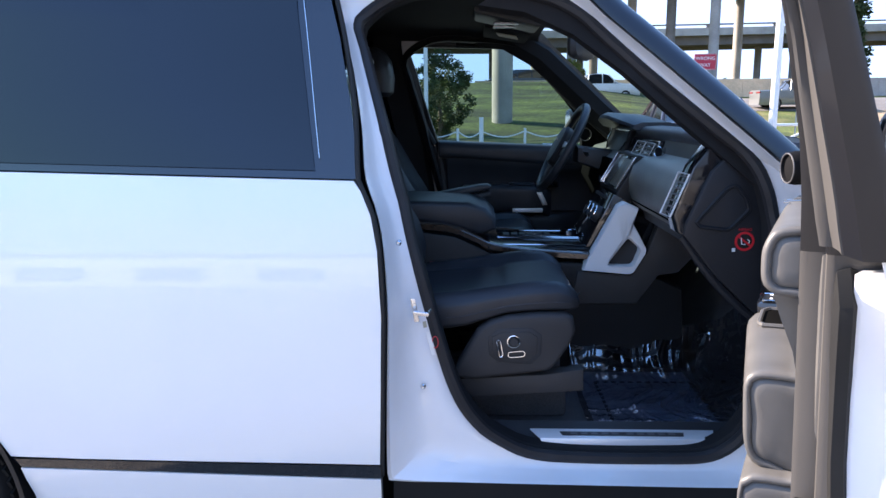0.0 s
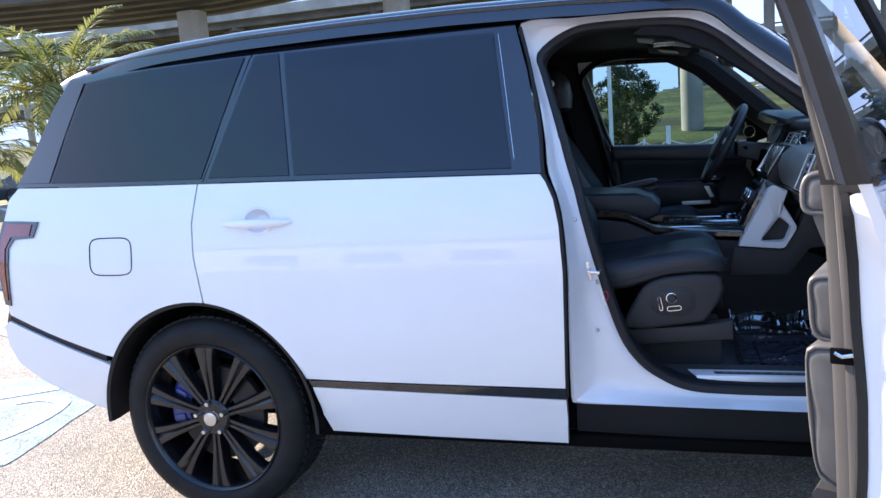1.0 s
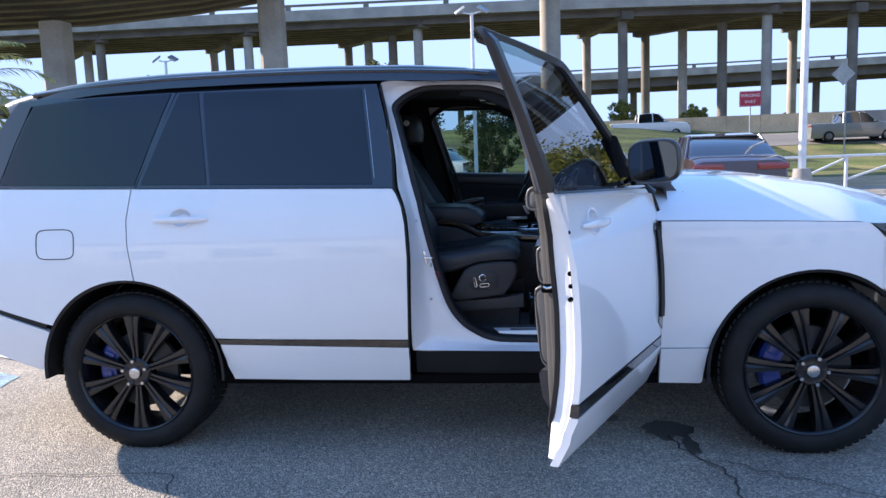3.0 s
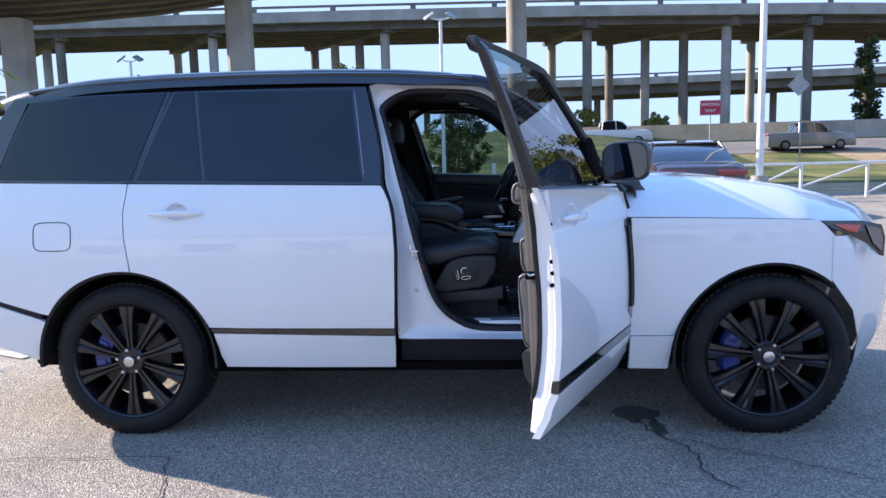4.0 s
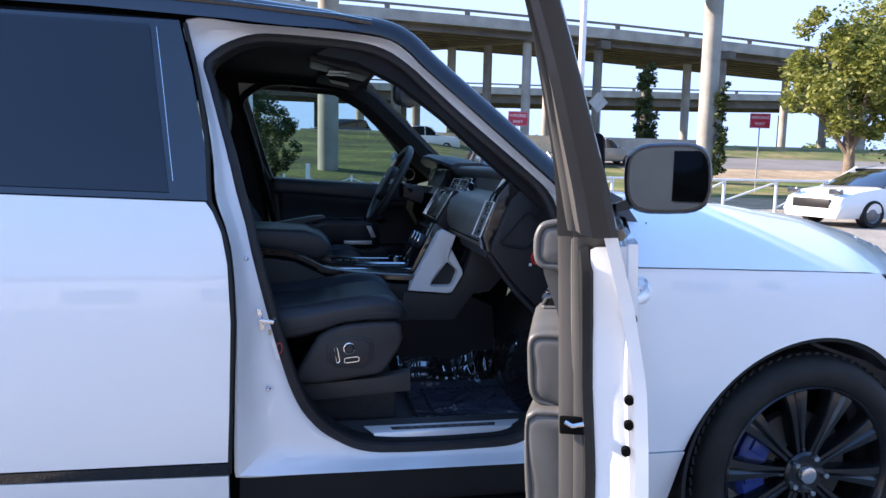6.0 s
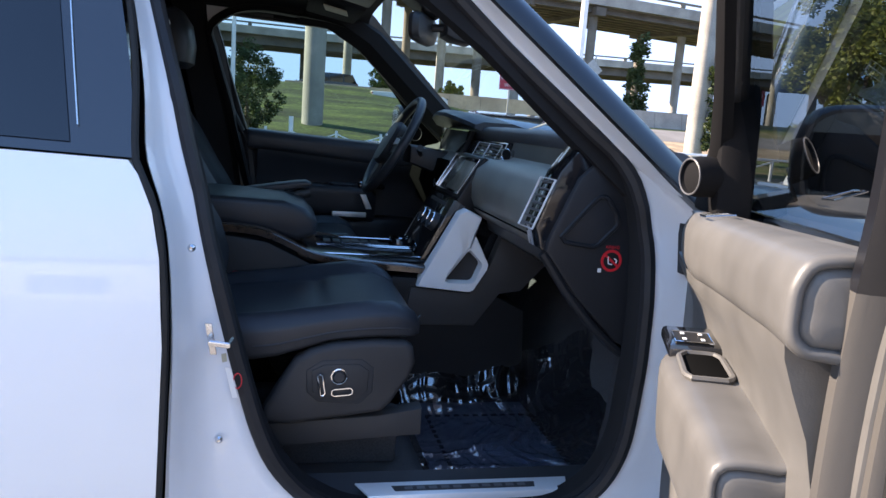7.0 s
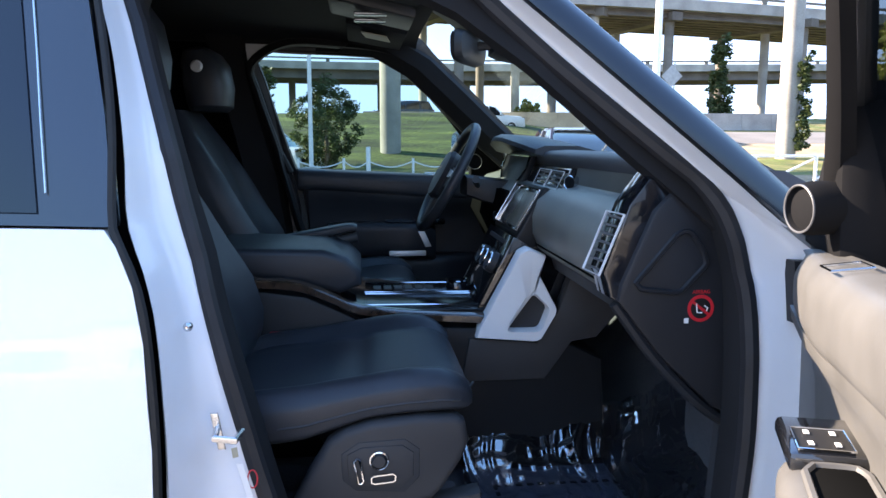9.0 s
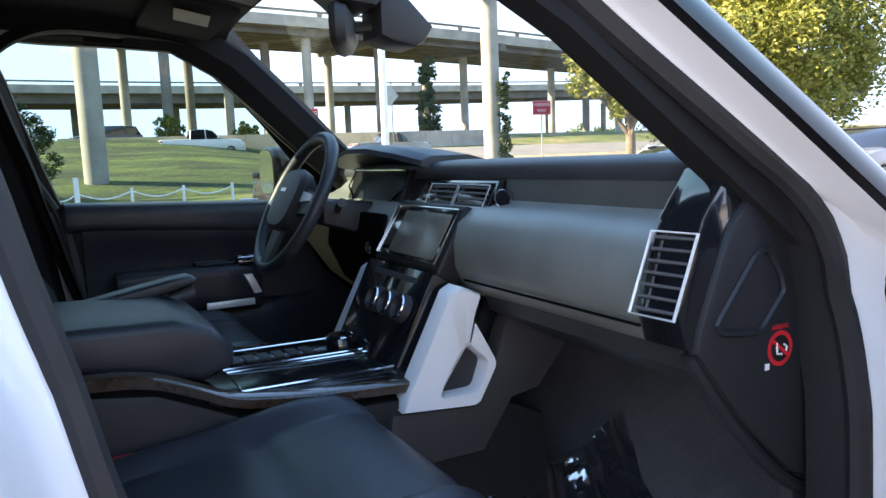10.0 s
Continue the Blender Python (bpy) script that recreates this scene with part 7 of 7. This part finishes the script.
# kerbed island with palms, bay marking
MULCH = material("mulch", (0.20, 0.14, 0.08), 0.95, grain=0.5, grain_scale=30, spot=0.3, spot_scale=2, bump=0.8, bump_scale=30)
KERB = material("kerb_concrete", (0.55, 0.52, 0.47), 0.85, grain=0.12, grain_scale=40, spot=0.2, spot_scale=2, bump=0.2, bump_scale=60)
island = [(-5.5, 3.9), (-5.7, 3.45), (-6.4, 3.2), (-12, 2.6), (-22, 2.2), (-24, 10), (-22, 17), (-15.2, 12.9), (-9.2, 7.9)]
loop = smooth_line([(x, y, 0) for x, y in island], 60, True)
bm = bmesh.new()
cen = Vector((-14, 8, 0))
rows = []
for s, z in ((0.0, 0.0), (0.0, 0.13), (0.03, 0.15), (0.16, 0.15), (0.17, 0.08)):
    rows.append([p + (cen - p).normalized() * s + Vector((0, 0, z)) for p in loop])
loft(bm, rows, close_row=True)
tagged(part("kerb", bm, KERB), "pale concrete kerb round the palm island", "kerb", kind="structure")
bm = bmesh.new()
face(bm, [bm.verts.new(p + (cen - p).normalized() * 0.165 + Vector((0, 0, 0.10))) for p in loop])
tagged(part("planting_bed", bm, MULCH), "dry mulch in the planting island", "ground", kind="structure")
BLUEPAINT = material("worn_blue_paint", (0.17, 0.27, 0.35), 0.8, grain=0.6, grain_scale=70, spot=0.3, spot_scale=4, bump=0.6, bump_scale=90)
WORNWHITE = material("worn_white_paint", (0.50, 0.49, 0.46), 0.8, grain=0.45, grain_scale=70, spot=0.25, spot_scale=5, bump=0.5, bump_scale=90)
bm = bmesh.new()
quad = [(-1.53, 0.23), (-1.43, -0.25), (-1.335, -0.72), (-1.50, -0.80), (-2.6, -1.3), (-3.3, -0.2), (-2.72, 0.43), (-2.0, 0.46)]
pts = even([(x, y, 0.008) for x, y in quad], 60, True)
face(bm, [bm.verts.new(p + Vector((0.02 * noise.noise(p * 6), 0.02 * noise.noise(p * 6 + Vector((9, 0, 0))), 0))) for p in pts])
tagged(part("bay_paint", bm, BLUEPAINT), "worn blue paint of a parking bay marking", "marking", kind="structure")


def stripe(pts, w):
    bm = bmesh.new()
    P = [Vector((x, y, 0.0125)) for x, y in pts]
    rows = []
    for i, p in enumerate(P):
        d = (P[min(i + 1, len(P) - 1)] - P[max(i - 1, 0)]).normalized()
        n = Vector((-d.y, d.x, 0)) * w / 2
        rows.append([p + n, p - n])
    loft(bm, rows)
    return bm


tagged(part("bay_symbol", stripe([(p.x, p.y) for p in smooth_line([(-2.05, 0.04, 0), (-1.92, 0.11, 0), (-1.74, 0.07, 0), (-1.66, -0.12, 0), (-1.65, -0.34, 0), (-1.70, -0.48, 0), (-1.90, -0.60, 0), (-2.4, -0.72, 0)], 40)], 0.085), WORNWHITE), "worn white curved symbol in the bay", "marking", kind="structure")
tagged(part("bay_symbol", stripe([(-2.9, -0.28), (-2.33, 0.05), (-1.98, 0.30)], 0.085), WORNWHITE), "worn white stroke in the bay", "marking", kind="structure")
tagged(part("bay_line", stripe([(-7.5, 3.2), (-3.2, 1.3), (-1.55, 0.55)], 0.10), WORNWHITE), "worn white bay line", "marking", kind="structure")
# cracks and a damp patch on the asphalt by the front wheel
WET = material("damp_asphalt", (0.060, 0.058, 0.055), 0.45, grain=0.4, grain_scale=120, bump=0.7, bump_scale=110)
TAR = material("crack_dirt", (0.045, 0.042, 0.04), 0.9, grain=0.3, grain_scale=80)
for k, (cx, cy, rx, ry) in enumerate(((2.56, -0.66, 0.12, 0.12), (2.26, -0.50, 0.09, 0.06), (2.63, -0.86, 0.035, 0.10))):
    bm = bmesh.new()
    pts = []
    for i in range(48):
        a = 2 * math.pi * i / 48
        q = 1 + 0.45 * noise.noise(Vector((math.cos(a) * 2.2, math.sin(a) * 2.2, k * 5.0)))
        pts.append(bm.verts.new((cx + rx * q * math.cos(a), cy + ry * q * math.sin(a), 0.0085)))
    face(bm, pts)
    tagged(part("damp_patch", bm, WET), "dark damp patch on the asphalt", "stain", kind="structure")


def crack(x0, y0, x1, y1, seed, w=0.010, n=40):
    pts = []
    d = Vector((x1 - x0, y1 - y0, 0))
    q = Vector((-d.y, d.x, 0)).normalized()
    for i in range(n):
        f = i / (n - 1)
        o = 0.10 * noise.noise(Vector((f * 3, seed, 0))) + 0.035 * noise.noise(Vector((f * 14, seed, 4)))
        pts.append((x0 + d.x * f + q.x * o, y0 + d.y * f + q.y * o))
    return tagged(part("asphalt_crack", stripe(pts, w), TAR), "dark crack in the asphalt", "crack", kind="structure")


crack(2.55, -0.75, 2.80, -1.55, 2.0)
crack(2.66, -1.02, 3.40, -1.45, 7.0, 0.006)
crack(0.30, -1.25, 0.75, -2.6, 4.0, 0.006)
crack(-3.5, -1.6, 0.3, -1.25, 9.0, 0.006)


# ---- other vehicles ----
def vehicle(name, label, m, paint, spec, group=""):
    """A parked or passing vehicle: body, glass, wheels and lamps, nose along +x from the middle."""
    t = thing(name, label, "car" if "pickup" not in name else "truck", group, m=m)
    L, Wd, zb = spec["length"], spec["width"] / 2, 0.22
    body = spec["deck"]
    bm = bmesh.new()
    rows = []
    for x, z in body:
        end = abs(x) / (L / 2)
        w = Wd * (1 - 0.10 * max(0, end - 0.75) / 0.25)
        rows.append([(x, s * w * k, zz) for s, k, zz in ((-1, 0.90, zb), (-1, 0.99, zb + 0.15), (-1, 1.0, lerp(zb, z, 0.6)), (-1, 0.95, z - 0.04), (-1, 0.80, z), (1, 0.80, z), (1, 0.95, z - 0.04), (1, 1.0, lerp(zb, z, 0.6)), (1, 0.99, zb + 0.15), (1, 0.90, zb))])
    loft(bm, rows, close_row=True, cap=True)
    part("body", bm, paint, t, sharp=30)
    cab = spec["cab"]
    zmin = spec["belt"]
    bm = bmesh.new()
    rows = []
    for x, z in cab:
        f = (z - zmin) / (spec["roof"] - zmin)
        w = Wd * lerp(0.93, 0.72, max(f, 0))
        rows.append([(x, -Wd * 0.93, zmin - 0.05), (x, -w, z - 0.02), (x, -w + 0.06, z), (x, w - 0.06, z), (x, w, z - 0.02), (x, Wd * 0.93, zmin - 0.05)])
    loft(bm, rows, cap=False)
    part("cabin", bm, DARKGLASS, t, "dark glazed cabin")
    top = [p for p in cab if p[1] > spec["roof"] - 0.09]
    bm = bmesh.new()
    rows = []
    for x, z in top:
        w = Wd * lerp(0.93, 0.72, (z - zmin) / (spec["roof"] - zmin))
        rows.append([(x, -w - 0.008, z - 0.07), (x, -w + 0.05, z + 0.012), (x, w - 0.05, z + 0.012), (x, w + 0.008, z - 0.07)])
    loft(bm, rows)
    part("roof", bm, paint, t)
    for px in spec["pillars"]:
        for s in (-1, 1):
            bm = bmesh.new()
            tube(bm, [(px[0], s * (Wd * 0.945), zmin - 0.03), (px[1], s * (Wd * 0.735), spec["roof"] - 0.04)], 0.035, 6)
            part("pillar", bm, paint, t)
    for wx in spec["wheels"]:
        for s in (-1, 1):
            w = part("wheel", revolve(bmesh.new(), [(0.20, s * (Wd - 0.02)), (0.31, s * (Wd + 0.005)), (0.335, s * (Wd - 0.03)), (0.335, s * (Wd - 0.22)), (0.2, s * (Wd - 0.22))], 24, Matrix.Translation((wx, 0, 0.335))), TYRE, t)
            part("rim", revolve(bmesh.new(), [(0.0, s * (Wd - 0.005)), (0.07, s * (Wd - 0.005)), (0.19, s * (Wd - 0.03)), (0.215, s * (Wd - 0.008))], 20, Matrix.Translation((wx, 0, 0.335))), ALLOY_DULL, w)
    e = L / 2
    for s in (-1, 1):
        part("tail_lamp", box(bmesh.new(), (-e + 0.03, s * Wd * 0.62, spec["lamp"]), (0.10, Wd * 0.60, 0.11), bevel=0.02), TAIL_RED, t, "red tail lamp")
        part("headlamp", box(bmesh.new(), (e - 0.09, s * Wd * 0.68, spec["lamp"] - 0.05), (0.12, Wd * 0.36, 0.13), bevel=0.03), LAMP_CLEAR, t)
        part("mirror", box(bmesh.new(), (spec["mirror"], s * (Wd + 0.09), zmin + 0.06), (0.10, 0.18, 0.12), bevel=0.03), paint, t)
    part("front_grille", box(bmesh.new(), (e - 0.02, 0, 0.55), (0.06, Wd * 1.2, 0.22), bevel=0.02), SATIN, t)
    return t


ALLOY_DULL = material("dull_alloy", (0.16, 0.16, 0.165), 0.4, 0.8, spot=0.1)
DARKGLASS = material("car_glass", (0.012, 0.014, 0.016), 0.06, 0.0, 1.0)
PAINT_WHITE = material("plain_white_paint", (0.75, 0.75, 0.75), 0.3, 0.0, 1.0, spot=0.02)
PAINT_DARKRED = material("dark_red_paint", (0.030, 0.010, 0.014), 0.3, 0.0, 1.0, spot=0.05)
PAINT_SILVER = material("silver_paint", (0.24, 0.25, 0.25), 0.35, 0.4, 1.0, spot=0.04)
PAINT_BLACK = material("black_paint", (0.012, 0.013, 0.015), 0.3, 0.0, 1.0, spot=0.05)
PAINT_GREY = material("grey_brown_paint", (0.16, 0.14, 0.12), 0.3, 0.3, 1.0, spot=0.05)
SEDAN = dict(length=4.9, width=1.88, belt=0.96, roof=1.46, lamp=0.88, mirror=0.75, wheels=(-1.45, 1.50),
             deck=[(-2.45, 0.70), (-2.40, 0.98), (-2.2, 1.05), (-1.7, 1.08), (-1.0, 0.98), (0.9, 0.96), (1.3, 0.96), (2.0, 0.86), (2.35, 0.72), (2.45, 0.50)],
             cab=[(-1.85, 1.00), (-1.45, 1.22), (-0.95, 1.40), (-0.4, 1.46), (0.1, 1.45), (0.45, 1.38), (0.85, 1.18), (1.25, 0.97)], pillars=[(1.12, 0.35), (-0.15, -0.15), (-1.6, -0.9)])
SUV = dict(length=4.8, width=1.94, belt=1.12, roof=1.75, lamp=1.0, mirror=0.75, wheels=(-1.42, 1.48),
           deck=[(-2.40, 0.80), (-2.36, 1.10), (-1.6, 1.14), (0.9, 1.12), (1.25, 1.12), (2.0, 1.03), (2.30, 0.92), (2.40, 0.55)],
           cab=[(-2.30, 1.12), (-2.05, 1.55), (-1.9, 1.70), (-1.0, 1.75), (0.0, 1.74), (0.35, 1.68), (0.75, 1.42), (1.15, 1.12)], pillars=[(1.05, 0.32), (-0.15, -0.15), (-1.3, -1.25), (-2.25, -1.95)])
PICKUP = dict(length=5.7, width=2.0, belt=1.18, roof=1.84, lamp=1.02, mirror=0.95, wheels=(-1.75, 1.80),
              deck=[(-2.85, 0.85), (-2.83, 1.17), (-0.95, 1.19), (-0.90, 1.18), (1.1, 1.18), (1.5, 1.18), (2.5, 1.10), (2.78, 0.95), (2.85, 0.55)],
              cab=[(-0.95, 1.18), (-0.85, 1.60), (-0.75, 1.78), (-0.3, 1.84), (0.3, 1.83), (0.6, 1.74), (0.95, 1.45), (1.3, 1.18)], pillars=[(1.2, 0.55), (0.15, 0.15), (-0.9, -0.8)])
vehicle("sedan", "dark red sedan parked facing away", pose(5.97, 12.45, 0, 0, 0, 87) @ Matrix.Diagonal((1, 0.98, 1.1, 1)), PAINT_DARKRED, SEDAN)
vehicle("sedan", "white sedan parked beside the pipe fence", pose(16.1, 12.95, 0, 0, 0, 187), PAINT_WHITE, SEDAN)
vehicle("sport_utility_car", "grey brown car parked under the tree", pose(23.5, 12.4, 0, 0, 0, 190), PAINT_GREY, SUV)
vehicle("pickup_truck", "white pickup on the ramp road below the barrier", pose(11.0, 52.8, rise(0, 52.8) + 0.03, 0, 0, 0), PAINT_WHITE, PICKUP)
vehicle("pickup_truck", "silver pickup on the ramp road", pose(23.2, 47.6, rise(0, 47.6) + 0.03, 0, 0, 0), PAINT_SILVER, PICKUP)
vehicle("sport_utility_car", "silver white car on the service road", pose(-2.4, 31.6, 0.0, 0, 0, -35), PAINT_WHITE, SUV)
vehicle("sport_utility_car", "black car on the upper road", pose(5.2, 57.6, rise(0, 57.6), 0, 0, 180), PAINT_BLACK, SUV)
vehicle("sedan", "dark car parked behind the palms", pose(-21.5, 21.0, 0, 0, 0, 20), PAINT_BLACK, SEDAN)


# ---- trees ----
def leaf_material(name, a, b):
    m = material(name, a, 0.6)
    nt = m.node_tree
    n, l = nt.nodes, nt.links
    p = n["Principled BSDF"]
    geo = n.new("ShaderNodeNewGeometry")
    ramp = n.new("ShaderNodeValToRGB")
    ramp.color_ramp.elements[0].color = (*a, 1)
    ramp.color_ramp.elements[1].color = (*b, 1)
    l.new(geo.outputs["Random Per Island"], ramp.inputs["Fac"])
    l.new(ramp.outputs["Color"], p.inputs["Base Color"])
    tr = n.new("ShaderNodeBsdfTranslucent")
    mix = n.new("ShaderNodeMixShader")
    mix.inputs["Fac"].default_value = 0.35
    l.new(ramp.outputs["Color"], tr.inputs["Color"])
    l.new(p.outputs["BSDF"], mix.inputs[1])
    l.new(tr.outputs["BSDF"], mix.inputs[2])
    l.new(mix.outputs["Shader"], n["Material Output"].inputs["Surface"])
    return m


LEAF = leaf_material("oak_leaves", (0.07, 0.11, 0.022), (0.18, 0.22, 0.055))
# Backlit sunshine is put into this yellower, brighter copy of the oak leaves.
LEAF_SUNNY = leaf_material("sunny_oak_leaves", (0.12, 0.15, 0.022), (0.27, 0.27, 0.06))
LEAF_DARK = leaf_material("dark_leaves", (0.034, 0.056, 0.018), (0.09, 0.12, 0.04))
PALM = leaf_material("palm_leaves", (0.16, 0.21, 0.05), (0.36, 0.35, 0.14))
BARK = material("bark", (0.19, 0.145, 0.105), 0.95, grain=0.4, grain_scale=25, spot=0.2, spot_scale=4, bump=0.8, bump_scale=40)


def leaves_mesh(name, spots, rng, per, size, spread):
    """Leaf quads round clump centres, as one mesh."""
    V, F = [], []
    for c, r in spots:
        for _ in range(per):
            d = Vector((rng.gauss(0, 1), rng.gauss(0, 1), rng.gauss(0, 1)))
            p = c + d.normalized() * (r * rng.random() ** 0.45)
            s = size * rng.uniform(0.6, 1.4)
            u = Vector((rng.uniform(-1, 1), rng.uniform(-1, 1), rng.uniform(-0.6, 0.6))).normalized() * s
            w = u.cross(Vector((rng.uniform(-1, 1), rng.uniform(-1, 1), rng.uniform(-1, 1)))).normalized() * s * 0.55
            k = len(V)
            V += [p - u, p + w * 0.9, p + u, p - w * 0.9]
            F.append((k, k + 1, k + 2, k + 3))
    me = bpy.data.meshes.new(name)
    me.from_pydata([tuple(v) for v in V], [], F)
    return me


def tree(name, label, x, y, h, r, crown_z, seed, leaf, clumps=90, per=60, size=0.11, group="trees", trunk=True):
    rng = random.Random(seed)
    t = thing(name, label, "tree", group)
    z0 = rise(x, y)
    if trunk:
        part("trunk", tube(bmesh.new(), [(x, y, z0 - 0.2), (x + 0.05, y, z0 + h * 0.25), (x - 0.04, y + 0.05, z0 + h * 0.5)], [h * 0.035, h * 0.026, h * 0.016], 10), BARK, t)
    spots = []
    for i in range(clumps):
        while True:
            p = Vector((rng.uniform(-1, 1), rng.uniform(-1, 1), rng.uniform(-1, 1)))
            if 0.25 < p.length < 1.0:
                break
        bulge = 1 + 0.25 * noise.noise(p * 2.1 + Vector((seed, 0, 0)))
        c = Vector((x + p.x * r * bulge, y + p.y * r * bulge, z0 + crown_z + p.z * (h - crown_z) * bulge))
        spots.append((c, r * rng.uniform(0.12, 0.24)))
    for i in range(8 if trunk else 4):
        c = spots[i * (len(spots) // 9)][0]
        mid = Vector((x, y, z0 + h * 0.35)).lerp(c, 0.5) + Vector((0, 0, 0.1 * h * rng.random()))
        part("limb", tube(bmesh.new(), [(x, y, z0 + h * rng.uniform(0.15, 0.4)), mid, c], [h * 0.014, h * 0.009, h * 0.003], 6), BARK, t)
    me = leaves_mesh("crown", spots, rng, per, size, r)
    me.materials.append(leaf)
    ob = new("crown", me)
    ob.parent = t
    return t


tree("oak_tree", "broad leafy green tree with pale trunk", 31.5, 23.0, 11.0, 6.4, 6.2, 3, LEAF_SUNNY, 340, 210, 0.125)
tree("oak_tree", "leafy green tree at the lot edge", 20.6, 19.8, 6.8, 2.3, 4.6, 5, LEAF_SUNNY, 120, 150, 0.095)
tree("young_tree", "small bushy tree behind the flood light pole", 0.3, 29.4, 3.9, 1.45, 2.0, 8, LEAF_DARK, 130, 110, 0.060)
tree("oak_tree", "dark tree on the bank", -5.0, 35.0, 6.5, 2.4, 3.6, 11, LEAF_DARK, 70, 70, 0.12)
tree("shrub", "rounded green shrub behind the barrier", 16.0, 60.0, 1.7, 1.1, 0.8, 13, LEAF_SUNNY, 60, 60, 0.10, "shrubs", False)
tree("shrub", "rounded green shrub by the freeway columns", 10.2, 62.0, 2.1, 1.3, 1.0, 15, LEAF_SUNNY, 60, 60, 0.10, "shrubs", False)
for k in range(9):
    tree("far_tree", "distant dark green tree", -150 + 42 * k, 165 + 9 * (k % 3), 3.6 + (k * 3) % 2, 8, 1.6, 30 + k, LEAF, 40, 50, 0.6, "far trees", False)
# ivy on two columns
for x, y, z0, z1, r, seed in ((27.5, 39.5, 1.0, 6.5, 0.36, 21), (37.4, 69.3, 3.4, 11.5, 0.8, 22)):
    rng = random.Random(seed)
    spots = [(Vector((x + rng.uniform(-r, r), y + rng.uniform(-r, r) - 0.3, lerp(z0, z1, rng.random() ** 1.4))), r * 0.6) for _ in range(60)]
    me = leaves_mesh("ivy", spots, rng, 40, 0.12 if seed == 21 else 0.22, 1)
    me.materials.append(LEAF_DARK)
    tagged(new("ivy", me), "dark ivy climbing a concrete column", "vine", kind="stuff")


def palm(x, y, h, r, seed, n=30):
    rng = random.Random(seed)
    t = thing("palm_tree", "young palm with a rough trunk and drooping fronds", "tree", "palms")
    rows = []
    bm = bmesh.new()
    for i in range(26):
        f = i / 25
        rad = lerp(0.29, 0.36, f) * (1.0 + (0.12 if i % 2 else -0.05))
        rows.append([(x + rad * math.cos(a) + 0.03 * rng.uniform(-1, 1), y + rad * math.sin(a) + 0.03 * rng.uniform(-1, 1), 0.05 + h * f) for a in [2 * math.pi * k / 14 for k in range(14)]])
    loft(bm, rows, close_row=True, cap=True)
    part("trunk", bm, BARK, t, sharp=20)
    for k in range(n):
        a = 2.399963 * k + rng.uniform(-0.2, 0.2)
        lift = lerp(1.25, -0.10, (k / n) ** 0.9) + rng.uniform(-0.1, 0.1)
        length = r * rng.uniform(0.85, 1.1)
        pts = []
        for i in range(13):
            f = i / 12
            ang = lift - 1.25 * f * f
            step = length / 12
            if not pts:
                pts.append(Vector((x + 0.15 * math.cos(a), y + 0.15 * math.sin(a), h - 0.05)))
            else:
                pts.append(pts[-1] + Vector((math.cos(a) * math.cos(ang), math.sin(a) * math.cos(ang), math.sin(ang))) * step)
        V, F = [], []
        side = Vector((-math.sin(a), math.cos(a), 0))
        for i in range(34):
            f = 0.10 + 0.9 * i / 33
            j = min(int(f * 12), 11)
            p = pts[j].lerp(pts[j + 1], f * 12 - j)
            along = (pts[j + 1] - pts[j]).normalized()
            ll = 0.42 * math.sin(math.pi * min(1, 0.12 + 0.88 * f)) ** 0.6 + 0.05
            for s in (-1, 1):
                d = (side * s * 0.8 + along * 0.75 + Vector((0, 0, rng.uniform(-0.45, 0.15)))).normalized()
                q = d.cross(Vector((0, 0, 1))).normalized() * 0.016
                n0 = len(V)
                V += [p - q, p + d * ll * 0.5 - q * 1.2 + Vector((0, 0, 0.01)), p + d * ll - Vector((0, 0, 0.06)), p + d * ll * 0.5 + q * 1.2, p + q]
                F.append((n0, n0 + 1, n0 + 2, n0 + 3, n0 + 4))
        bm = bmesh.new()
        tube(bm, pts, [0.022 - 0.0015 * i for i in range(13)], 5)
        base = part("frond_stem", bm, PALM, t)
        me = bpy.data.meshes.new("frond")
        me.from_pydata([tuple(v) for v in V], [], F)
        me.materials.append(PALM)
        ob = new("frond", me)
        ob.parent = base
    return t


palm(-9.95, 9.35, 2.85, 2.3, 41, 46)
palm(-11.9, 8.3, 1.7, 1.9, 42, 34)

# low pale building, added unseen behind the walk to bounce sunlight onto the car
STUCCO = material("pale_stucco", (0.70, 0.68, 0.63), 0.9, grain=0.06, grain_scale=60, spot=0.08, spot_scale=0.6, bump=0.2, bump_scale=80)
t = thing("shop_building", "unseen pale stucco building added to bounce sunlight back", "building")
part("wall", box(bmesh.new(), (4, -30.0, 2.1), (44, 8.0, 4.2), bevel=0.05), STUCCO, t)
part("roof", box(bmesh.new(), (4, -30.0, 4.35), (44.6, 8.6, 0.3), bevel=0.04), DARKCONC, t)
for i in range(9):
    w = part("window", box(bmesh.new(), (-14 + 4.5 * i, -25.985, 1.7), (2.4, 0.06, 1.8)), DARKGLASS, t)
